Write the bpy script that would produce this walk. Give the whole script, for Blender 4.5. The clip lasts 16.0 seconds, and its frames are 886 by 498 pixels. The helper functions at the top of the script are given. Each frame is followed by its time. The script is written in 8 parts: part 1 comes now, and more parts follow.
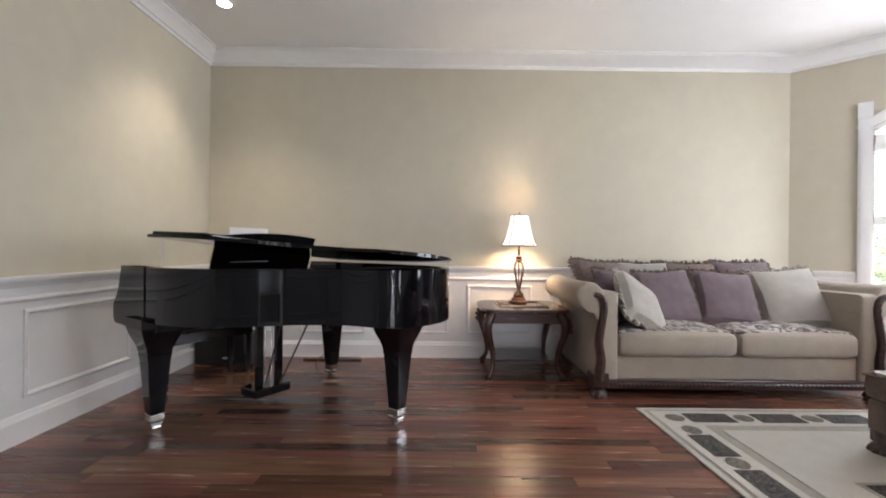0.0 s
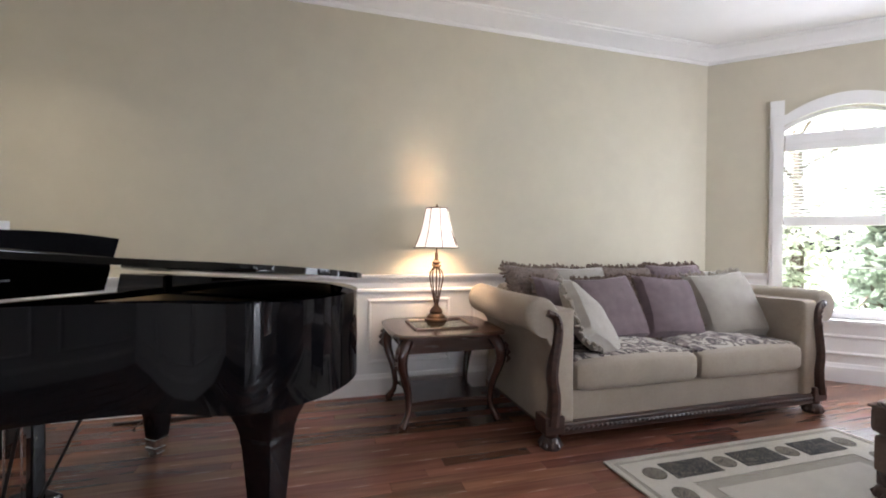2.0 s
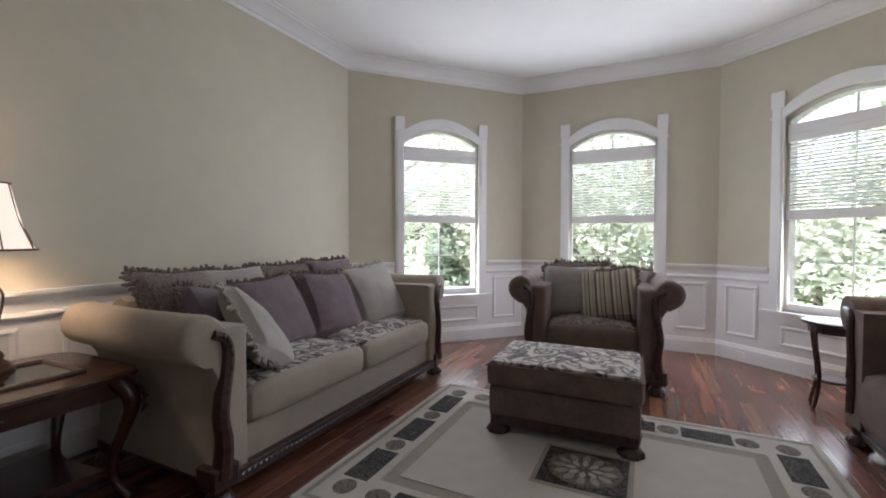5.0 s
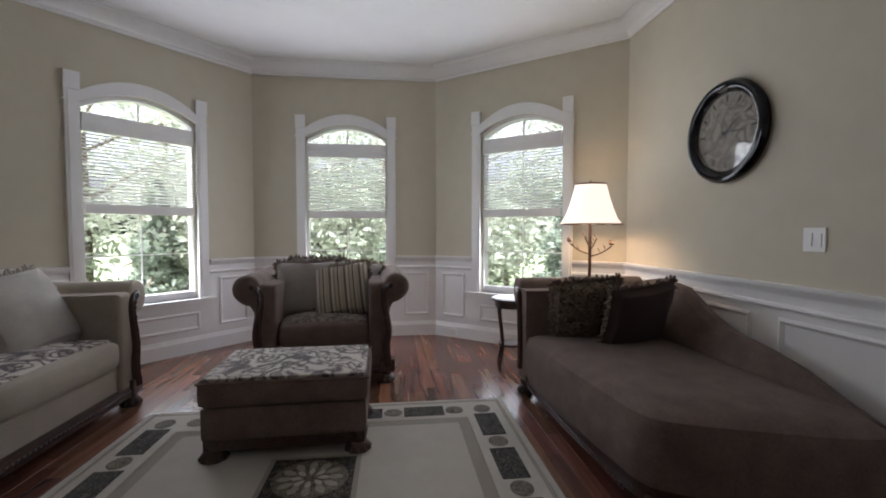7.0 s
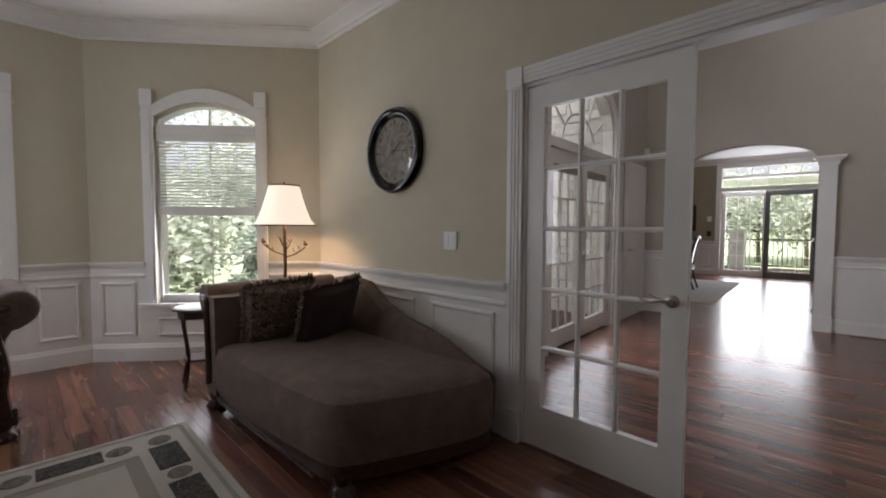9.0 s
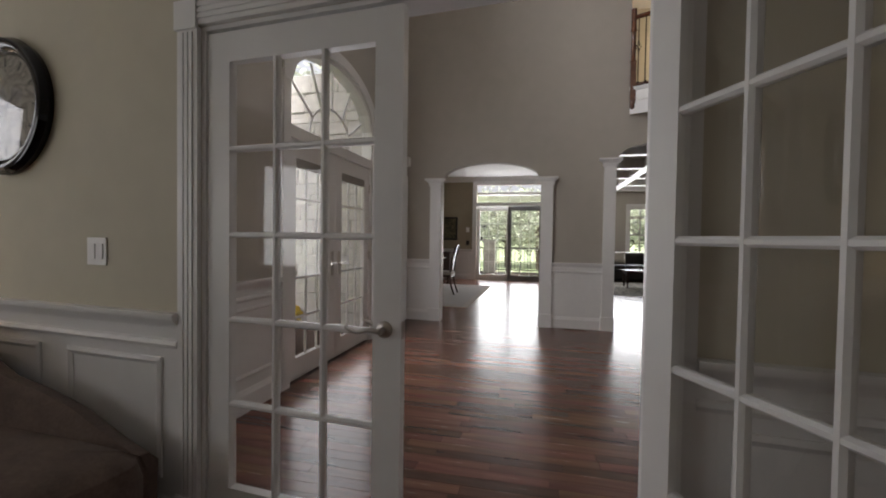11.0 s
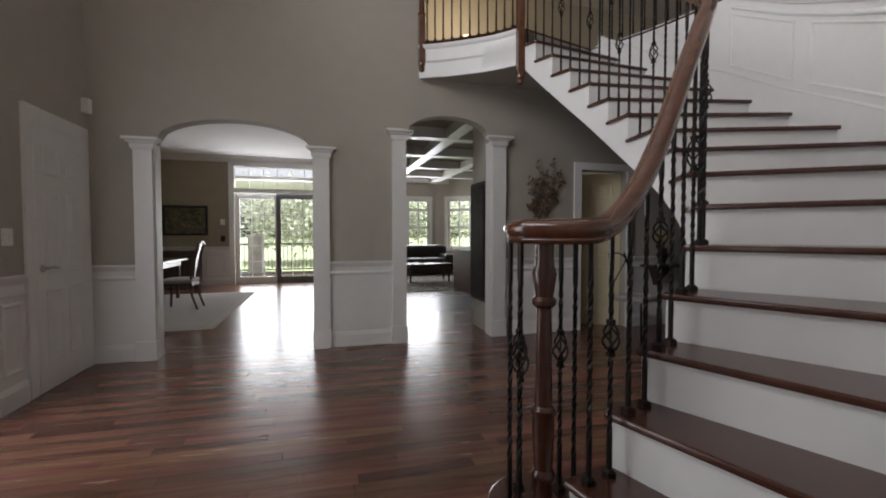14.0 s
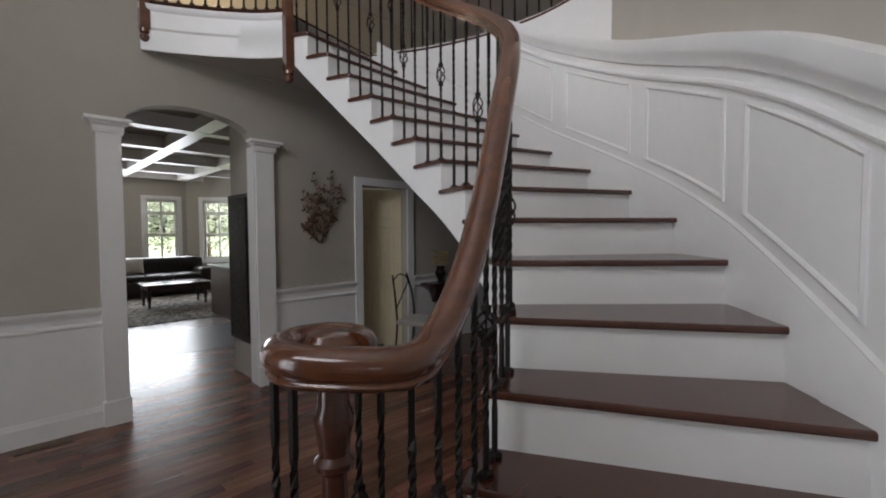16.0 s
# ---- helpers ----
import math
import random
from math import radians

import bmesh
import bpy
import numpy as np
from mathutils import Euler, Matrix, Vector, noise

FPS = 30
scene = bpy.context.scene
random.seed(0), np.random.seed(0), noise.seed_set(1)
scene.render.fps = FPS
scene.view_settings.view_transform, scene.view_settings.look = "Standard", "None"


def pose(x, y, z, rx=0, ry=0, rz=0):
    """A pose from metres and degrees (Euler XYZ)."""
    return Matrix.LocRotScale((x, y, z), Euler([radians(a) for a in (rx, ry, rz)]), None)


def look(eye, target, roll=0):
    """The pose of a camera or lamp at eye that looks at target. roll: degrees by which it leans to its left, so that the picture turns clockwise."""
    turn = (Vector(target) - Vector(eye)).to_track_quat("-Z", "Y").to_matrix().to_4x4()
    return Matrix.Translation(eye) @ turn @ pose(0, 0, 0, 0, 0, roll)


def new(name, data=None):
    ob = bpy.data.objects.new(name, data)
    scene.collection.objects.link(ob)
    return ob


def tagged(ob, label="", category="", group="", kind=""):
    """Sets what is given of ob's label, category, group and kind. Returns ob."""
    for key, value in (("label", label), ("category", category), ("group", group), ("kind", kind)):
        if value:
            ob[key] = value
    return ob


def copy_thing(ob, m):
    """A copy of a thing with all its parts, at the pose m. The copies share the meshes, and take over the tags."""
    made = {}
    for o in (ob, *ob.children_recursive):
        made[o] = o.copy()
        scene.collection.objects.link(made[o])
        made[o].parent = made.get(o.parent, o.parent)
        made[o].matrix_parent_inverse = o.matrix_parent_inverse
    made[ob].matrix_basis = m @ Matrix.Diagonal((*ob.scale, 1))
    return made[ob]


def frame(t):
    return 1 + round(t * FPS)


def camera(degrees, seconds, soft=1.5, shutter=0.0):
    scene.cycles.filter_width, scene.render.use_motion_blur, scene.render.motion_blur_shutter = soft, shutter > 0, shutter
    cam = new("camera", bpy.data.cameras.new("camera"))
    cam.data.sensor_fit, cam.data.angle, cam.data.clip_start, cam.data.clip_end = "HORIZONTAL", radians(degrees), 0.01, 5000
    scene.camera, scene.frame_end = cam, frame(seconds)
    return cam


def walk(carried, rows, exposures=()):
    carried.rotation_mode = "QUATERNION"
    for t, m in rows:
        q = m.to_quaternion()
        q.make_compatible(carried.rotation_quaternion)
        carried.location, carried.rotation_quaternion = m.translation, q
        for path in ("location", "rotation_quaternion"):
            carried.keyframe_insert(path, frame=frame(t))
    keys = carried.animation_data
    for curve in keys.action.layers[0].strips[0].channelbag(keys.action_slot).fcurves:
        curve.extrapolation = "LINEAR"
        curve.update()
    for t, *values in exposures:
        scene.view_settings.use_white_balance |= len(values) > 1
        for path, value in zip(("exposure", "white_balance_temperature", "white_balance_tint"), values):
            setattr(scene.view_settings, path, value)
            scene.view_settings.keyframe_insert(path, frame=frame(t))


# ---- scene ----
cam = camera(92.0, 16.0, 1.9)
PATH = [
    (0, (0.231, -0.066, 1.109), (0.24, 1.934, 1.106), 0.6),
    (0.5, (0.203, 0.181, 1.123), (0.213, 2.181, 1.117), 0.6),
    (1, (0.21, 0.456, 1.121), (0.307, 2.453, 1.121), 0.5),
    (1.5, (0.212, 0.705, 1.124), (0.507, 2.683, 1.132), 0.5),
    (2, (0.144, 0.952, 1.152), (0.697, 2.874, 1.139), 0.5),
    (2.5, (0.157, 1.173, 1.144), (0.986, 2.992, 1.116), 0.6),
    (3, (0.191, 1.336, 1.158), (1.266, 3.022, 1.126), 0.4),
    (3.5, (0.172, 1.419, 1.195), (1.474, 2.937, 1.145), 0.4),
    (4, (0.148, 1.435, 1.21), (1.653, 2.75, 1.155), 0.2),
    (6.5, (0.285, 1.346, 1.175), (2.282, 1.432, 1.107), 0.1),
    (7, (0.335, 1.312, 1.21), (2.32, 1.078, 1.128), 0.0),
    (7.5, (0.37, 1.311, 1.206), (2.281, 0.726, 1.125), 0.1),
    (8, (0.342, 1.292, 1.226), (2.133, 0.408, 1.132), 0.0),
    (8.5, (0.302, 1.288, 1.226), (1.926, 0.125, 1.134), 0.2),
    (9, (0.245, 1.257, 1.252), (1.666, -0.147, 1.154), 0.2),
    (9.5, (0.22, 1.172, 1.261), (1.404, -0.438, 1.17), 0.4),
    (10, (0.186, 0.992, 1.295), (1.141, -0.763, 1.208), 0.9),
    (12.5, (0.346, -0.210, 1.155), (0.531, -2.202, 1.119), -0.4),
    (13, (0.343, -0.464, 1.246), (0.362, -2.463, 1.177), -0.3),
    (13.5, (0.298, -0.709, 1.237), (0.121, -2.699, 1.168), -0.1),
    (14, (0.318, -0.966, 1.216), (-0.080, -2.925, 1.149), -0.0),
    (14.5, (0.251, -1.203, 1.229), (-0.412, -3.089, 1.160), 0.1),
    (15, (0.156, -1.394, 1.265), (-0.792, -3.154, 1.188), 0.2),
    (15.5, (0.115, -1.513, 1.342), (-1.066, -3.126, 1.271), 0.3),
    (16, (0.070, -1.554, 1.491), (-1.235, -3.066, 1.410), -0.3),
]
EXPOSURES = [(0.0, 3.42, 6000, 15), (2.0, 3.22, 5950, 15), (3.5, 2.75, 5850, 15), (4.0, 2.6, 5850, 15), (6.5, 1.9, 5900, 15), (8.5, 1.65, 6100, 16), (9.5, 1.4, 6400, 16), (10.2, 1.25, 6500, 15), (12.5, 1.5, 6550, 14), (14.0, 1.4, 6400, 13), (16.0, 1.42, 6250, 12)]
walk(cam, [(t, look(eye, target, roll)) for t, eye, target, roll in PATH], EXPOSURES)

# ---- world, sun, window light ----
world = bpy.data.worlds.new("sky")
scene.world = world
world.use_nodes = True
wn = world.node_tree.nodes
sky = wn.new("ShaderNodeTexSky")
sky.sky_type = "NISHITA"
sky.sun_disc = False
sky.sun_elevation, sky.sun_rotation = radians(55), radians(-45)
sky.air_density, sky.dust_density, sky.ozone_density = 0.7, 9.0, 0.2
haze = wn.new("ShaderNodeHueSaturation")  # thin white overcast
haze.inputs["Saturation"].default_value, haze.inputs["Value"].default_value = 0.3, 1.4
world.node_tree.links.new(sky.outputs[0], haze.inputs["Color"])
world.node_tree.links.new(haze.outputs[0], wn["Background"].inputs[0])
wn["Background"].inputs[1].default_value = 0.15

# the foyer wing stands at a slight angle to the living room
WING = pose(0.40, -0.85, 0, 0, 0, 4.5) @ pose(-0.40, 0.85, 0)
PLACE = Matrix()

SUN_POWER = 5.0
INDOOR = 0.54  # share of each lamp rating that reaches the room


def lamp_at(name, kind, m, energy, colour=(1, 1, 1), size=0.1, size_y=None, spot=None, spread=None):
    data = bpy.data.lights.new(name, kind)
    data.energy, data.color = energy * (1.0 if kind == "SUN" else INDOOR), colour
    if kind == "AREA":
        data.shape = "RECTANGLE" if size_y else "DISK"
        data.size = size
        if size_y:
            data.size_y = size_y
        if spread:
            data.spread = radians(spread)
    elif kind == "SUN":
        data.angle = size
    else:
        data.shadow_soft_size = size
        if spot:
            data.spot_size, data.spot_blend = radians(spot), 0.9
    ob = new(name, data)
    ob.matrix_world = PLACE @ m
    return ob


lamp_at("sun", "SUN", look((-13, 13, 27), (0, 0, 0)), SUN_POWER, (1, 0.98, 0.95), radians(12))

# ---- materials ----


def material(name, base, rough=0.6, metal=0.0, noise_scale=0.0, amount=0.0, bump=0.0, bump_scale=40.0, second=None, coat=0.0, sheen=0.0, spec=0.5):
    """Principled surface: base colour broken up at two scales, roughness wear and fine relief."""
    m = bpy.data.materials.new(name)
    m.use_nodes = True
    nt, n, l = m.node_tree, m.node_tree.nodes, m.node_tree.links
    b = n["Principled BSDF"]
    b.inputs["Base Color"].default_value = (*base, 1)
    b.inputs["Roughness"].default_value = rough
    b.inputs["Metallic"].default_value = metal
    b.inputs["Coat Weight"].default_value = coat
    b.inputs["Sheen Weight"].default_value = sheen
    b.inputs["Specular IOR Level"].default_value = spec
    co = n.new("ShaderNodeTexCoord")
    if amount:
        t1 = n.new("ShaderNodeTexNoise")
        t1.inputs["Scale"].default_value = noise_scale
        t1.inputs["Detail"].default_value = 5
        t2 = n.new("ShaderNodeTexNoise")
        t2.inputs["Scale"].default_value = noise_scale * 9
        t2.inputs["Detail"].default_value = 3
        l.new(co.outputs["Object"], t1.inputs["Vector"])
        l.new(co.outputs["Object"], t2.inputs["Vector"])
        av = n.new("ShaderNodeMix")
        av.data_type = "FLOAT"
        av.inputs[0].default_value = 0.4
        l.new(t1.outputs["Fac"], av.inputs[2])
        l.new(t2.outputs["Fac"], av.inputs[3])
        ramp = n.new("ShaderNodeValToRGB")
        dark = second or tuple(c * (1 - amount) for c in base)
        lite = base if second else tuple(min(1, c * (1 + amount)) for c in base)
        ramp.color_ramp.elements[0].position, ramp.color_ramp.elements[0].color = 0.33, (*dark, 1)
        ramp.color_ramp.elements[1].position, ramp.color_ramp.elements[1].color = 0.67, (*lite, 1)
        l.new(av.outputs[0], ramp.inputs[0])
        l.new(ramp.outputs[0], b.inputs["Base Color"])
        mr = n.new("ShaderNodeMapRange")
        mr.inputs["To Min"].default_value, mr.inputs["To Max"].default_value = rough * 0.85, min(1, rough * 1.15)
        l.new(t1.outputs["Fac"], mr.inputs["Value"])
        l.new(mr.outputs[0], b.inputs["Roughness"])
    if bump:
        tb = n.new("ShaderNodeTexNoise")
        tb.inputs["Scale"].default_value = bump_scale
        tb.inputs["Detail"].default_value = 4
        bp = n.new("ShaderNodeBump")
        bp.inputs["Strength"].default_value = bump
        bp.inputs["Distance"].default_value = 0.01
        l.new(co.outputs["Object"], tb.inputs["Vector"])
        l.new(tb.outputs["Fac"], bp.inputs["Height"])
        l.new(bp.outputs[0], b.inputs["Normal"])
    return m


def wood(name, dark, light, rough=0.3, scale=(3, 40, 40), coat=0.3, vary=0.0, island=False):
    """Wood grain stretched along local x; vary shifts tone from piece to piece."""
    m = bpy.data.materials.new(name)
    m.use_nodes = True
    n, l = m.node_tree.nodes, m.node_tree.links
    b = n["Principled BSDF"]
    co, mp = n.new("ShaderNodeTexCoord"), n.new("ShaderNodeMapping")
    mp.inputs["Scale"].default_value = scale
    l.new(co.outputs["Object"], mp.inputs["Vector"])
    t = n.new("ShaderNodeTexNoise")
    t.inputs["Scale"].default_value, t.inputs["Detail"].default_value, t.inputs["Distortion"].default_value = 1.0, 6, 0.25
    l.new(mp.outputs[0], t.inputs["Vector"])
    ramp = n.new("ShaderNodeValToRGB")
    ramp.color_ramp.elements[0].position, ramp.color_ramp.elements[0].color = 0.3, (*dark, 1)
    ramp.color_ramp.elements[1].position, ramp.color_ramp.elements[1].color = 0.72, (*light, 1)
    l.new(t.outputs["Fac"], ramp.inputs[0])
    out = ramp.outputs[0]
    if vary:
        if island:
            rnd = n.new("ShaderNodeNewGeometry").outputs["Random Per Island"]
        else:
            rnd = n.new("ShaderNodeObjectInfo").outputs["Random"]
        hs = n.new("ShaderNodeHueSaturation")
        mv = n.new("ShaderNodeMapRange")
        mv.inputs["To Min"].default_value, mv.inputs["To Max"].default_value = 1 - vary, 1 + vary * 1.3
        l.new(rnd, mv.inputs["Value"])
        l.new(mv.outputs[0], hs.inputs["Value"])
        mh = n.new("ShaderNodeMapRange")
        mh.inputs["To Min"].default_value, mh.inputs["To Max"].default_value = 0.488, 0.516
        fr = n.new("ShaderNodeMath")
        fr.operation = "MULTIPLY"
        fr.inputs[1].default_value = 7.31
        fr2 = n.new("ShaderNodeMath")
        fr2.operation = "FRACT"
        l.new(rnd, fr.inputs[0])
        l.new(fr.outputs[0], fr2.inputs[0])
        l.new(fr2.outputs[0], mh.inputs["Value"])
        l.new(mh.outputs[0], hs.inputs["Hue"])
        l.new(out, hs.inputs["Color"])
        out = hs.outputs[0]
    l.new(out, b.inputs["Base Color"])
    mr = n.new("ShaderNodeMapRange")
    mr.inputs["To Min"].default_value, mr.inputs["To Max"].default_value = rough * 0.95, rough * 1.1
    l.new(t.outputs["Fac"], mr.inputs["Value"])
    l.new(mr.outputs[0], b.inputs["Roughness"])
    b.inputs["Coat Weight"].default_value, b.inputs["Coat Roughness"].default_value = coat, 0.12
    bp = n.new("ShaderNodeBump")
    bp.inputs["Strength"].default_value, bp.inputs["Distance"].default_value = 0.015, 0.003
    l.new(t.outputs["Fac"], bp.inputs["Height"])
    l.new(bp.outputs[0], b.inputs["Normal"])
    return m


def damask(name, ground, figure, third, scale=9.0, rough=0.9):
    """Woven cloth with swirling leaf figures in two tones."""
    m = material(name, ground, rough, sheen=0.06)
    n, l = m.node_tree.nodes, m.node_tree.links
    b = n["Principled BSDF"]
    co = n.new("ShaderNodeTexCoord")
    t = n.new("ShaderNodeTexNoise")
    t.inputs["Scale"].default_value, t.inputs["Detail"].default_value, t.inputs["Distortion"].default_value = scale, 1.5, 2.2
    l.new(co.outputs["Object"], t.inputs["Vector"])
    ramp = n.new("ShaderNodeValToRGB")
    e = ramp.color_ramp.elements
    e[0].position, e[0].color = 0.40, (*ground, 1)
    e[1].position, e[1].color = 0.455, (*figure, 1)
    for p, c in ((0.50, figure), (0.515, third), (0.56, third), (0.60, ground)):
        k = e.new(p)
        k.color = (*c, 1)
    l.new(t.outputs["Fac"], ramp.inputs[0])
    l.new(ramp.outputs[0], b.inputs["Base Color"])
    w = n.new("ShaderNodeTexNoise")
    w.inputs["Scale"].default_value = 260
    l.new(co.outputs["Object"], w.inputs["Vector"])
    bp = n.new("ShaderNodeBump")
    bp.inputs["Strength"].default_value, bp.inputs["Distance"].default_value = 0.35, 0.004
    l.new(w.outputs["Fac"], bp.inputs["Height"])
    l.new(bp.outputs[0], b.inputs["Normal"])
    return m


def stripes(name, bands, scale, rough=0.9):
    m = material(name, bands[0][1], rough, sheen=0.3)
    n, l = m.node_tree.nodes, m.node_tree.links
    co, sx = n.new("ShaderNodeTexCoord"), n.new("ShaderNodeSeparateXYZ")
    l.new(co.outputs["Object"], sx.inputs[0])
    mu, fr = n.new("ShaderNodeMath"), n.new("ShaderNodeMath")
    mu.operation, fr.operation = "MULTIPLY", "FRACT"
    mu.inputs[1].default_value = scale
    l.new(sx.outputs["X"], mu.inputs[0])
    l.new(mu.outputs[0], fr.inputs[0])
    ramp = n.new("ShaderNodeValToRGB")
    ramp.color_ramp.interpolation = "CONSTANT"
    e = ramp.color_ramp.elements
    e[0].position, e[0].color = 0, (*bands[0][1], 1)
    e[1].position, e[1].color = bands[1][0], (*bands[1][1], 1)
    for p, c in bands[2:]:
        k = e.new(p)
        k.color = (*c, 1)
    l.new(fr.outputs[0], ramp.inputs[0])
    l.new(ramp.outputs[0], n["Principled BSDF"].inputs["Base Color"])
    return m


def glass(name, tint=(1, 1, 1), gloss=0.08):
    """Thin clear pane: mostly see-through with a faint mirror gloss."""
    m = bpy.data.materials.new(name)
    m.use_nodes = True
    n, l = m.node_tree.nodes, m.node_tree.links
    n.remove(n["Principled BSDF"])
    tr, gl, mix = n.new("ShaderNodeBsdfTransparent"), n.new("ShaderNodeBsdfGlossy"), n.new("ShaderNodeMixShader")
    tr.inputs[0].default_value = (*tint, 1)
    gl.inputs["Roughness"].default_value = 0.0
    lw, pw = n.new("ShaderNodeLayerWeight"), n.new("ShaderNodeMath")
    lw.inputs[0].default_value = 0.5
    pw.operation = "POWER"
    pw.inputs[1].default_value = 4.0
    l.new(lw.outputs["Facing"], pw.inputs[0])
    mu = n.new("ShaderNodeMath")
    mu.operation = "MULTIPLY_ADD"
    mu.inputs[1].default_value, mu.inputs[2].default_value = 0.6, gloss - 0.04
    mu.use_clamp = True
    l.new(pw.outputs[0], mu.inputs[0])
    l.new(mu.outputs[0], mix.inputs[0])
    l.new(tr.outputs[0], mix.inputs[1])
    l.new(gl.outputs[0], mix.inputs[2])
    l.new(mix.outputs[0], n["Material Output"].inputs[0])
    return m


def lampshade(name, colour, strength):
    """Lit cloth shade: it glows with the bulb inside."""
    m = material(name, colour, 0.9, bump=0.2, bump_scale=300)
    b = m.node_tree.nodes["Principled BSDF"]
    b.inputs["Emission Color"].default_value = (*colour, 1)
    b.inputs["Emission Strength"].default_value = strength * INDOOR
    return m


BEIGE = material("wall_paint_beige", (0.56, 0.515, 0.41), 0.75, noise_scale=0.8, amount=0.05, bump=0.08, bump_scale=220)
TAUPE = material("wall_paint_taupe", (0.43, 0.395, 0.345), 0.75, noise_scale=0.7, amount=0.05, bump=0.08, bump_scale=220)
OLIVE = material("wall_paint_olive", (0.33, 0.285, 0.205), 0.75, noise_scale=0.7, amount=0.06, bump=0.08, bump_scale=220)
WHITE = material("white_trim_paint", (0.80, 0.79, 0.78), 0.38, noise_scale=1.5, amount=0.03, bump=0.03, bump_scale=120)
CEIL = material("ceiling_paint", (0.82, 0.81, 0.80), 0.85, noise_scale=0.6, amount=0.03, bump=0.1, bump_scale=260)
FLOOR = wood("floor_wood", (0.104, 0.041, 0.027), (0.190, 0.084, 0.054), 0.26, (2.2, 26, 26), 0.15, 0.42)
FLOOR_STUFF = wood("floor_wood_joined", (0.104, 0.041, 0.027), (0.190, 0.084, 0.054), 0.26, (2.2, 26, 26), 0.15, 0.42, True)
SUBFLOOR = material("floor_gap_dark", (0.03, 0.012, 0.008), 0.7, noise_scale=3, amount=0.2)
TREAD = wood("tread_wood", (0.066, 0.022, 0.014), (0.088, 0.031, 0.019), 0.25, (3, 30, 30), 0.4)
RAILWOOD = wood("handrail_wood", (0.080, 0.026, 0.013), (0.140, 0.048, 0.021), 0.20, (4, 22, 22), 0.9)
DARKWOOD = wood("carved_dark_wood", (0.022, 0.010, 0.008), (0.065, 0.028, 0.020), 0.33, (8, 40, 40), 0.25)
TABLEWOOD = wood("table_cherry_wood", (0.040, 0.015, 0.010), (0.056, 0.022, 0.015), 0.26, (6, 30, 30), 0.4)
PENINSULA = wood("peninsula_wood", (0.065, 0.024, 0.015), (0.115, 0.044, 0.027), 0.5, (3, 20, 20), 0.0)
LACQUER = material("black_piano_lacquer", (0.004, 0.004, 0.005), 0.04, coat=0.0, noise_scale=2, amount=0.2, spec=0.36)
BLACK = material("black_matte", (0.012, 0.012, 0.012), 0.5, noise_scale=6, amount=0.2)
IRON = material("wrought_iron", (0.018, 0.015, 0.013), 0.45, 0.6, noise_scale=20, amount=0.3, bump=0.2, bump_scale=150)
CHROME = material("chrome", (0.75, 0.75, 0.74), 0.18, 1.0, noise_scale=8, amount=0.06)
NICKEL = material("brushed_nickel", (0.52, 0.49, 0.46), 0.3, 1.0, noise_scale=12, amount=0.08)
BRASS = material("plate_gold", (0.45, 0.30, 0.10), 0.35, 0.9, noise_scale=8, amount=0.15)
BRONZE = material("antique_bronze", (0.13, 0.075, 0.045), 0.4, 0.7, noise_scale=14, amount=0.3, bump=0.15)
CHENILLE = material("sofa_beige_chenille", (0.345, 0.294, 0.240), 0.95, noise_scale=7, amount=0.10, bump=0.4, bump_scale=320, sheen=0.15)
TAUPECLOTH = material("chaise_taupe_chenille", (0.150, 0.106, 0.086), 0.95, noise_scale=9, amount=0.30, bump=0.4, bump_scale=300, sheen=0.06)
DAMASK = damask("seat_damask", (0.45, 0.41, 0.36), (0.07, 0.055, 0.058), (0.22, 0.18, 0.17), 6)
DAMASK_DARK = damask("chair_damask", (0.20, 0.165, 0.13), (0.05, 0.035, 0.03), (0.11, 0.08, 0.065), 9)
PLUM = material("pillow_plum_chenille", (0.165, 0.120, 0.132), 0.95, noise_scale=16, amount=0.22, bump=0.6, bump_scale=260, sheen=0.2)
STONECLOTH = material("pillow_stone_cloth", (0.36, 0.33, 0.29), 0.95, noise_scale=14, amount=0.10, bump=0.5, bump_scale=260, sheen=0.4)
GREYCLOTH = material("pillow_grey_cloth", (0.235, 0.205, 0.175), 0.95, noise_scale=14, amount=0.12, bump=0.5, bump_scale=260, sheen=0.4)
BROWNCLOTH = material("pillow_brown_cloth", (0.045, 0.026, 0.022), 0.9, noise_scale=10, amount=0.25, bump=0.4, bump_scale=220, sheen=0.1)
FLORAL = damask("pillow_floral", (0.16, 0.115, 0.08), (0.035, 0.025, 0.02), (0.25, 0.20, 0.14), 16)
DOTTED = damask("pillow_dotted", (0.19, 0.145, 0.12), (0.08, 0.06, 0.055), (0.27, 0.22, 0.19), 34)
STRIPED = stripes("pillow_striped", [(0, (0.30, 0.25, 0.18)), (0.22, (0.08, 0.055, 0.045)), (0.36, (0.40, 0.35, 0.27)), (0.52, (0.17, 0.14, 0.12)), (0.62, (0.33, 0.27, 0.19)), (0.8, (0.06, 0.04, 0.035)), (0.88, (0.36, 0.31, 0.24))], 8.0)
FRINGE = material("pillow_fringe", (0.17, 0.125, 0.10), 0.95, noise_scale=60, amount=0.4)
FRINGE_PALE = material("pillow_fringe_pale", (0.40, 0.36, 0.31), 0.95, noise_scale=60, amount=0.3)
RUG_FIELD = material("rug_cream_pile", (0.55, 0.51, 0.44), 0.98, noise_scale=9, amount=0.08, bump=0.6, bump_scale=380, sheen=0.4)
RUG_BAND = material("rug_tan_pile", (0.31, 0.27, 0.21), 0.98, noise_scale=12, amount=0.1, bump=0.6, bump_scale=380, sheen=0.4)
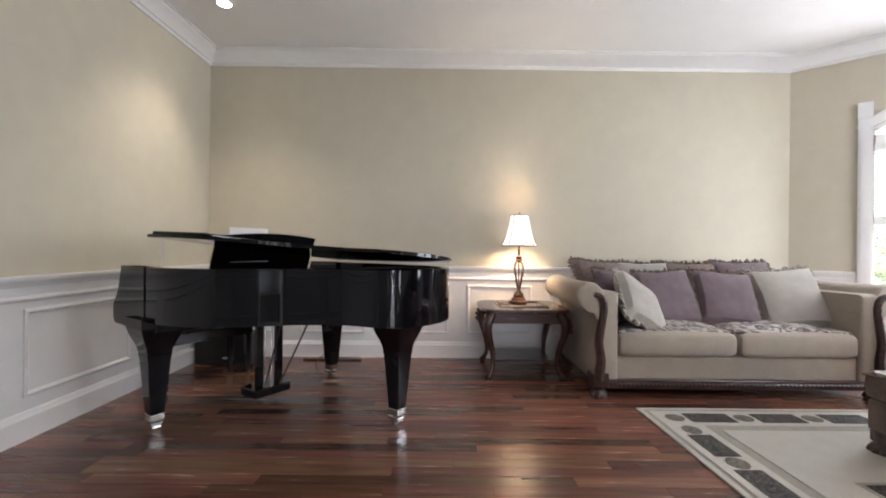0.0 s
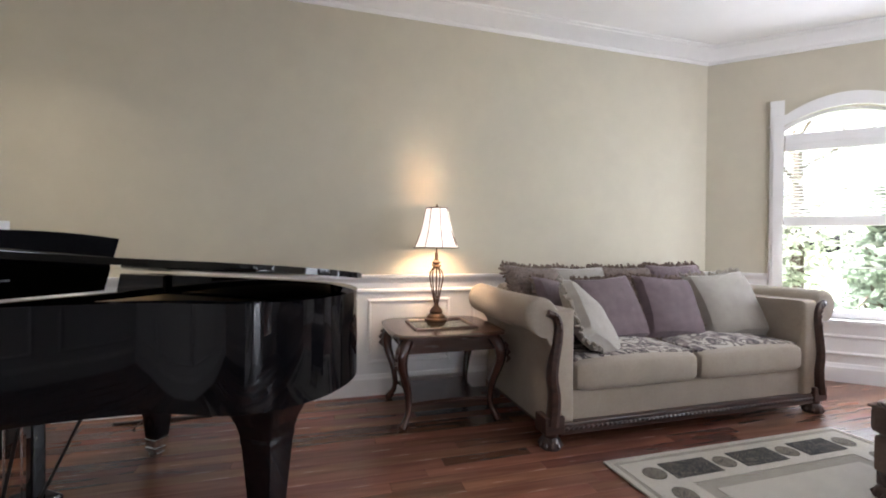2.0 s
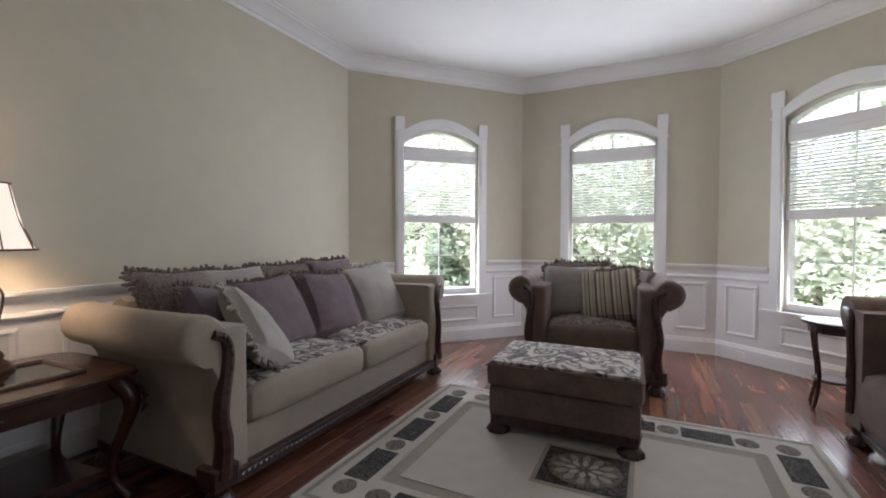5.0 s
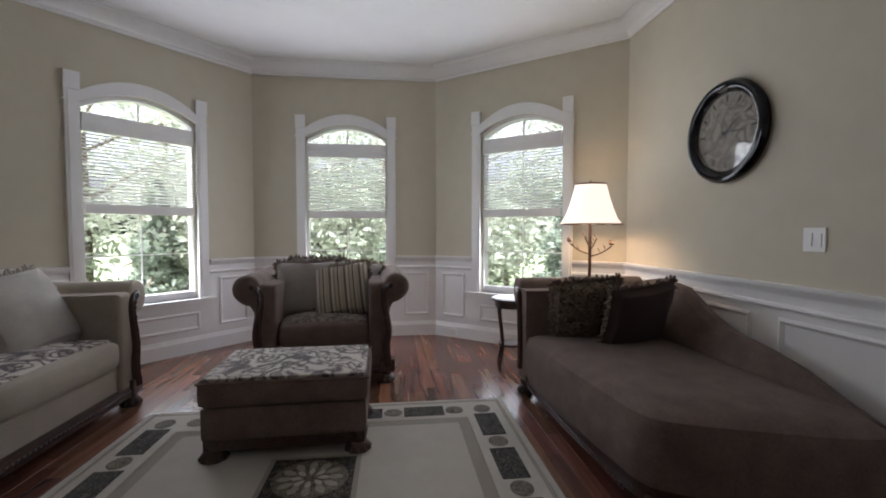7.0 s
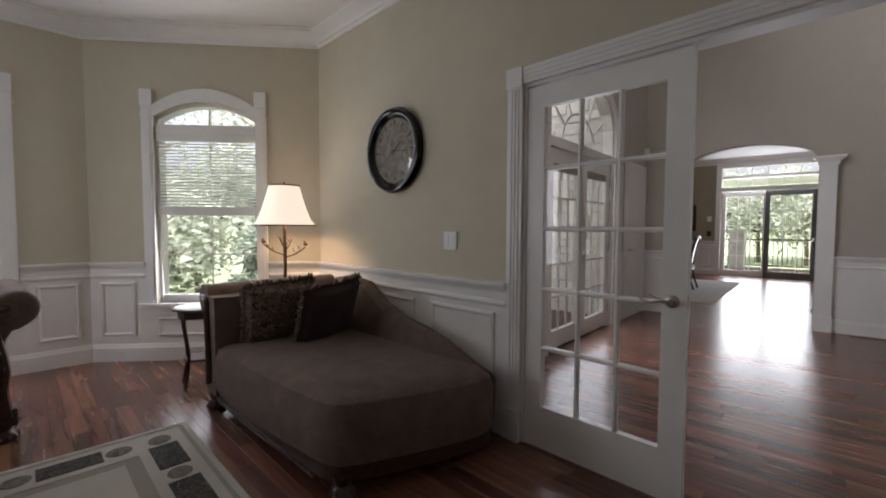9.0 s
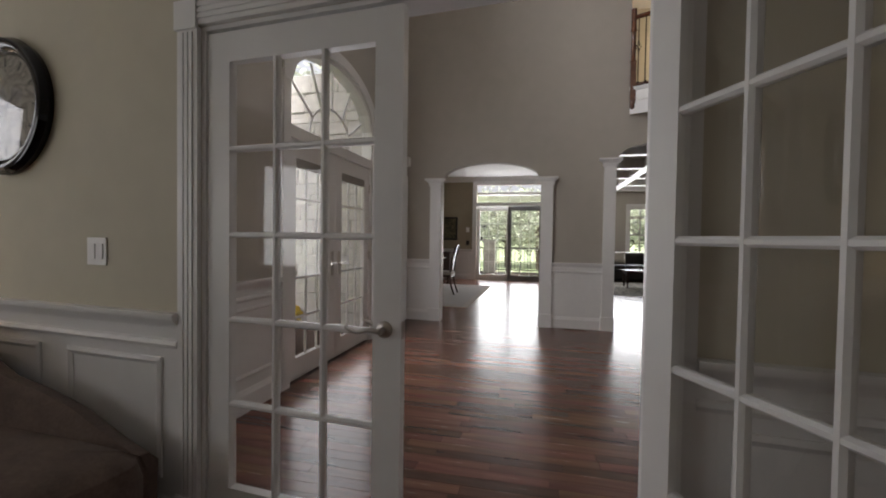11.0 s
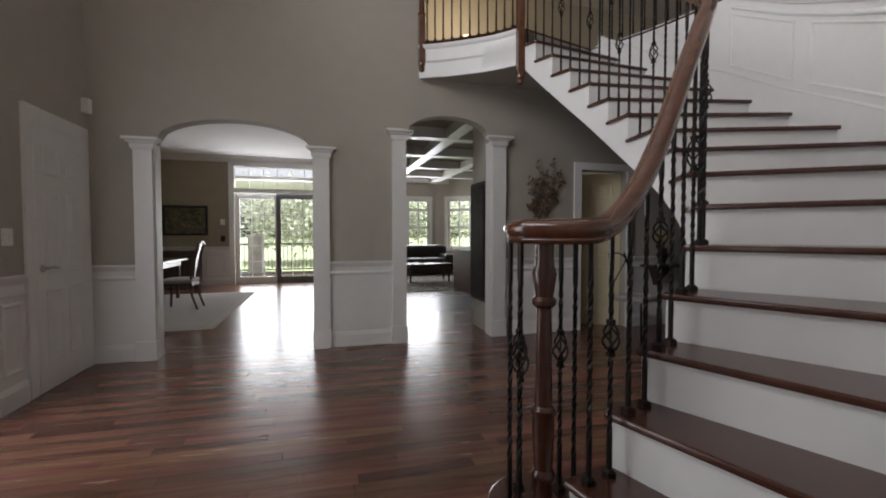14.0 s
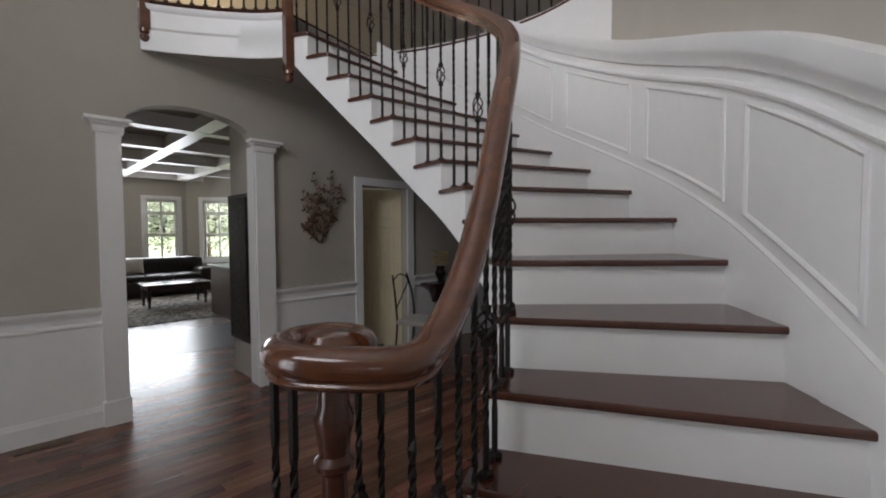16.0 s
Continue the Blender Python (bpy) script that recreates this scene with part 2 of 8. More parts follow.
RUG_FIGURE = damask("rug_scroll_pile", (0.006, 0.005, 0.005), (0.11, 0.093, 0.07), (0.009, 0.008, 0.007), 22)
RUG_OVAL = damask("rug_rosette_pile", (0.16, 0.135, 0.10), (0.03, 0.026, 0.022), (0.24, 0.205, 0.16), 26)
PANE = glass("window_glass")
TABLEGLASS = glass("table_glass", (0.85, 0.88, 0.86), 0.12)
SHADE = lampshade("lit_shade_cream", (1.0, 0.84, 0.66), 0.24)
SHADE_2 = lampshade("lit_shade_floor_lamp", (1.0, 0.84, 0.66), 0.55)
BULB = lampshade("bulb_glow", (1.0, 0.88, 0.72), 7.0)
BLIND = material("blind_white_slat", (0.80, 0.79, 0.77), 0.5, noise_scale=5, amount=0.03)
PLASTIC = material("white_plastic", (0.78, 0.77, 0.75), 0.35, noise_scale=6, amount=0.02)
PAPER = material("sheet_paper", (0.82, 0.81, 0.79), 0.8, noise_scale=6, amount=0.03)
LEATHER = material("black_leather", (0.018, 0.015, 0.014), 0.35, noise_scale=8, amount=0.3, bump=0.2, bump_scale=60)
LEAF = material("tree_leaf", (0.31, 0.34, 0.27), 0.6, noise_scale=1.2, amount=0.5)
LEAF_2 = material("spruce_leaf", (0.17, 0.205, 0.16), 0.6, noise_scale=1.5, amount=0.45)
def leafy(m, back):
    """Thin leaves let light through."""
    n, l = m.node_tree.nodes, m.node_tree.links
    tl, mix = n.new("ShaderNodeBsdfTranslucent"), n.new("ShaderNodeMixShader")
    tl.inputs[0].default_value = (*back, 1)
    mix.inputs[0].default_value = 0.45
    l.new(n["Principled BSDF"].outputs[0], mix.inputs[1])
    l.new(tl.outputs[0], mix.inputs[2])
    l.new(mix.outputs[0], n["Material Output"].inputs[0])


leafy(LEAF, (0.46, 0.49, 0.39))
leafy(LEAF_2, (0.22, 0.27, 0.20))
BARK = material("bark", (0.10, 0.075, 0.055), 0.9, noise_scale=6, amount=0.4, bump=0.6, bump_scale=20)
GRASS = material("lawn", (0.17, 0.21, 0.11), 0.9, noise_scale=0.7, amount=0.4, bump=0.6, bump_scale=30)
STONE = material("field_stone", (0.56, 0.545, 0.52), 0.85, noise_scale=4, amount=0.3, bump=0.6, bump_scale=14)
MORTAR = material("mortar", (0.50, 0.485, 0.46), 0.95, noise_scale=10, amount=0.15)
BRICKMAT = material("house_brick", (0.22, 0.10, 0.075), 0.9, noise_scale=5, amount=0.3, bump=0.4, bump_scale=40)
CONCRETE = material("porch_concrete", (0.40, 0.38, 0.35), 0.85, noise_scale=2, amount=0.15, bump=0.3, bump_scale=50)
YELLOW = material("mum_yellow", (0.65, 0.46, 0.03), 0.7, noise_scale=30, amount=0.3)
GREYPOT = material("grey_pot", (0.16, 0.16, 0.165), 0.6, noise_scale=6, amount=0.2)
DOOR_CREAM = material("door_cream_paint", (0.70, 0.62, 0.42), 0.5, noise_scale=2, amount=0.04)
ART_DARK = damask("carved_panel_dark", (0.010, 0.008, 0.007), (0.045, 0.035, 0.028), (0.016, 0.013, 0.011), 7, 0.6)
ART_DARK.node_tree.nodes["Principled BSDF"].inputs["Specular IOR Level"].default_value = 0.12
PAINTING = damask("landscape_canvas", (0.10, 0.09, 0.05), (0.045, 0.045, 0.03), (0.20, 0.17, 0.10), 6, 0.7)
CLOCKFACE = damask("clock_face_parchment", (0.30, 0.27, 0.22), (0.15, 0.13, 0.11), (0.23, 0.20, 0.165), 7, 0.6)
SLATE = material("slate_tile", (0.05, 0.055, 0.06), 0.3, noise_scale=5, amount=0.3)
CORD = material("black_cord", (0.01, 0.01, 0.01), 0.5, noise_scale=8, amount=0.1)

# ---- mesh helpers ----


def part(name, bm, mat, parent=None, label="", smooth=False, bevel=0.0, seg=2):
    """Links a bmesh as one mesh object under its thing or part."""
    if bevel:
        bmesh.ops.bevel(bm, geom=bm.edges[:], offset=bevel, segments=seg, profile=0.5, affect="EDGES", clamp_overlap=True)
    me = bpy.data.meshes.new(name)
    bmesh.ops.recalc_face_normals(bm, faces=bm.faces[:])
    bm.to_mesh(me)
    bm.free()
    for p in me.polygons:
        p.use_smooth = smooth
    me.materials.append(mat)
    ob = new(name, me)
    if smooth:
        me.set_sharp_from_angle(angle=radians(38))
    if parent is not None:
        ob.parent = parent
    if label:
        ob["label"] = label
    return ob


def thing(name, m, label, category, group=""):
    ob = new(name)
    ob.empty_display_size = 0.1
    ob.matrix_world = PLACE @ m
    return tagged(ob, label, category, group)


def structure(name, bm, mat, label="", category="", parent=None, **kw):
    ob = part(name, bm, mat, parent, **kw)
    if parent is None:
        ob.matrix_world = PLACE.copy()
        tagged(ob, label, category, "", "structure")
    return ob


def box(x0, y0, z0, x1, y1, z1, bm=None, m=None):
    bm = bm or bmesh.new()
    v = [bm.verts.new((x, y, z)) for z in (z0, z1) for x, y in ((x0, y0), (x1, y0), (x1, y1), (x0, y1))]
    if m:
        for k in v:
            k.co = m @ k.co
    for f in ((3, 2, 1, 0), (4, 5, 6, 7), (0, 1, 5, 4), (1, 2, 6, 5), (2, 3, 7, 6), (3, 0, 4, 7)):
        bm.faces.new([v[i] for i in f])
    return bm


def loft(rings, bm=None, cap=True, closed=True):
    """Skin over rings of equal length."""
    bm = bm or bmesh.new()
    vs = [[bm.verts.new(p) for p in r] for r in rings]
    for a, b in zip(vs, vs[1:]):
        n = len(a)
        for i in range(n if closed else n - 1):
            j = (i + 1) % n
            bm.faces.new((a[i], a[j], b[j], b[i]))
    if cap and closed:
        bm.faces.new(vs[0][::-1])
        bm.faces.new(vs[-1])
    return bm


def lathe(profile, seg=24, bm=None, cx=0, cy=0):
    """Turned shape from (radius, height) pairs."""
    return loft([[(cx + r * math.cos(6.28318 * i / seg), cy + r * math.sin(6.28318 * i / seg), z) for i in range(seg)] for r, z in profile], bm)


def ring_lathe(profile, seg=36):
    """Turned ring from a closed (radius, height) outline, open in the middle."""
    rings = [[(r * math.cos(6.28318 * i / seg), r * math.sin(6.28318 * i / seg), z) for r, z in profile] for i in range(seg + 1)]
    bm = loft(rings, None, False)
    bmesh.ops.remove_doubles(bm, verts=bm.verts[:], dist=0.00005)
    return bm


def tube(points, radius, seg=8, bm=None, square=False, flat=1.0, twist=0.0):
    """Bar along a path; radius is a number or one per point."""
    pts = [Vector(p) for p in points]
    rad = radius if isinstance(radius, (list, tuple)) else [radius] * len(pts)
    rings, up = [], None
    for i, p in enumerate(pts):
        d = (pts[min(i + 1, len(pts) - 1)] - pts[max(i - 1, 0)]).normalized()
        if up is None:
            up = Vector((0, 0, 1)) if abs(d.z) < 0.9 else Vector((0, 1, 0))
        side = d.cross(up).normalized()
        up = side.cross(d).normalized()
        r, k = rad[i], (4 if square else seg)
        off = (math.pi / 4 if square else 0) + twist * i
        g = 1.414 if square else 1.0
        rings.append([p + side * (r * g * math.cos(6.28318 * j / k + off)) + up * (r * g * flat * math.sin(6.28318 * j / k + off)) for j in range(k)])
    return loft(rings, bm)


def prism(poly, z0, z1, bm=None, m=None):
    """Upright block over a plan outline."""
    bm = bm or bmesh.new()
    a = [bm.verts.new((x, y, z0)) for x, y in poly]
    b = [bm.verts.new((x, y, z1)) for x, y in poly]
    if m:
        for k in a + b:
            k.co = m @ k.co
    bm.faces.new(a[::-1])
    bm.faces.new(b)
    for i in range(len(poly)):
        j = (i + 1) % len(poly)
        bm.faces.new((a[i], a[j], b[j], b[i]))
    return bm


def along(p, q):
    """Frame on a wall from p to q: x along it, y to its left, z up."""
    d = Vector((q[0] - p[0], q[1] - p[1], 0))
    ln = d.length
    d.normalize()
    m = Matrix(((d.x, -d.y, 0, p[0]), (d.y, d.x, 0, p[1]), (0, 0, 1, 0), (0, 0, 0, 1)))
    return m, ln


def slab_sz(poly, y0, y1, bm, m):
    """Block from an outline in (s, z) on a wall, between depths y0 and y1."""
    a = [bm.verts.new(m @ Vector((s, y0, z))) for s, z in poly]
    b = [bm.verts.new(m @ Vector((s, y1, z))) for s, z in poly]
    bm.faces.new(a)
    bm.faces.new(b[::-1])
    for i in range(len(poly)):
        j = (i + 1) % len(poly)
        bm.faces.new((a[j], a[i], b[i], b[j]))
    return bm


def arch_z(s, s0, s1, spring, rise, power=2.0):
    u = max(-1.0, min(1.0, (2 * s - s0 - s1) / (s1 - s0)))
    return spring + rise * math.sqrt(max(0, 1 - u * u)) if power == 2.0 else spring + rise * (1 - u * u)


def wall(name, p, q, z1, mat, label, openings=(), thick=0.14, z0=0.0):
    """Wall with its room face on p-q and its body to the right of p-q; openings are (s0, s1, sill, spring, rise, segmental)."""
    m, ln = along(p, q)
    bm = bmesh.new()
    last = 0.0
    for s0, s1, sill, spring, rise, seg in sorted(openings):
        slab_sz([(last, z0), (s0, z0), (s0, z1), (last, z1)], -thick, 0, bm, m)
        if sill > z0:
            slab_sz([(s0, z0), (s1, z0), (s1, sill), (s0, sill)], -thick, 0, bm, m)
        k = 20 if rise else 1
        for i in range(k):
            a, b = s0 + (s1 - s0) * i / k, s0 + (s1 - s0) * (i + 1) / k
            za = arch_z(a, s0, s1, spring, rise, 1 if seg else 2.0) if rise else spring
            zb = arch_z(b, s0, s1, spring, rise, 1 if seg else 2.0) if rise else spring
            slab_sz([(a, za), (b, zb), (b, z1), (a, z1)], -thick, 0, bm, m)
        last = s1
    slab_sz([(last, z0), (ln, z0), (ln, z1), (last, z1)], -thick, 0, bm, m)
    bmesh.ops.remove_doubles(bm, verts=bm.verts[:], dist=0.0005)
    return structure(name, bm, mat, label, "wall")


def offset_loop(poly, d, closed=True):
    """Plan outline moved d to its left, mitred."""
    out, n = [], len(poly)
    for i in range(n):
        a = Vector(poly[i - 1] if (closed or i > 0) else poly[i])
        b = Vector(poly[i])
        c = Vector(poly[(i + 1) % n] if (closed or i < n - 1) else poly[i])
        d1, d2 = (b - a), (c - b)
        d1 = d1.normalized() if d1.length > 1e-6 else d2.normalized()
        d2 = d2.normalized() if d2.length > 1e-6 else d1
        n1, n2 = Vector((-d1.y, d1.x)), Vector((-d2.y, d2.x))
        k = (n1 + n2)
        k = k / max(0.2, k.dot(n1))
        out.append((b.x + k.x * d, b.y + k.y * d))
    return out


def sweep_loop(poly, profile, closed=True, bm=None):
    """Moulding with an (inset, height) outline run round a plan line, mitred at its corners."""
    rings = []
    loops = [offset_loop(poly, d, closed) for d, z in profile]
    for i in range(len(poly)):
        rings.append([(loops[k][i][0], loops[k][i][1], profile[k][1]) for k in range(len(profile))])
    if closed:
        rings.append(rings[0])
    bm = loft(rings, bm, cap=not closed)
    bmesh.ops.remove_doubles(bm, verts=bm.verts[:], dist=0.0001)
    return bm


def curve_pts(ctrl, steps):
    """Smooth line through control points."""
    pts = [Vector(c) for c in ctrl]
    pts = [pts[0] * 2 - pts[1]] + pts + [pts[-1] * 2 - pts[-2]]
    out = []
    for i in range(1, len(pts) - 2):
        a, b, c, d = pts[i - 1:i + 3]
        for k in range(steps):
            t = k / steps
            out.append(0.5 * ((2 * b) + (c - a) * t + (2 * a - 5 * b + 4 * c - d) * t * t + (3 * b - a - 3 * c + d) * t ** 3))
    out.append(pts[-2].copy())
    return out


def puff(w, d, h, nx=14, ny=14, squash=2.6, bm=None, edge=0.35, seed=0):
    """Stuffed cushion lying flat: w by d, h thick in the middle, soft edges, uneven."""
    bm = bm or bmesh.new()
    top, bot = [], []
    for j in range(ny + 1):
        rt, rb = [], []
        for i in range(nx + 1):
            u, v = 2 * i / nx - 1, 2 * j / ny - 1
            t = max(0.0, (1 - abs(u) ** squash) * (1 - abs(v) ** squash)) ** edge
            pinch = 1 - 0.07 * (1 - abs(v)) * abs(u) ** 3 - 0.0
            pin2 = 1 - 0.07 * (1 - abs(u)) * abs(v) ** 3
            x, y = u * w / 2 * pinch, v * d / 2 * pin2
            wob = 0.07 * h * noise.noise(Vector((x * 7 + seed, y * 7, seed * 1.7)))
            rt.append(bm.verts.new((x, y, h / 2 * t + wob * t)))
            rb.append(rt[-1] if t == 0 else bm.verts.new((x, y, -h / 2 * t + wob * t)))
        top.append(rt)
        bot.append(rb)
    for j in range(ny):
        for i in range(nx):
            bm.faces.new((top[j][i], top[j][i + 1], top[j + 1][i + 1], top[j + 1][i]))
            q = (bot[j][i], bot[j + 1][i], bot[j + 1][i + 1], bot[j][i + 1])
            if len(set(q)) >= 3:
                try:
                    bm.faces.new(list(dict.fromkeys(q)))
                except ValueError:
                    pass
    return bm


def rounded(x0, y0, z0, x1, y1, z1, r, bm=None, seg=3, crown=0.0):
    """Upholstered block with rounded edges and a crowned top."""
    bm2 = box(x0, y0, z0, x1, y1, z1)
    bmesh.ops.subdivide_edges(bm2, edges=bm2.edges[:], cuts=5, use_grid_fill=True)
    cx, cy, cz = (x0 + x1) / 2, (y0 + y1) / 2, (z0 + z1) / 2
    hx, hy, hz = (x1 - x0) / 2, (y1 - y0) / 2, (z1 - z0) / 2
    for v in bm2.verts:
        p = v.co - Vector((cx, cy, cz))
        # spread the grid so that its outer rows lie near the edges
        q = Vector([math.copysign(h * (1 - max(0.0, 1 - abs(c) / h) ** 1.8), c) if h else 0 for c, h in zip(p, (hx, hy, hz))])
        inner = Vector([max(-(h - r), min(h - r, c)) for c, h in zip(q, (hx, hy, hz))])
        dlt = q - inner
        if dlt.length > 1e-6:
            q = inner + dlt.normalized() * min(r, max(abs(dlt.x), abs(dlt.y), abs(dlt.z)))
        if crown and q.z > 0:
            q.z += crown * max(0, 1 - (q.x / hx) ** 2) * max(0, 1 - (q.y / hy) ** 2)
        v.co = q + Vector((cx, cy, cz))
    return bm2

# ---- setting: living room ----
CEILING, FOYER_TOP, RAIL = 3.06, 5.8, 0.93
LX, LY = 0.17, -0.24
PIANO_Y, WEST_X, DOOR_Y = 4.48 + LY, -2.27 + LX, -0.54 + LY
CORNERS = [(WEST_X, DOOR_Y), (3.80 + LX, DOOR_Y), (5.10 + LX, 1.05 + LY), (5.10 + LX, 3.07 + LY), (3.57 + LX, PIANO_Y), (WEST_X, PIANO_Y)]
LOW = 0.979  # the bay windows sit a little lower than the foyer's arches
WIN = (0.453, 0.56, 2.31, 0.14)  # half width, sill, spring, rise
OPEN_X0, OPEN_X1, OPEN_TOP = -0.14 + LX, 1.49 + LX, 2.055

wall("wall_french_doors", CORNERS[0], CORNERS[1], FOYER_TOP, BEIGE, "beige painted wall with a french door opening",
     [(OPEN_X0 - WEST_X, OPEN_X1 - WEST_X, 0, OPEN_TOP, 0, False)], 0.12)
for nm, i in (("wall_bay_south", 1), ("wall_bay_east", 2), ("wall_bay_north", 3)):
    ln = (Vector(CORNERS[i + 1]) - Vector(CORNERS[i])).length
    wall(nm, CORNERS[i], CORNERS[i + 1], 3.3, BEIGE, "beige painted bay wall with an arched window",
         [(ln / 2 - WIN[0], ln / 2 + WIN[0], WIN[1] * LOW, WIN[2] * LOW, WIN[3] * LOW, True)], 0.16)
wall("wall_piano", CORNERS[4], CORNERS[5], 3.3, BEIGE, "long plain beige painted wall")
wall("wall_west", CORNERS[5], CORNERS[0], 3.3, BEIGE, "plain beige painted wall")
structure("ceiling_living", prism(CORNERS, CEILING, CEILING + 0.1), CEIL, "flat white painted ceiling", "ceiling")
CROWN = [(0.0, -0.145), (0.012, -0.145), (0.018, -0.12), (0.03, -0.115), (0.045, -0.085), (0.075, -0.05), (0.105, -0.03), (0.108, -0.018), (0.125, -0.012), (0.125, -0.001), (0.0, -0.001)]
structure("crown_moulding", sweep_loop(CORNERS, [(d + 0.001, CEILING + z) for d, z in CROWN]), WHITE, "white stepped crown moulding", "moulding", smooth=True)


def strip(m, s0, s1, prof, bm):
    """Straight moulding on a wall from s0 to s1 with an outline of (depth, height)."""
    loft([[m @ Vector((s, d, z)) for d, z in prof] for s in (s0, s1)], bm)


RAIL_PROF = [(0.011, 0.868), (0.020, 0.870), (0.024, 0.885), (0.040, 0.900), (0.046, 0.915), (0.046, 0.93), (0.001, 0.93), (0.001, 0.868)]
BEAD_PROF = [(0.011, 0.785), (0.024, 0.79), (0.030, 0.803), (0.024, 0.818), (0.011, 0.822)]
BASE_PROF = [(0.001, 0.0), (0.026, 0.0), (0.026, 0.135), (0.020, 0.15), (0.016, 0.165), (0.011, 0.175), (0.001, 0.175)]


def frame_on(m, s0, s1, z0, z1, w=0.032, y=0.012, t=0.014):
    """Raised picture-frame moulding of a wainscot panel."""
    bm = bmesh.new()
    o, i = [(s0, z0), (s1, z0), (s1, z1), (s0, z1)], [(s0 + w, z0 + w), (s1 - w, z0 + w), (s1 - w, z1 - w), (s0 + w, z1 - w)]
    md = [((a[0] + b[0]) / 2, (a[1] + b[1]) / 2) for a, b in zip(o, i)]
    r = [[m @ Vector((s, d, z)) for s, z in ring] for ring, d in ((o, y), (o, y + t * 0.6), (md, y + t), (i, y + t * 0.3), (i, y))]
    return loft(r, bm, cap=False)


def wainscot(name, p, q, spans, label, under=(), rail=True, lead=0.09):
    """White panelled dado: board, baseboard, chair rail, bead, panel frames. spans: (s0, s1, panels)."""
    m, ln = along(p, q)
    bm = bmesh.new()
    for s0, s1, n in spans:
        slab_sz([(s0, 0), (s1, 0), (s1, 0.9), (s0, 0.9)], 0.001, 0.011, bm, m)
    for s0, s1, zt in under:
        slab_sz([(s0, 0), (s1, 0), (s1, zt), (s0, zt)], 0.001, 0.011, bm, m)
    root = structure(name, bm, WHITE, label, "wainscot")
    b1, b2, b3 = bmesh.new(), bmesh.new(), bmesh.new()
    allspans = sorted([(s0, s1) for s0, s1, _ in spans] + [(s0, s1) for s0, s1, _ in under])
    for s0, s1 in allspans:
        strip(m, s0, s1, BASE_PROF, b1)
    for s0, s1, n in spans:
        strip(m, s0, s1, RAIL_PROF, b2)
        strip(m, s0, s1, BEAD_PROF, b3)
    part("baseboard", b1, WHITE, root)
    part("chair_rail", b2, WHITE, root, smooth=True)
    part("rail_bead", b3, WHITE, root, smooth=True)
    for s0, s1, n in spans:
        for k in range(n):
            a, b = s0 + (s1 - s0) * k / n, s0 + (s1 - s0) * (k + 1) / n
            part("panel_moulding", frame_on(m, a + lead, b - lead, 0.25, 0.745), WHITE, root)
    for s0, s1, zt in under:
        part("panel_moulding", frame_on(m, s0 + 0.1, s1 - 0.1, 0.24, zt - 0.09), WHITE, root)
    return root


L5 = CORNERS[4][0] - CORNERS[5][0]
wainscot("wainscot_piano_wall", CORNERS[4], CORNERS[5], [(0, L5, 7)], "white panelled wainscot with chair rail")
wainscot("wainscot_west_wall", CORNERS[5], CORNERS[0], [(0, PIANO_Y - DOOR_Y, 5)], "white panelled wainscot with chair rail")
for nm, i in (("wainscot_bay_south", 1), ("wainscot_bay_east", 2), ("wainscot_bay_north", 3)):
    ln = (Vector(CORNERS[i + 1]) - Vector(CORNERS[i])).length
    wainscot(nm, CORNERS[i], CORNERS[i + 1], [(0, ln / 2 - 0.55, 1), (ln / 2 + 0.55, ln, 1)], "white panelled wainscot beside a window", [(ln / 2 - 0.55, ln / 2 + 0.55, 0.51)])
DS = -WEST_X
wainscot("wainscot_clock_wall", CORNERS[0], CORNERS[1], [(0, OPEN_X0 - 0.1 + DS, 2), (OPEN_X1 + 0.1 + DS, CORNERS[1][0] + DS, 3)], "white panelled wainscot with chair rail")


def arch_band(m, s0, s1, spring, rise, w, y0, y1, bm, seg=True, n=22):
    """Bent casing over an arched opening."""
    lo, hi = [], []
    for i in range(n + 1):
        s = s0 + (s1 - s0) * i / n
        lo.append((s, arch_z(s, s0, s1, spring, rise, 1 if seg else 2.0)))
        so = s0 - w + (s1 - s0 + 2 * w) * i / n
        hi.append((so, arch_z(so, s0 - w, s1 + w, spring, rise + w, 1 if seg else 2.0)))
    for i in range(n):
        slab_sz([lo[i], lo[i + 1], hi[i + 1], hi[i]], y0, y1, bm, m)


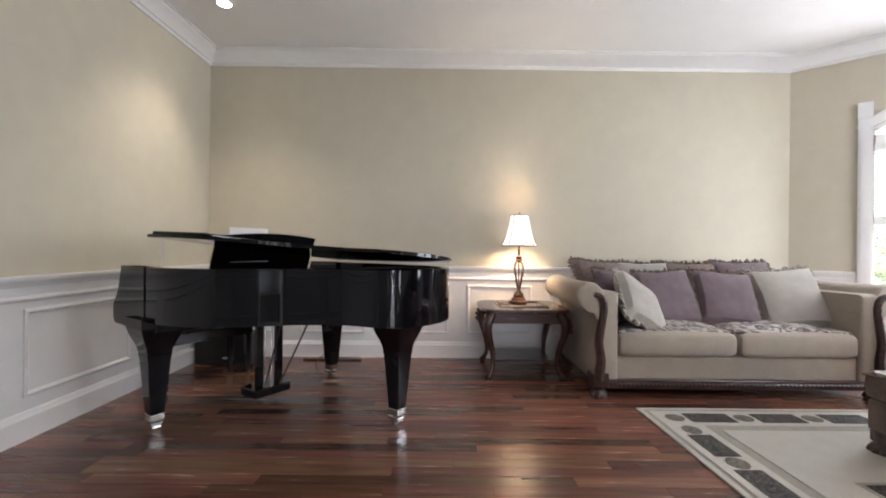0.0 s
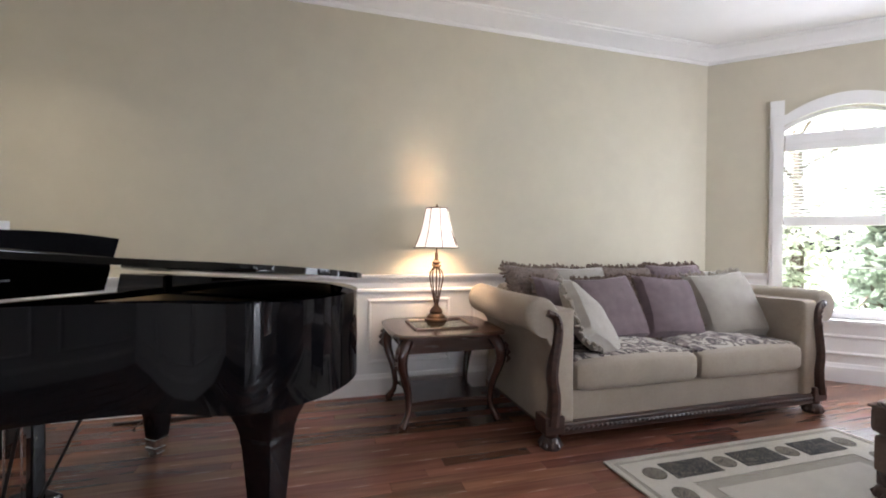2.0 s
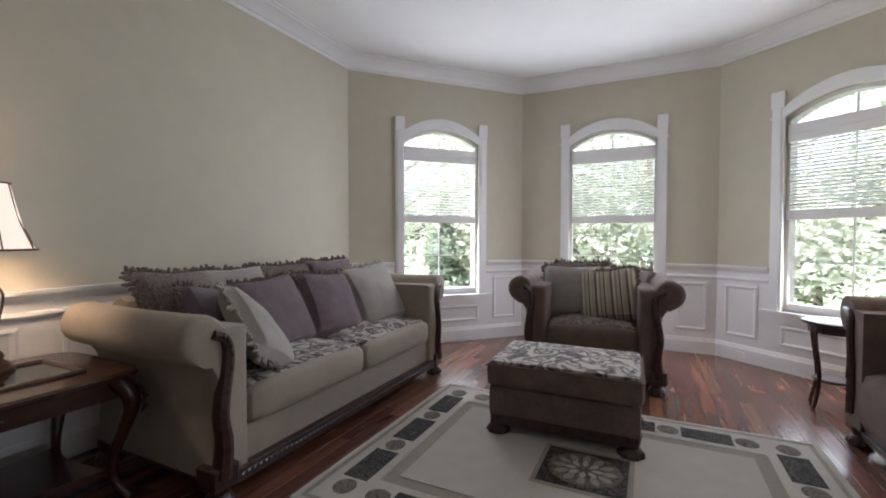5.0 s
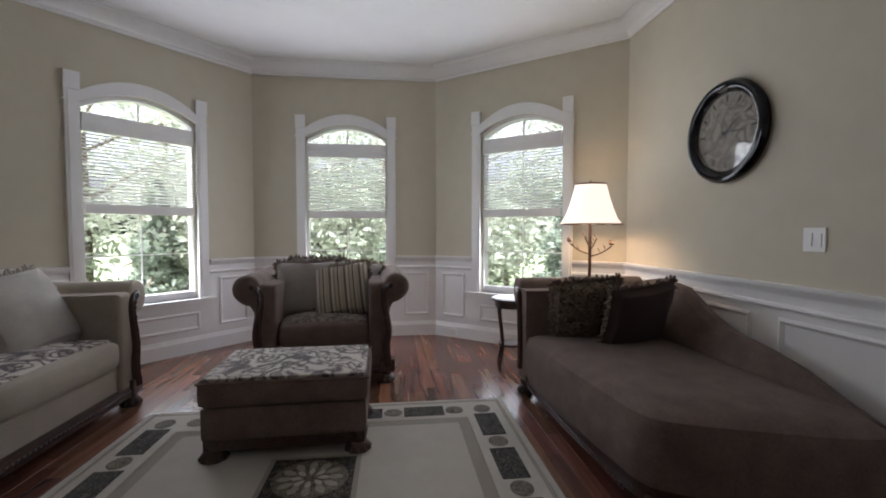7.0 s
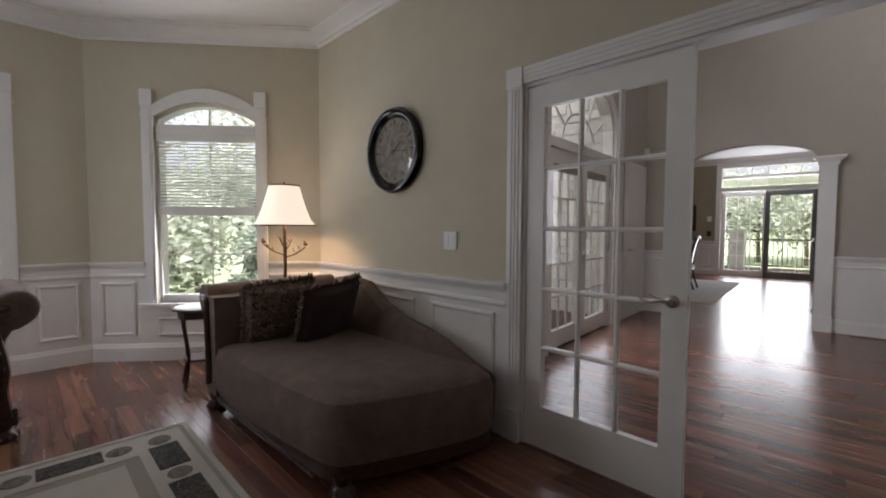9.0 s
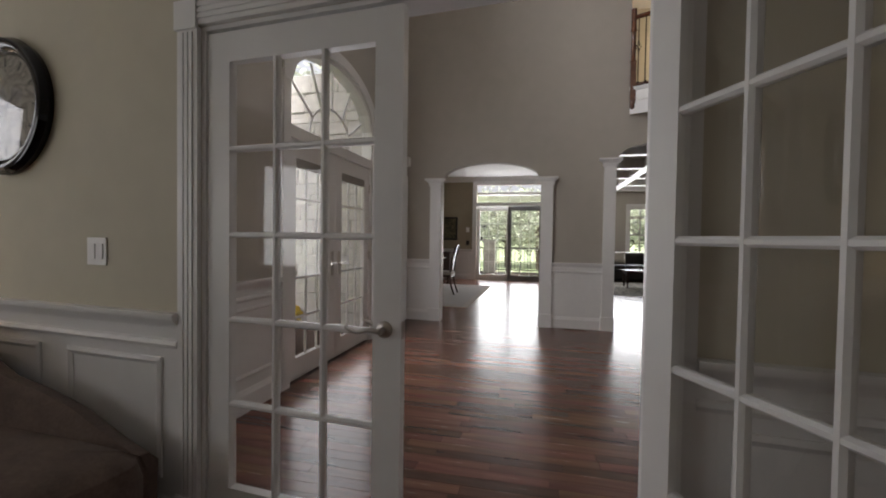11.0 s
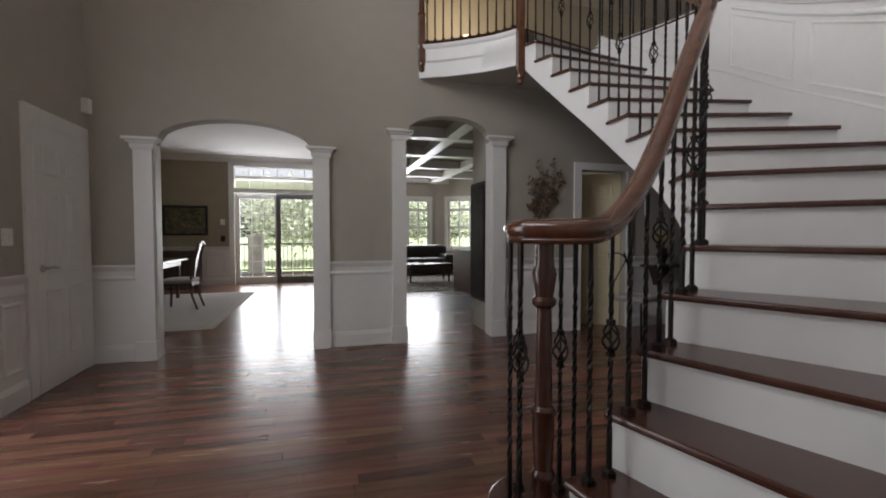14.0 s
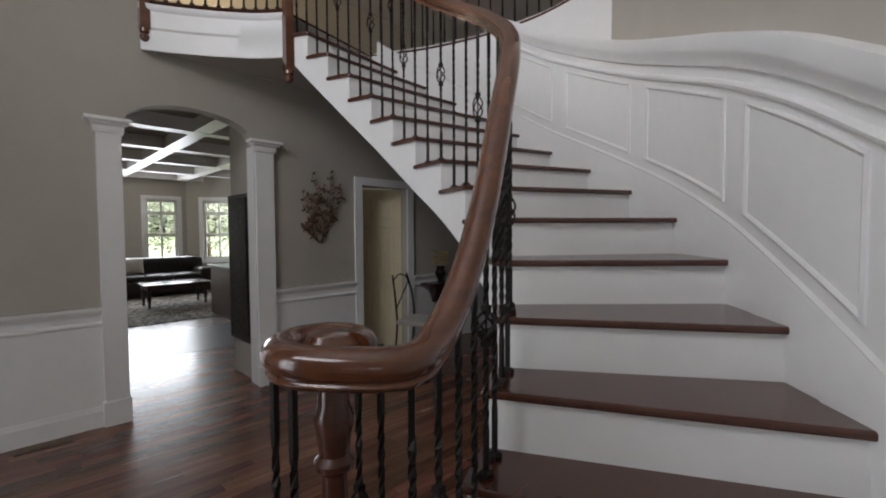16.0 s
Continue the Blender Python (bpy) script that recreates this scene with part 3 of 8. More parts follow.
def window(name, p, q, label):
    """Arched double-hung window with blind: casing, stool, sashes, muntins, panes."""
    m, ln = along(p, q)
    m = m @ Matrix.Diagonal((1, 1, LOW, 1))
    c, (hw, sill, spring, rise) = ln / 2, WIN
    a, b = c - hw, c + hw
    bm = bmesh.new()
    for s0, s1 in ((a - 0.092, a + 0.004), (b - 0.004, b + 0.092)):
        slab_sz([(s0, sill), (s1, sill), (s1, 2.54), (s0, 2.54)], 0.001, 0.026, bm, m)
        slab_sz([(s0 + 0.02, sill), (s1 - 0.02, sill), (s1 - 0.02, 2.39), (s0 + 0.02, 2.39)], 0.026, 0.034, bm, m)
        slab_sz([(s0 - 0.004, 2.40), (s1 + 0.004, 2.40), (s1 + 0.004, 2.545), (s0 - 0.004, 2.545)], 0.026, 0.038, bm, m)
    root = structure(name, bm, WHITE, label, "window")
    bm = bmesh.new()
    arch_band(m, a + 0.004, b - 0.004, spring, rise, 0.115, 0.001, 0.028, bm)
    part("arched_casing", bm, WHITE, root)
    bm = bmesh.new()
    slab_sz([(a - 0.15, sill - 0.03), (b + 0.15, sill - 0.03), (b + 0.15, sill), (a - 0.15, sill)], -0.1, 0.06, bm, m)
    part("window_sill", bm, WHITE, root)
    bm = bmesh.new()
    slab_sz([(a - 0.1, sill - 0.11), (b + 0.1, sill - 0.11), (b + 0.1, sill - 0.03), (a - 0.1, sill - 0.03)], 0.012, 0.03, bm, m)
    part("apron", bm, WHITE, root)
    bm = bmesh.new()
    for s0, s1 in ((a, a + 0.024), (b - 0.024, b)):
        slab_sz([(s0, sill), (s1, sill), (s1, spring + 0.02), (s0, spring + 0.02)], -0.15, -0.04, bm, m)
    for z0, z1 in ((sill, sill + 0.07), (1.40, 1.46), (2.15, 2.235)):
        slab_sz([(a + 0.024, z0), (b - 0.024, z0), (b - 0.024, z1), (a + 0.024, z1)], -0.13, -0.05 if z1 < 2 else 0.0, bm, m)
    part("sash", bm, WHITE, root)
    bm = bmesh.new()
    arch_band(m, a + 0.02, b - 0.02, spring - 0.03, rise, 0.05, -0.15, -0.04, bm)
    part("arched_sash", bm, WHITE, root)
    for z0, z1, nz in ((sill + 0.07, 1.40, 2), (1.46, 2.15, 2)):
        bm = bmesh.new()
        s = (a + b) / 2
        slab_sz([(s - 0.005, z0), (s + 0.005, z0), (s + 0.005, z1), (s - 0.005, z1)], -0.108, -0.096, bm, m)
        z = (z0 + z1) / 2
        slab_sz([(a + 0.024, z - 0.006), (b - 0.024, z - 0.006), (b - 0.024, z + 0.006), (a + 0.024, z + 0.006)], -0.106, -0.098, bm, m)
        part("muntin", bm, WHITE, root)
        bm = bmesh.new()
        slab_sz([(a + 0.024, z0), (b - 0.024, z0), (b - 0.024, z1), (a + 0.024, z1)], -0.104, -0.100, bm, m)
        part("pane", bm, PANE, root).visible_shadow = False
    bm = bmesh.new()
    for k in (1,):
        s = (a + b) / 2
        slab_sz([(s - 0.008, 2.23), (s + 0.008, 2.23), (s + 0.008, 2.41), (s - 0.008, 2.41)], -0.108, -0.096, bm, m)
    part("muntin", bm, WHITE, root)
    bm = bmesh.new()
    slab_sz([(a + 0.024, 2.23), (b - 0.024, 2.23), (b - 0.024, 2.31), (a + 0.024, 2.31)], -0.104, -0.100, bm, m)
    arch = [(a + 0.024 + (b - a - 0.048) * i / 12, arch_z(a + 0.024 + (b - a - 0.048) * i / 12, a, b, 2.30, 0.14, 1)) for i in range(13)]
    slab_sz([(a + 0.024, 2.31)] + [(b - 0.024, 2.31)] + arch[::-1][1:-1], -0.104, -0.100, bm, m)
    part("pane", bm, PANE, root).visible_shadow = False
    # blind, lowered half way
    blind = thing("venetian_blind", m @ pose(c, -0.02, 0), "white slatted blind lowered half way in a window", "blind", "window blinds")
    part("headrail", box(-hw + 0.02, -0.03, 2.085, hw - 0.02, 0.02, 2.148), BLIND, blind)
    slat = None
    for k in range(20):
        z = 1.495 + k * 0.0298
        if slat is None:
            slat = part("slat", box(-hw + 0.025, -0.022, -0.0012, hw - 0.025, 0.022, 0.0012, None, pose(0, 0, 0, -22)), BLIND, blind)
            me = slat.data
        else:
            slat = new("slat", me)
            slat.parent = blind
        slat.location = (0, -0.006, z)
    part("bottom_rail", box(-hw + 0.02, -0.028, 1.39, hw - 0.02, 0.018, 1.475), BLIND, blind, bevel=0.004)
    for s in (-hw * 0.6, hw * 0.6):
        part("ladder_cord", box(s - 0.002, 0.018, 1.47, s + 0.002, 0.020, 2.09), BLIND, blind)
    return root


window("window_1", CORNERS[3], CORNERS[4], "white arched double-hung window looking on trees")
window("window_2", CORNERS[2], CORNERS[3], "white arched double-hung window looking on trees")
window("window_3", CORNERS[1], CORNERS[2], "white arched double-hung window looking on trees")
WINDOW_POWER = 9.5
for i in (1, 2, 3):
    p, q = CORNERS[i], CORNERS[i + 1]
    m, ln = along(p, q)
    lamp_at("window_daylight", "AREA", m @ pose(ln / 2, 0.012, 1.45, 84, 0, 0), WINDOW_POWER, (0.96, 0.98, 1.0), 0.85, 1.7)

# french door casing
m0, _ = along(CORNERS[0], CORNERS[1])
bm = bmesh.new()
for s0, s1 in ((OPEN_X0 - 0.1 + DS, OPEN_X0 + DS), (OPEN_X1 + DS, OPEN_X1 + 0.1 + DS)):
    slab_sz([(s0, 0), (s1, 0), (s1, 2.05), (s0, 2.05)], 0.001, 0.022, bm, m0)
    for g in (0.02, 0.043, 0.066):
        slab_sz([(s0 + g, 0.2), (s0 + g + 0.014, 0.2), (s0 + g + 0.014, 2.03), (s0 + g, 2.03)], 0.022, 0.028, bm, m0)
    slab_sz([(s0 - 0.005, 0), (s1 + 0.005, 0), (s1 + 0.005, 0.2), (s0 - 0.005, 0.2)], 0.022, 0.036, bm, m0)
    slab_sz([(s0 - 0.004, 2.04), (s1 + 0.004, 2.04), (s1 + 0.004, 2.15), (s0 - 0.004, 2.15)], 0.022, 0.034, bm, m0)
slab_sz([(OPEN_X0 + DS, 2.055), (OPEN_X1 + DS, 2.055), (OPEN_X1 + DS, 2.145), (OPEN_X0 + DS, 2.145)], 0.001, 0.022, bm, m0)
for g in (0.015, 0.038, 0.061):
    slab_sz([(OPEN_X0 + DS, 2.06 + g), (OPEN_X1 + DS, 2.06 + g), (OPEN_X1 + DS, 2.074 + g), (OPEN_X0 + DS, 2.074 + g)], 0.022, 0.028, bm, m0)
for s0, s1 in ((OPEN_X0 - 0.1 + DS, OPEN_X0 + DS), (OPEN_X1 + DS, OPEN_X1 + 0.1 + DS)):
    slab_sz([(s0, 0), (s1, 0), (s1, 2.15), (s0, 2.15)], -0.142, -0.121, bm, m0)
slab_sz([(OPEN_X0 + DS, 2.055), (OPEN_X1 + DS, 2.055), (OPEN_X1 + DS, 2.15), (OPEN_X0 + DS, 2.15)], -0.142, -0.121, bm, m0)
structure("trim_french_doors", bm, WHITE, "white fluted door casing with corner blocks", "door casing")
bm = bmesh.new()
box(OPEN_X0, DOOR_Y - 0.12, 0, OPEN_X0 + 0.018, DOOR_Y - 0.001, 2.037, bm)
box(OPEN_X1 - 0.018, DOOR_Y - 0.12, 0, OPEN_X1, DOOR_Y - 0.001, 2.037, bm)
box(OPEN_X0, DOOR_Y - 0.12, 2.037, OPEN_X1, DOOR_Y - 0.001, 2.0545, bm)
structure("trim_door_jamb", bm, WHITE, "white painted door jamb", "door jamb")


def french_leaf(name, m, w, label, lever_z):
    """Fifteen-light glazed door leaf, hinge at x = 0, running along +x; lever_z: height of the handle."""
    root = new(name)
    root.matrix_world = m
    tagged(root, label, "french door", "", "structure")
    st, t, top = 0.105, 0.019, 2.028
    bm = bmesh.new()
    box(0, -t, 0.008, st, t, top, bm)
    box(w - st, -t, 0.008, w, t, top, bm)
    box(st, -t, 0.008, w - st, t, 0.25, bm)
    box(st, -t, top - 0.115, w - st, t, top, bm)
    part("door_frame", bm, WHITE, root)
    gw, gh = (w - 2 * st) / 3, (top - 0.115 - 0.25) / 5
    for k in (1, 2):
        x = st + gw * k
        part("glazing_bar", loft([[(x - 0.012, -0.008, z), (x - 0.005, -t * 0.95, z), (x + 0.005, -t * 0.95, z), (x + 0.012, -0.008, z), (x + 0.012, 0.008, z), (x + 0.005, t * 0.95, z), (x - 0.005, t * 0.95, z), (x - 0.012, 0.008, z)] for z in (0.25, top - 0.115)]), WHITE, root)
    for k in (1, 2, 3, 4):
        z = 0.25 + gh * k
        part("glazing_bar", loft([[(x, -0.008, z - 0.012), (x, -t * 0.9, z - 0.005), (x, -t * 0.9, z + 0.005), (x, -0.008, z + 0.012), (x, 0.008, z + 0.012), (x, t * 0.9, z + 0.005), (x, t * 0.9, z - 0.005), (x, 0.008, z - 0.012)] for x in (st, w - st)]), WHITE, root)
    for i in range(3):
        for j in range(5):
            x, z = st + gw * i, 0.25 + gh * j
            pane = part("pane", box(x + 0.006, -0.002, z + 0.006, x + gw - 0.006, 0.002, z + gh - 0.006), PANE, root)
            pane.visible_shadow = False
    for z in (0.22, 1.02, 1.82):
        part("hinge", lathe([(0.007, z - 0.05), (0.007, z + 0.05)], 8, None, -0.004, t + 0.004), NICKEL, root)
    for side in (1, -1):
        y = side * t
        bm = bmesh.new()
        prof = [(0.030, 0.0), (0.030, 0.006), (0.024, 0.012), (0.012, 0.014), (0.011, 0.045)]
        loft([[(w - 0.06 + r * math.cos(a * 0.5236), y + side * d, lever_z + r * math.sin(a * 0.5236)) for a in range(12)] for r, d in prof], bm)
        pts = curve_pts([(w - 0.06, y + side * 0.045, lever_z), (w - 0.10, y + side * 0.05, lever_z + 0.005), (w - 0.14, y + side * 0.05, lever_z - 0.005), (w - 0.175, y + side * 0.05, lever_z + 0.005), (w - 0.185, y + side * 0.045, lever_z + 0.015)], 4)
        tube(pts, [0.009 - 0.0002 * k for k in range(len(pts))], 8, bm)
        part("door_handle", bm, NICKEL, root, "curved nickel lever handle", smooth=True)
    for z in (0.22, 1.02, 1.82):
        part("hinge_plate", box(-0.002, -0.016, z - 0.05, 0.0, 0.016, z + 0.05), NICKEL, root, bevel=0.0006)
    part("latch_plate", box(w, -0.012, lever_z - 0.03, w + 0.002, 0.012, lever_z + 0.03), NICKEL, root)
    return root


french_leaf("door_1", pose(OPEN_X1 - 0.02, DOOR_Y - 0.03, 0, 0, 0, 180), 0.83, "closed white french door leaf with fifteen panes", 0.93)
french_leaf("door_2", pose(OPEN_X0 + 0.012, DOOR_Y - 0.0, 0, 0, 0, 119), 0.79, "open white french door leaf with fifteen panes", 0.86)

# ---- setting: foyer ----
PLACE = WING
EX, FY = 2.36, -5.67
A1, A2 = (0.377, 1.83, 2.10, 0.26), (-1.63, -0.61, 2.33, 0.235)
# far wall runs with the room to its left
wall("wall_foyer_far", (-0.30, FY), (EX, FY), FOYER_TOP, TAUPE, "tall taupe painted foyer wall with an archway", [(A1[0] + 0.30, A1[1] + 0.30, 0, A1[2], A1[3], False)], 0.16)
# lower part beneath the balcony, with the narrow arch and the cased door
DB0, DB1 = -3.52, -2.84
wall("wall_foyer_low", (-5.2, FY), (-0.30, FY), 2.96, TAUPE, "taupe painted wall with an arch and a doorway",
     [(DB0 + 5.2, DB1 + 5.2, 0, 2.03, 0, False), (A2[0] + 5.2, A2[1] + 5.2, 0, A2[2], A2[3], False)], 0.16)
wall("wall_foyer_upper", (-0.76, FY), (-0.30, FY), FOYER_TOP, TAUPE, "taupe painted wall above an arch", (), 0.16, 2.96)
wall("wall_entry", (EX, FY), (EX, DOOR_Y - 0.30), FOYER_TOP, TAUPE, "taupe painted wall with arched entry doors",
     [(-4.30 - FY, -2.54 - FY, 0, 2.52, 0.44, False)], 0.16)
# added lamp for assumed windows above the entry; the wall has no opening there
UPPER_POWER = 48
lamp_at("upper_daylight_fill", "AREA", pose(EX - 0.03, -2.5, 4.5, 90, 0, 90), UPPER_POWER, (0.97, 0.98, 1.0), 2.6, 1.6, None, 125)
structure("ceiling_foyer", box(-8, -9.5, FOYER_TOP, EX + 0.16, DOOR_Y + 0.6, FOYER_TOP + 0.1), CEIL, "high white painted foyer ceiling", "ceiling")
wall("wall_foyer_back", (-0.42, DOOR_Y - 0.12), (-8, DOOR_Y - 0.12), FOYER_TOP, TAUPE, "plain taupe painted wall", (), 0.14)
wall("wall_hall_end", (-8, DOOR_Y - 0.12), (-8, -9.5), FOYER_TOP, TAUPE, "plain taupe painted wall", (), 0.14)


def pilaster(name, x0, x1, top, group):
    """Flat column with plinth and flared cap on the foyer wall."""
    root = new(name)
    root.matrix_world = PLACE @ pose(0, FY, 0)
    tagged(root, "white painted pilaster with flared cap", "pilaster", group, "structure")
    part("shaft", box(x0, 0.001, 0.18, x1, 0.045, top - 0.09), WHITE, root)
    part("plinth", box(x0 - 0.012, 0.001, 0.0, x1 + 0.012, 0.058, 0.2), WHITE, root, bevel=0.004)
    bm = bmesh.new()
    for o, z0, z1 in ((0.015, -0.105, -0.09), (0.02, -0.09, -0.06), (0.045, -0.045, -0.03), (0.07, -0.025, 0.0)):
        box(x0 - o, 0.001, top + z0, x1 + o, 0.045 + o, top + z1, bm)
    loft([[(x0 - o, 0.001, top + z), (x1 + o, 0.001, top + z), (x1 + o, 0.045 + o, top + z), (x0 - o, 0.045 + o, top + z)] for o, z in ((0.018, -0.062), (0.03, -0.045), (0.06, -0.025))], bm)
    part("capital", bm, WHITE, root)


for k, (x0, x1, top) in enumerate(((1.832, 1.99, 2.125), (0.215, 0.375, 2.125), (-0.608, -0.455, 2.36), (-1.80, -1.632, 2.36))):
    pilaster("trim_pilaster_%d" % (k + 1), x0, x1, top, "archway pilasters")
for k, (a, b, sp, ri) in enumerate((A1, A2)):
    bm = bmesh.new()
    mm = along((0, FY), (1, FY))[0]
    for s0, s1 in ((a, a + 0.006), (b - 0.006, b)):
        slab_sz([(s0, 0.0), (s1, 0.0), (s1, sp - 0.02), (s0, sp - 0.02)], -0.16, 0.0, bm, mm)
    structure("trim_arch_%d" % (k + 1), bm, WHITE, "white painted arch reveal", "reveal")
wainscot("wainscot_foyer_far", (-0.455, FY), (0.215, FY), [(0.0, 0.67, 0)], "white flat wainscot between two archways", lead=0.05)
wainscot("wainscot_foyer_corner", (1.99, FY), (EX, FY), [(0.0, EX - 1.99, 0)], "white flat wainscot beside an archway", lead=0.05)
wainscot("wainscot_foyer_low", (-5.2, FY), (-1.80, FY), [(0, DB0 - 0.1 + 5.2, 0), (DB1 + 0.1 + 5.2, 3.4, 0)], "white flat wainscot below wall art", lead=0.06)
wainscot("wainscot_entry", (EX, FY), (EX, DOOR_Y - 0.12), [(-4.72 - FY, -4.42 - FY, 1), (-2.42 - FY, DOOR_Y - 0.30 - FY, 2)], "white panelled wainscot beside entry doors", lead=0.05)
part("floor_vent", box(-0.25, FY + 0.06, 0.0125, 0.05, FY + 0.16, 0.016), BRONZE, None)
bpy.data.objects["floor_vent"].matrix_world = WING.copy()
tagged(bpy.data.objects["floor_vent"], "bronze slotted floor vent by the wainscot", "floor vent")

# cased doorway under the stair, door ajar
bm = bmesh.new()
box(DB0 - 0.1, FY + 0.001, 0, DB0, FY + 0.024, 2.12, bm)
box(DB1, FY + 0.001, 0, DB1 + 0.1, FY + 0.024, 2.12, bm)
box(DB0, FY + 0.001, 2.03, DB1, FY + 0.022, 2.12, bm)
structure("trim_hall_door", bm, WHITE, "white door casing", "door casing")


def panel_door(name, m, w, mat, label, handle_x, h=2.02):
    """Six-panel door, hinge at x = 0."""
    root = new(name)
    root.matrix_world = PLACE @ m
    tagged(root, label, "door", "", "structure")
    part("door_slab", box(0, -0.014, 0.008, w, 0.014, h), mat, root)
    for x0, x1 in ((0.1, w / 2 - 0.045), (w / 2 + 0.045, w - 0.1)):
        for z0, z1 in ((0.22, 0.78), (0.92, 1.55), (1.66, 1.90)):
            for s in (1, -1):
                r = [[(x0 + i, s * d, z0 + i), (x1 - i, s * d, z0 + i), (x1 - i, s * d, z1 - i), (x0 + i, s * d, z1 - i)] for i, d in ((0, 0.0145), (0.008, 0.021), (0.022, 0.0165), (0.05, 0.0165), (0.065, 0.021))]
                part("door_panel", loft(r), mat, root)
    for s in (1, -1):
        bm = bmesh.new()
        loft([[(handle_x + r * math.cos(a * 0.5236), s * (0.014 + d), 0.95 + r * math.sin(a * 0.5236)) for a in range(12)] for r, d in ((0.03, 0), (0.028, 0.008), (0.011, 0.012), (0.010, 0.045))], bm)
        sg = 1 if handle_x < w / 2 else -1
        tube([(handle_x, s * 0.055, 0.95), (handle_x + sg * 0.05, s * 0.06, 0.953), (handle_x + sg * 0.11, s * 0.058, 0.945)], 0.009, 8, bm)
        part("door_handle", bm, NICKEL, root, smooth=True)
    return root


panel_door("door_3", pose(DB0 + 0.01, FY - 0.10, 0, 0, 0, -28), 0.68, DOOR_CREAM, "cream six-panel door standing ajar", 0.62)
# closet door on the entry wall
bm = bmesh.new()
for y0, y1 in ((-4.83, -4.74), (-5.63, -5.54)):
    box(EX - 0.024, y0, 0, EX - 0.001, y1, 2.17, bm)
box(EX - 0.022, -5.54, 2.06, EX - 0.001, -4.83, 2.17, bm)
structure("trim_closet_door", bm, WHITE, "white door casing", "door casing")
panel_door("door_4", pose(EX - 0.017, -5.54, 0.01, 0, 0, 90), 0.71, WHITE, "closed white six-panel closet door", 0.65, 2.04)

# entry doors with arched transom
me_, _ = along((EX, FY), (EX, DOOR_Y - 0.12))
e0, e1 = -4.30 - FY, -2.54 - FY
bm = bmesh.new()
for s0, s1 in ((e0 - 0.1, e0 + 0.003), (e1 - 0.003, e1 + 0.1)):
    slab_sz([(s0, 0), (s1, 0), (s1, 2.54), (s0, 2.54)], 0.001, 0.026, bm, me_)
    slab_sz([(s0 - 0.006, 2.50), (s1 + 0.006, 2.50), (s1 + 0.006, 2.64), (s0 - 0.006, 2.64)], 0.0265, 0.036, bm, me_)
arch_band(me_, e0 + 0.003, e1 - 0.003, 2.52, 0.44, 0.1, 0.001, 0.028, bm, False)
structure("trim_entry_doors", bm, WHITE, "white arched casing round the entry doors", "door casing")
bm = bmesh.new()
slab_sz([(e0, 2.06), (e1, 2.06), (e1, 2.16), (e0, 2.16)], -0.13, 0.0, bm, me_)
for s0, s1 in ((e0, e0 + 0.035), (e1 - 0.035, e1)):
    slab_sz([(s0, 0), (s1, 0), (s1, 2.06), (s0, 2.06)], -0.13, -0.001, bm, me_)
    slab_sz([(s0, 2.16), (s1, 2.16), (s1, 2.56), (s0, 2.56)], -0.13, -0.001, bm, me_)
arch_band(me_, e0 + 0.05, e1 - 0.05, 2.50, 0.41, 0.05, -0.13, -0.001, bm, False)
root = structure("window_4", bm, WHITE, "white arched fanlight over the entry doors", "window")
cs = (e0 + e1) / 2
bm = bmesh.new()
for k in range(1, 6):
    a = math.pi * k / 6
    p0, p1 = (cs + 0.42 * math.cos(a), 2.17 + 0.34 * math.sin(a)), (cs + 0.83 * math.cos(a), min(2.17 + 0.72 * math.sin(a) + 0.03, arch_z(cs + 0.83 * math.cos(a), e0 + 0.05, e1 - 0.05, 2.50, 0.41)))
    nx, nz = -(p1[1] - p0[1]), p1[0] - p0[0]
    g = 0.008 / math.hypot(nx, nz)
    slab_sz([(p0[0] - nx * g, p0[1] - nz * g), (p1[0] - nx * g, p1[1] - nz * g), (p1[0] + nx * g, p1[1] + nz * g), (p0[0] + nx * g, p0[1] + nz * g)], -0.085, -0.07, bm, me_)
for ra, rb in ((0.42, 0.34),):
    for k in range(20):
        a, b = math.pi * k / 20, math.pi * (k + 1) / 20
        slab_sz([(cs + ra * math.cos(a), 2.17 + rb * math.sin(a)), (cs + (ra + 0.016) * math.cos(a), 2.17 + (rb + 0.016) * math.sin(a)), (cs + (ra + 0.016) * math.cos(b), 2.17 + (rb + 0.016) * math.sin(b)), (cs + ra * math.cos(b), 2.17 + rb * math.sin(b))], -0.084, -0.071, bm, me_)
part("muntin", bm, WHITE, root)
bm = bmesh.new()
slab_sz([(e0 + 0.035, 2.16), (e1 - 0.035, 2.16)] + [(e1 - 0.035 - (e1 - e0 - 0.07) * i / 14, arch_z(e1 - 0.035 - (e1 - e0 - 0.07) * i / 14, e0, e1, 2.52, 0.42)) for i in range(15)], -0.079, -0.076, bm, me_)
part("pane", bm, PANE, root).visible_shadow = False


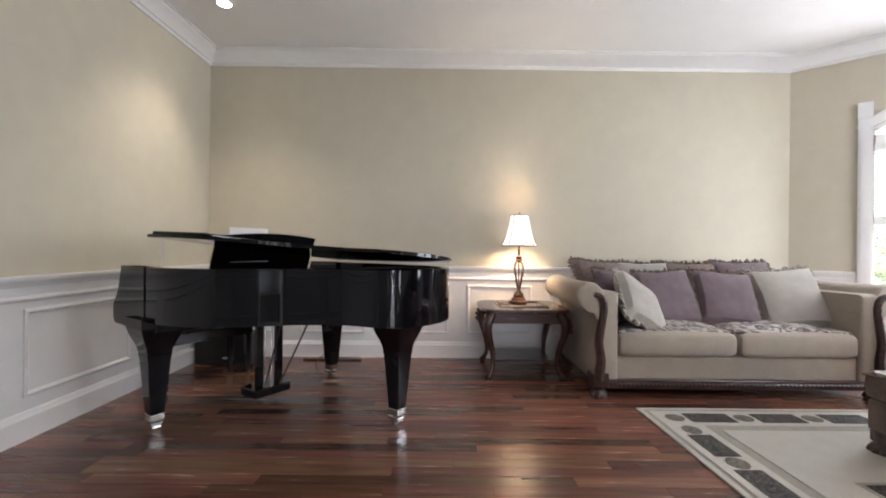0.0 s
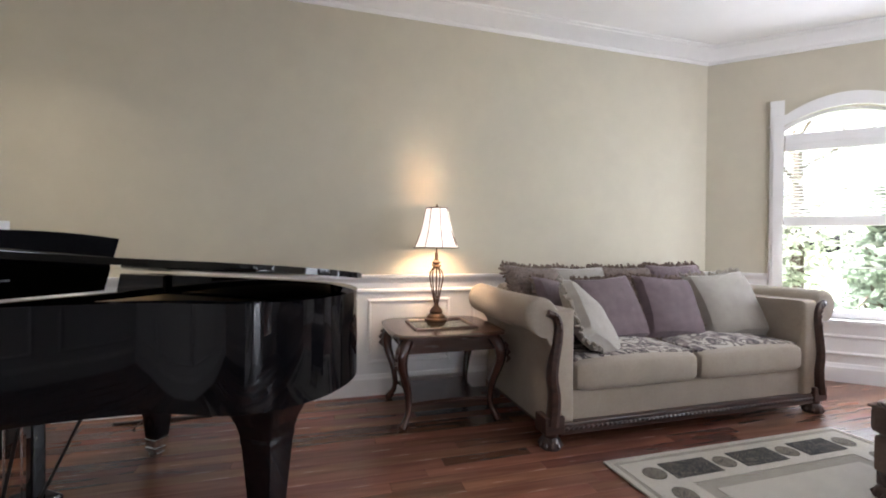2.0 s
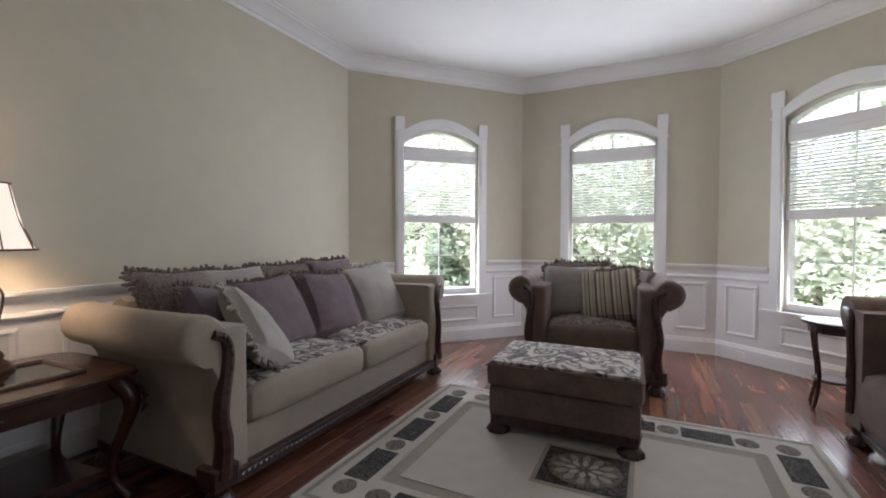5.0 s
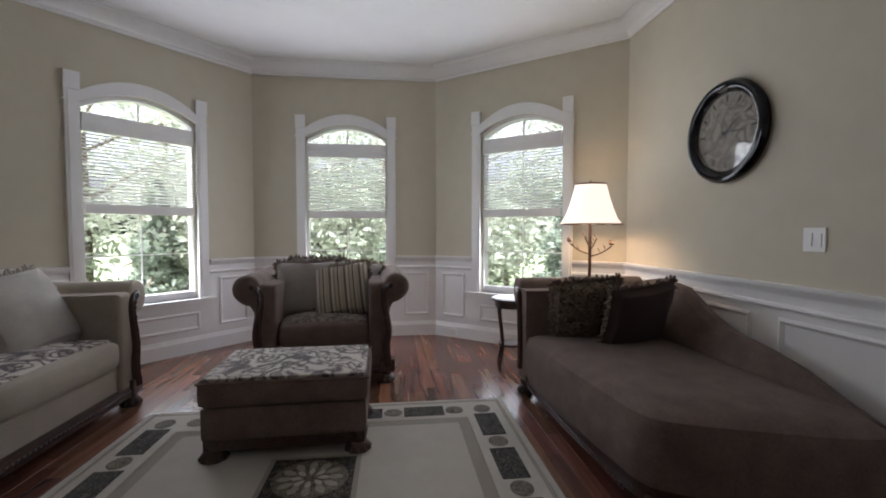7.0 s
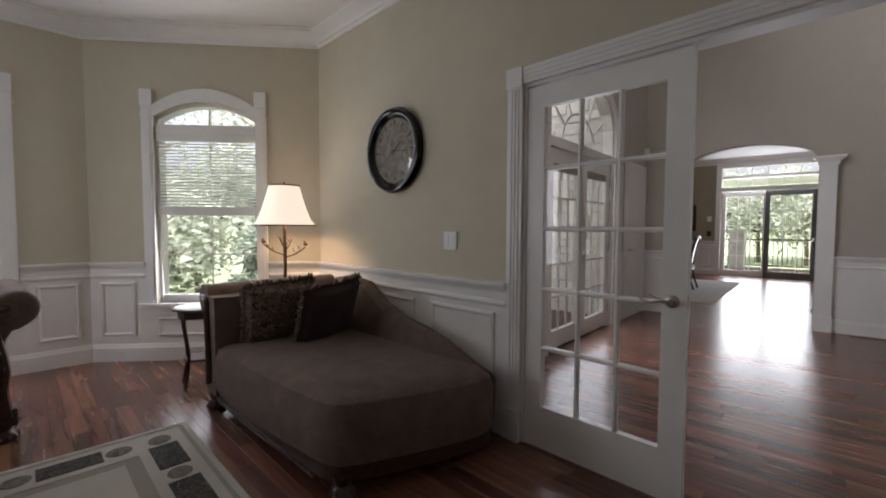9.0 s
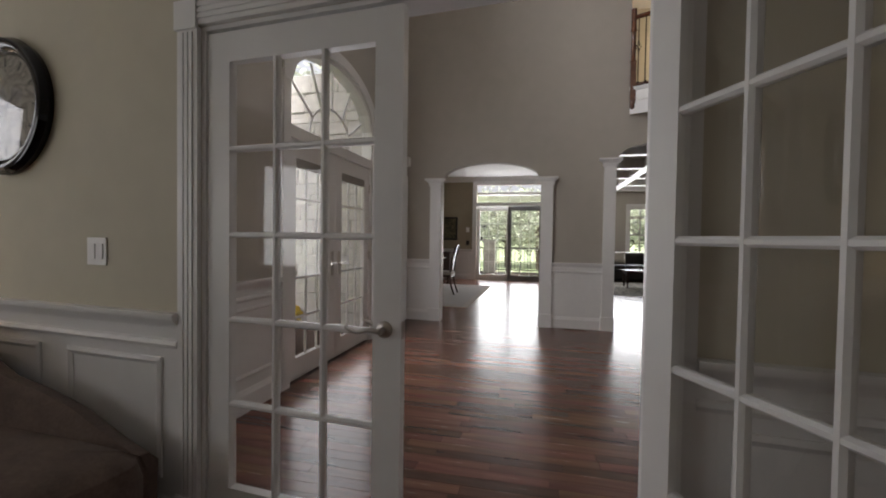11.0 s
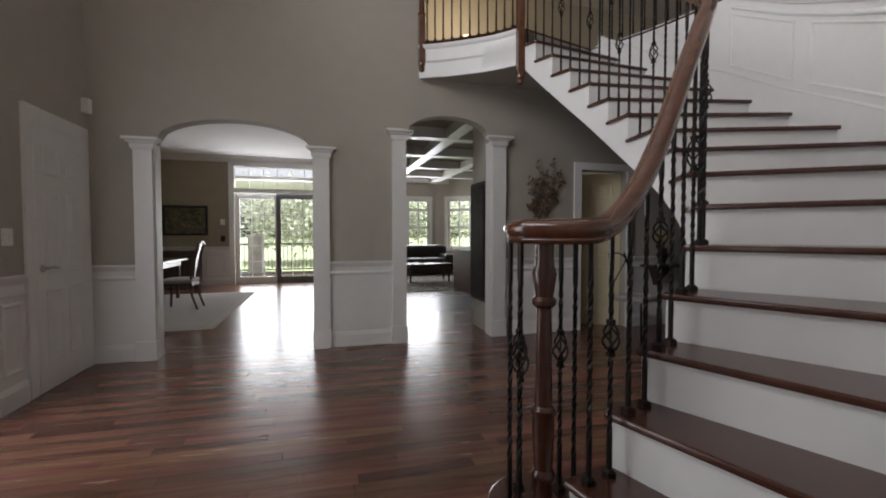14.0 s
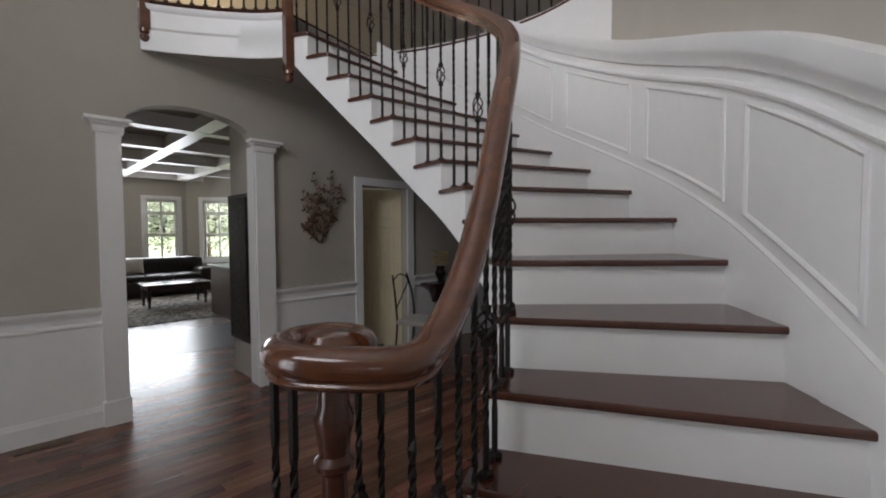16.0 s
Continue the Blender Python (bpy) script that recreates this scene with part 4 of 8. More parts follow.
def entry_leaf(name, s0, s1, handle_s, label):
    bm = bmesh.new()
    for a, b, z0, z1 in ((s0, s0 + 0.13, 0.02, 2.055), (s1 - 0.13, s1, 0.02, 2.055), (s0 + 0.13, s1 - 0.13, 0.02, 0.2), (s0 + 0.13, s1 - 0.13, 1.91, 2.055)):
        slab_sz([(a, z0), (b, z0), (b, z1), (a, z1)], -0.075, -0.03, bm, me_)
    root = structure(name, bm, WHITE, label, "entry door")
    g0, g1 = s0 + 0.13, s1 - 0.13
    bm = bmesh.new()
    for k in (1, 2):
        s = g0 + (g1 - g0) * k / 3
        slab_sz([(s - 0.007, 0.2), (s + 0.007, 0.2), (s + 0.007, 1.91), (s - 0.007, 1.91)], -0.062, -0.044, bm, me_)
    for k in range(1, 5):
        z = 0.2 + 1.71 * k / 5
        slab_sz([(g0, z - 0.009), (g1, z - 0.009), (g1, z + 0.009), (g0, z + 0.009)], -0.060, -0.046, bm, me_)
    part("glazing_bar", bm, WHITE, root)
    bm = bmesh.new()
    slab_sz([(g0, 0.2), (g1, 0.2), (g1, 1.91), (g0, 1.91)], -0.055, -0.051, bm, me_)
    part("pane", bm, PANE, root).visible_shadow = False
    bm = bmesh.new()
    slab_sz([(g0, 1.83), (g1, 1.83), (g1, 1.91), (g0, 1.91)], -0.045, -0.032, bm, me_)
    part("blind_stack", bm, GREYCLOTH, root, "raised grey blind")
    bm = bmesh.new()
    slab_sz([(handle_s - 0.022, 0.86), (handle_s + 0.022, 0.86), (handle_s + 0.022, 1.10), (handle_s - 0.022, 1.10)], -0.03, -0.022, bm, me_)
    sg = 1 if handle_s < (s0 + s1) / 2 else -1
    tube([me_ @ Vector((handle_s, -0.02, 0.98)), me_ @ Vector((handle_s, 0.03, 0.98)), me_ @ Vector((handle_s + sg * 0.05, 0.035, 0.985)), me_ @ Vector((handle_s + sg * 0.12, 0.03, 0.98))], 0.009, 8, bm)
    part("door_handle", bm, NICKEL, root)
    for z in (0.25, 1.03, 1.82):
        hs = s0 + 0.003 if sg < 0 else s1 - 0.003
        bm = bmesh.new()
        slab_sz([(hs - 0.008, z - 0.05), (hs + 0.008, z - 0.05), (hs + 0.008, z + 0.05), (hs - 0.008, z + 0.05)], -0.03, -0.014, bm, me_)
        part("hinge", bm, NICKEL, root)


entry_leaf("door_5", e0 + 0.037, cs - 0.002, cs - 0.07, "closed white glazed entry door with lever handle")
entry_leaf("door_6", cs + 0.002, e1 - 0.037, cs + 0.07, "closed white glazed entry door with lever handle")
ENTRY_POWER = 17
lamp_at("entry_daylight", "AREA", pose(EX - 0.005, -3.42, 1.35, 90, 0, 90), ENTRY_POWER, (0.93, 0.97, 1.0), 1.6, 2.2)

# ---- stair ----
RISE, STEPS = 0.195, 17
INNER = [(-0.30, -2.15), (-0.49, -2.185), (-0.68, -2.23), (-0.875, -2.30), (-1.07, -2.39), (-1.28, -2.50), (-1.49, -2.66), (-1.67, -2.88), (-1.82, -3.15), (-1.93, -3.45), (-1.98, -3.75), (-1.985, -4.0), (-1.955, -4.22), (-1.90, -4.43), (-1.825, -4.62), (-1.745, -4.80), (-1.66, -4.97)]
OUTER = [(-0.38, -0.88), (-0.72, -1.00), (-1.0, -1.12), (-1.28, -1.29), (-1.55, -1.49), (-1.82, -1.70), (-2.18, -1.95), (-2.56, -2.27), (-2.88, -2.64), (-3.07, -3.02), (-3.16, -3.40), (-3.17, -3.73), (-3.13, -4.06), (-3.05, -4.38), (-2.94, -4.68), (-2.80, -4.96), (-2.65, -5.22)]
SUBS = 6
IN_LINE = [Vector((p.x, p.y)) for p in curve_pts([(x, y, 0) for x, y in INNER], SUBS)]
OUT_LINE = [Vector((p.x, p.y)) for p in curve_pts([(x, y, 0) for x, y in OUTER], SUBS)]


def inner_at(n):
    """Plan point of the inner string at step n (1-based, may be a fraction)."""
    k = max(0, min(len(IN_LINE) - 1, (n - 1) * SUBS))
    i = min(int(k), len(IN_LINE) - 2)
    return IN_LINE[i].lerp(IN_LINE[i + 1], k - i)


def outer_at(n):
    k = max(0, min(len(OUT_LINE) - 1, (n - 1) * SUBS))
    i = min(int(k), len(OUT_LINE) - 2)
    return OUT_LINE[i].lerp(OUT_LINE[i + 1], k - i)


stair = thing("staircase", pose(0, 0, 0), "curved staircase with cherry treads and white risers", "staircase")
for n in range(1, STEPS):
    z = n * RISE
    steps = [n - 0.08 + (1.12) * k / 4 for k in range(5)] if n > 1 else [0.98 + 1.05 * k / 4 for k in range(5)]
    rim_in, rim_out = [], []
    for s in steps:
        a, b = inner_at(max(1, s)), outer_at(max(1, s))
        if s < 1:
            a = a + (inner_at(1) - inner_at(1.2))* 0.5
            b = b + (outer_at(1) - outer_at(1.2))* 0.5
        d = (a - b).normalized()
        rim_in.append(a + d * 0.028)
        rim_out.append(b)
    poly = [(p.x, p.y) for p in rim_in] + [(p.x, p.y) for p in reversed(rim_out)]
    if n == 1:
        c = Vector((-0.50, -2.40))
        arc = [(c.x + 0.21 * math.cos(a), c.y + 0.21 * math.sin(a)) for a in [math.radians(12 - 165 * k / 14) for k in range(15)]]
        poly = [(p.x, p.y) for p in reversed(rim_out[:])]
        poly = poly + arc + [(-0.62, -2.24)]
    part("tread", prism(poly, z - 0.028, z), TREAD, stair, bevel=0.009, seg=2)
    a, b = inner_at(n), outer_at(n)
    d = (inner_at(n + 0.1) - a).normalized()
    if n == 1:
        inner_poly = [(c.x + 0.18 * math.cos(t), c.y + 0.18 * math.sin(t)) for t in [math.radians(12 - 165 * k / 14) for k in range(15)]]
        base = [(p.x, p.y) for p in reversed([outer_at(1), outer_at(1.5), outer_at(2)])]
        part("riser", prism(base + inner_poly + [(-0.62, -2.22)], 0.0, z - 0.028), WHITE, stair)
    else:
        part("riser", prism([(a.x, a.y), (b.x, b.y), (b.x + d.x * 0.02, b.y + d.y * 0.02), (a.x + d.x * 0.02, a.y + d.y * 0.02)], z - RISE, z - 0.028), WHITE, stair)
# top riser to the balcony
a, b = inner_at(17), outer_at(17)
part("riser", prism([(a.x, a.y), (b.x, b.y), (b.x - 0.02, b.y - 0.02), (a.x - 0.02, a.y - 0.02)], 16 * RISE, STEPS * RISE - 0.03), WHITE, stair)
# closed inner string and plastered underside
bm = bmesh.new()
rows_in, rows_out = [], []
for k in range(6, 16 * SUBS + 1):
    n = 1 + k / SUBS
    a, b = inner_at(n), outer_at(n)
    d = (a - b).normalized()
    zt = (math.floor(n + 1e-6)) * RISE - 0.028
    zb = max(0.0, (n - 1) * RISE - 0.19)
    rows_in.append([(a.x + d.x * 0.012, a.y + d.y * 0.012, zb), (a.x + d.x * 0.012, a.y + d.y * 0.012, zt), (a.x - d.x * 0.02, a.y - d.y * 0.02, zt), (a.x - d.x * 0.02, a.y - d.y * 0.02, zb)])
    if k % SUBS == SUBS - 1 and n < 16.9:
        rows_in.append([(p[0] + 0.0, p[1], p[2]) for p in rows_in[-1]])
        n2 = n + 1 / SUBS - 1e-3
        a2, b2 = inner_at(n2), outer_at(n2)
        d2 = (a2 - b2).normalized()
        rows_in[-1] = [(a2.x + d2.x * 0.012, a2.y + d2.y * 0.012, max(0, (n2 - 1) * RISE - 0.19)), (a2.x + d2.x * 0.012, a2.y + d2.y * 0.012, zt), (a2.x - d2.x * 0.02, a2.y - d2.y * 0.02, zt), (a2.x - d2.x * 0.02, a2.y - d2.y * 0.02, max(0, (n2 - 1) * RISE - 0.19))]
    rows_out.append([(a.x, a.y, zb), (b.x, b.y, zb), (b.x, b.y, zb + 0.03), (a.x, a.y, zb + 0.03)])
part("inner_string", loft(rows_in), WHITE, stair)
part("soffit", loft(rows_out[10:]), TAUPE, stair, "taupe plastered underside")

# outer curved wall with raking wainscot
WALL_END = 9.6
pts = [outer_at(1 + k / 4) for k in range(-0, 16 * 4 + 1)]


def wall_ring(n, inset, z0, z1, thick=0.12):
    b, a = outer_at(n), inner_at(n)
    d = (b - a).normalized()
    return [(b.x - d.x * inset, b.y - d.y * inset, z0), (b.x - d.x * inset, b.y - d.y * inset, z1), (b.x + d.x * thick, b.y + d.y * thick, z1), (b.x + d.x * thick, b.y + d.y * thick, z0)]


structure("wall_stair_high", loft([wall_ring(1 + k / 4, 0, 0, FOYER_TOP) for k in range(0, int((WALL_END - 1) * 4) + 1)]), TAUPE, "tall curved taupe wall beside the stair", "wall", smooth=True)
structure("wall_stair_low", loft([wall_ring(WALL_END - 0.1 + k / 4, 0, (WALL_END - 1.1 + k / 4) * RISE - 0.19, 3.30) for k in range(0, int((17.1 - WALL_END) * 4) + 1)]), WHITE, "curved white wall below the upper landing", "wall", smooth=True)
CAP_H = 0.97
NOS = [1 + k / 6 for k in range(0, 16 * 6 + 1)]
bm = loft([wall_ring(n, 0.012, max(0, (n - 1) * RISE - 0.1), n * RISE + CAP_H - 0.08, 0.0) for n in NOS if n <= 12.6])
root = structure("wainscot_stair", bm, WHITE, "white raking wainscot along the stair wall", "wainscot", smooth=True)


def raking(n0, n1, prof, name):
    rings = []
    for k in range(int((n1 - n0) * 6) + 1):
        n = n0 + k / 6
        b, a = outer_at(n), inner_at(n)
        d = (a - b).normalized()
        rings.append([(b.x + d.x * q, b.y + d.y * q, n * RISE + z) for q, z in prof])
    part(name, loft(rings), WHITE, root, smooth=True)


raking(1, 12.5, [(0.013, 0.82), (0.03, 0.825), (0.034, 0.85), (0.05, 0.875), (0.06, 0.90), (0.06, 0.97), (0.001, 0.97), (0.001, 0.82)], "cap_rail")
raking(1, 12.5, [(0.013, 0.73), (0.025, 0.735), (0.03, 0.75), (0.024, 0.765), (0.013, 0.77)], "rail_bead")
raking(1, 16.8, [(0.001, -0.10), (0.02, -0.10), (0.02, 0.15), (0.016, 0.165), (0.022, 0.175), (0.012, 0.19), (0.001, 0.19)], "skirt_board")
for n0 in (1.2, 3.15, 5.1, 7.05, 9.0, 10.95):
    n1 = n0 + 1.62
    bm = bmesh.new()
    path = [(n0 + (n1 - n0) * k / 8, 0.24) for k in range(9)] + [(n1 - (n1 - n0) * k / 8, 0.70) for k in range(9)]
    rings = []
    for off, dep in ((0.0, 0.012), (0.0, 0.018), (0.012, 0.021), (0.024, 0.015), (0.024, 0.012)):
        ring = []
        for i, (n, z) in enumerate(path):
            up = i < 9
            dn = off / 0.33 * (1 if i in (0, 17) else -1 if i in (8, 9) else 0)
            b, a = outer_at(n + dn), inner_at(n + dn)
            d = (a - b).normalized()
            ring.append((b.x + d.x * dep, b.y + d.y * dep, (n + dn) * RISE + z + (off if up else -off)))
        rings.append(ring)
    part("panel_moulding", loft(rings, bm, cap=False), WHITE, root)

# balcony and upper hall floor
BALC = STEPS * RISE
EDGE = [Vector((p.x, p.y)) for p in curve_pts([(-0.76, -5.64, 0), (-1.0, -5.52, 0), (-1.25, -5.36, 0), (-1.48, -5.18, 0), (-1.66, -4.97, 0)], 5)]
outer_tail = [outer_at(17 - k / 2) for k in range(0, 16)]
ring = [(p.x, p.y) for p in EDGE] + [(outer_at(17).x, outer_at(17).y)] + [(p.x - 0.0, p.y) for p in outer_tail[1:]] + [(-8, -2.7), (-8, -9.5), (-0.76, -9.5)]
structure("floor_upper", prism(ring, BALC - 0.02, BALC), TREAD, "dark cherry upper hall floor", "floor")
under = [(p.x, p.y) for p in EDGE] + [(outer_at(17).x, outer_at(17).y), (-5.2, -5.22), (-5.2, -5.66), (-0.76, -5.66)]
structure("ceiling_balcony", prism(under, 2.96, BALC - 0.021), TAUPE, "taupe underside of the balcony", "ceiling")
bm = loft([[(p.x + q * 0.45, p.y + q * 0.89, z) for q, z in ((0.0, 2.94), (0.018, 2.94), (0.018, 3.10), (0.03, 3.115), (0.03, 3.24), (0.045, 3.255), (0.05, 3.29), (0.0, 3.29))] for p in EDGE])
structure("trim_balcony_fascia", bm, WHITE, "white curved balcony fascia", "fascia", smooth=True)
wall("wall_upper_back", (-8, -8.6), (-0.76, -8.6), FOYER_TOP, BEIGE, "beige upper hall wall", (), 0.14, BALC)
wall("wall_upper_side", (-0.76, -8.6), (-0.76, -5.84), FOYER_TOP, BEIGE, "beige upper hall wall", (), 0.14, BALC)

# ---- setting: rooms seen through the arches ----
DX0, DX1, DYF = -0.35, 4.2, -12.3
wall("wall_dining_far", (DX0, DYF), (DX1, DYF), 3.2, OLIVE, "olive painted dining room wall with a glazed slider", [(0.35 - DX0, 2.30 - DX0, 0, 2.86, 0, False)], 0.16)
wall("wall_dining_side", (DX1, DYF), (DX1, FY - 0.16), 3.2, OLIVE, "olive painted dining room wall")
wall("wall_dining_inner", (DX0, FY - 1.7), (DX0, DYF), 3.2, OLIVE, "olive painted dining room wall", (), 0.12)
structure("ceiling_dining", box(DX0 - 0.12, DYF, 3.1, DX1, FY - 0.16, 3.2), CEIL, "white painted dining room ceiling", "ceiling")
bm = sweep_loop([(DX0, FY - 0.17), (DX0, DYF), (DX1, DYF), (DX1, FY - 0.17)], [(d + 0.001, 3.1 + z) for d, z in CROWN], False)
structure("crown_dining", bm, WHITE, "white dining room crown moulding", "moulding")
wainscot("wainscot_dining_far", (2.42, DYF), (DX1, DYF), [(0, DX1 - 2.42, 3)], "white panelled dining room wainscot")


def slider(name, p, q, s0, s1, label):
    m, _ = along(p, q)
    bm = bmesh.new()
    for a, b, z0, z1 in ((s0 - 0.12, s0, 0, 2.98), (s1, s1 + 0.12, 0, 2.98), (s0, s1, 2.86, 2.98), (s0, s1, 2.24, 2.34)):
        slab_sz([(a, z0), (b, z0), (b, z1), (a, z1)], 0.001, 0.026, bm, m)
    root = structure(name, bm, WHITE, label, "sliding door")
    md = (s0 + s1) / 2
    for k, (a, b) in enumerate(((s0, md + 0.03), (md - 0.03, s1))):
        y = -0.07 - 0.05 * k
        bm = bmesh.new()
        for c, d, z0, z1 in ((a, a + 0.1, 0, 2.24), (b - 0.1, b, 0, 2.24), (a + 0.1, b - 0.1, 0, 0.17), (a + 0.1, b - 0.1, 2.1, 2.24)):
            slab_sz([(c, z0), (d, z0), (d, z1), (c, z1)], y - 0.02, y + 0.02, bm, m)
        leaf = part("door_panel", bm, WHITE if k else GREYPOT, root, "" if k else "dark grey screen door frame")
        bm = bmesh.new()
        for j in (1, 2):
            s = a + 0.1 + (b - a - 0.2) * j / 3
            slab_sz([(s - 0.008, 0.17), (s + 0.008, 0.17), (s + 0.008, 2.1), (s - 0.008, 2.1)], y - 0.006, y + 0.006, bm, m)
        for j in range(1, 5):
            z = 0.17 + 1.93 * j / 5
            slab_sz([(a + 0.1, z - 0.008), (b - 0.1, z - 0.008), (b - 0.1, z + 0.008), (a + 0.1, z + 0.008)], y - 0.005, y + 0.005, bm, m)
        part("glazing_bar", bm, WHITE, leaf)
        bm = bmesh.new()
        slab_sz([(a + 0.1, 0.17), (b - 0.1, 0.17), (b - 0.1, 2.1), (a + 0.1, 2.1)], y - 0.003, y + 0.003, bm, m)
        part("pane", bm, PANE, leaf).visible_shadow = False
    bm = bmesh.new()
    for j in range(1, 6):
        s = s0 + (s1 - s0) * j / 6
        slab_sz([(s - 0.008, 2.34), (s + 0.008, 2.34), (s + 0.008, 2.86), (s - 0.008, 2.86)], -0.09, -0.07, bm, m)
    part("transom_bar", bm, WHITE, root)


slider("door_7", (DX0, DYF), (DX1, DYF), 0.35 - DX0, 2.30 - DX0, "white glazed sliding door to a deck")
SLIDER_POWER = 70
lamp_at("slider_daylight", "AREA", look((1.32, DYF - 0.3, 1.4), (1.32, 0, 1.0)), SLIDER_POWER, (0.95, 0.98, 1.0), 1.9, 2.5)

# family room beyond the narrow arch
wall("wall_family_pier", (-1.66, FY - 0.16), (-1.66, -6.38), 3.0, TAUPE, "taupe wall with a dark carved panel", (), 0.3)
FAM_Y = -14.6
wall("wall_family_far", (-3.35, FAM_Y), (DX0 - 0.12, FAM_Y), 3.3, TAUPE, "taupe family room wall with windows", [(0.22, 0.92, 0.78, 2.36, 0, False), (1.6, 2.4, 0.78, 2.36, 0, False)], 0.16)
wall("wall_family_angle", (-5.2, -13.3), (-3.35, FAM_Y), 3.3, TAUPE, "taupe family room wall with a window", [(1.08, 1.85, 0.78, 2.36, 0, False)], 0.16)
wall("wall_family_west", (-5.2, FY - 0.16), (-5.2, -13.3), 3.3, TAUPE, "plain taupe wall", (), 0.14)


def plain_window(name, p, q, s0, s1, z0, z1, label):
    m, _ = along(p, q)
    bm = bmesh.new()
    for a, b, c, d in ((s0 - 0.1, s0, z0 - 0.1, z1 + 0.1), (s1, s1 + 0.1, z0 - 0.1, z1 + 0.1), (s0, s1, z1, z1 + 0.1), (s0, s1, z0 - 0.1, z0)):
        slab_sz([(a, c), (b, c), (b, d), (a, d)], 0.001, 0.026, bm, m)
    root = structure(name, bm, WHITE, label, "window")
    bm = bmesh.new()
    for a, b, c, d in ((s0, s0 + 0.05, z0, z1), (s1 - 0.05, s1, z0, z1), (s0, s1, z0, z0 + 0.06), (s0, s1, z1 - 0.06, z1), (s0, s1, 1.98, 2.06), (s0, s1, 1.42, 1.48), ((s0 + s1) / 2 - 0.02, (s0 + s1) / 2 + 0.02, z0, z1)):
        slab_sz([(a, c), (b, c), (b, d), (a, d)], -0.12, -0.06, bm, m)
    part("sash", bm, WHITE, root)


plain_window("window_5", (-3.35, FAM_Y), (DX0 - 0.12, FAM_Y), 0.22, 0.92, 0.78, 2.36, "white family room window")
plain_window("window_6", (-3.35, FAM_Y), (DX0 - 0.12, FAM_Y), 1.6, 2.4, 0.78, 2.36, "white family room window")
plain_window("window_7", (-5.2, -13.3), (-3.35, FAM_Y), 1.08, 1.85, 0.78, 2.36, "white family room window")
structure("ceiling_family", box(-5.2, FAM_Y, 3.05, DX0 - 0.12, FY - 0.16, 3.15), TAUPE, "taupe coffered family room ceiling", "ceiling")
bm = bmesh.new()
for y in (-6.6, -8.2, -9.8, -11.4, -13.0, -14.45):
    box(-5.2, y - 0.11, 2.87, DX0 - 0.121, y + 0.11, 3.049, bm)
for x in (-4.6, -3.2, -1.9, -0.65):
    box(x - 0.11, FAM_Y, 2.875, x + 0.11, FY - 0.165, 3.048, bm)
structure("trim_ceiling_beams", bm, WHITE, "white coffered ceiling beams", "beams")
FAMILY_POWER = 64
lamp_at("family_daylight", "AREA", look((-2.2, FAM_Y + 0.25, 1.7), (-2.0, 0, 0.6)), FAMILY_POWER, (0.95, 0.98, 1.0), 2.4, 1.6)

# ---- outside ----
PLACE = Matrix()
bm = bmesh.new()
n = 40
grid = [[bm.verts.new(((i - n / 2) * 12, (j - n / 2) * 12, -0.5 + (0.0 if abs(i - n / 2) < 2 and abs(j - n / 2) < 3 else 0.5 * noise.noise(Vector((i * 0.5, j * 0.5, 0)))))) for i in range(n + 1)] for j in range(n + 1)]
for j in range(n):
    for i in range(n):
        bm.faces.new((grid[j][i], grid[j][i + 1], grid[j + 1][i + 1], grid[j + 1][i]))
structure("ground", bm, GRASS, "green lawn round the house", "ground")
PLACE = WING
structure("pavement_porch", box(EX + 0.16, -6.2, -0.45, 5.2, -0.4, -0.04), CONCRETE, "grey concrete porch floor", "porch")


PLACE = Matrix()


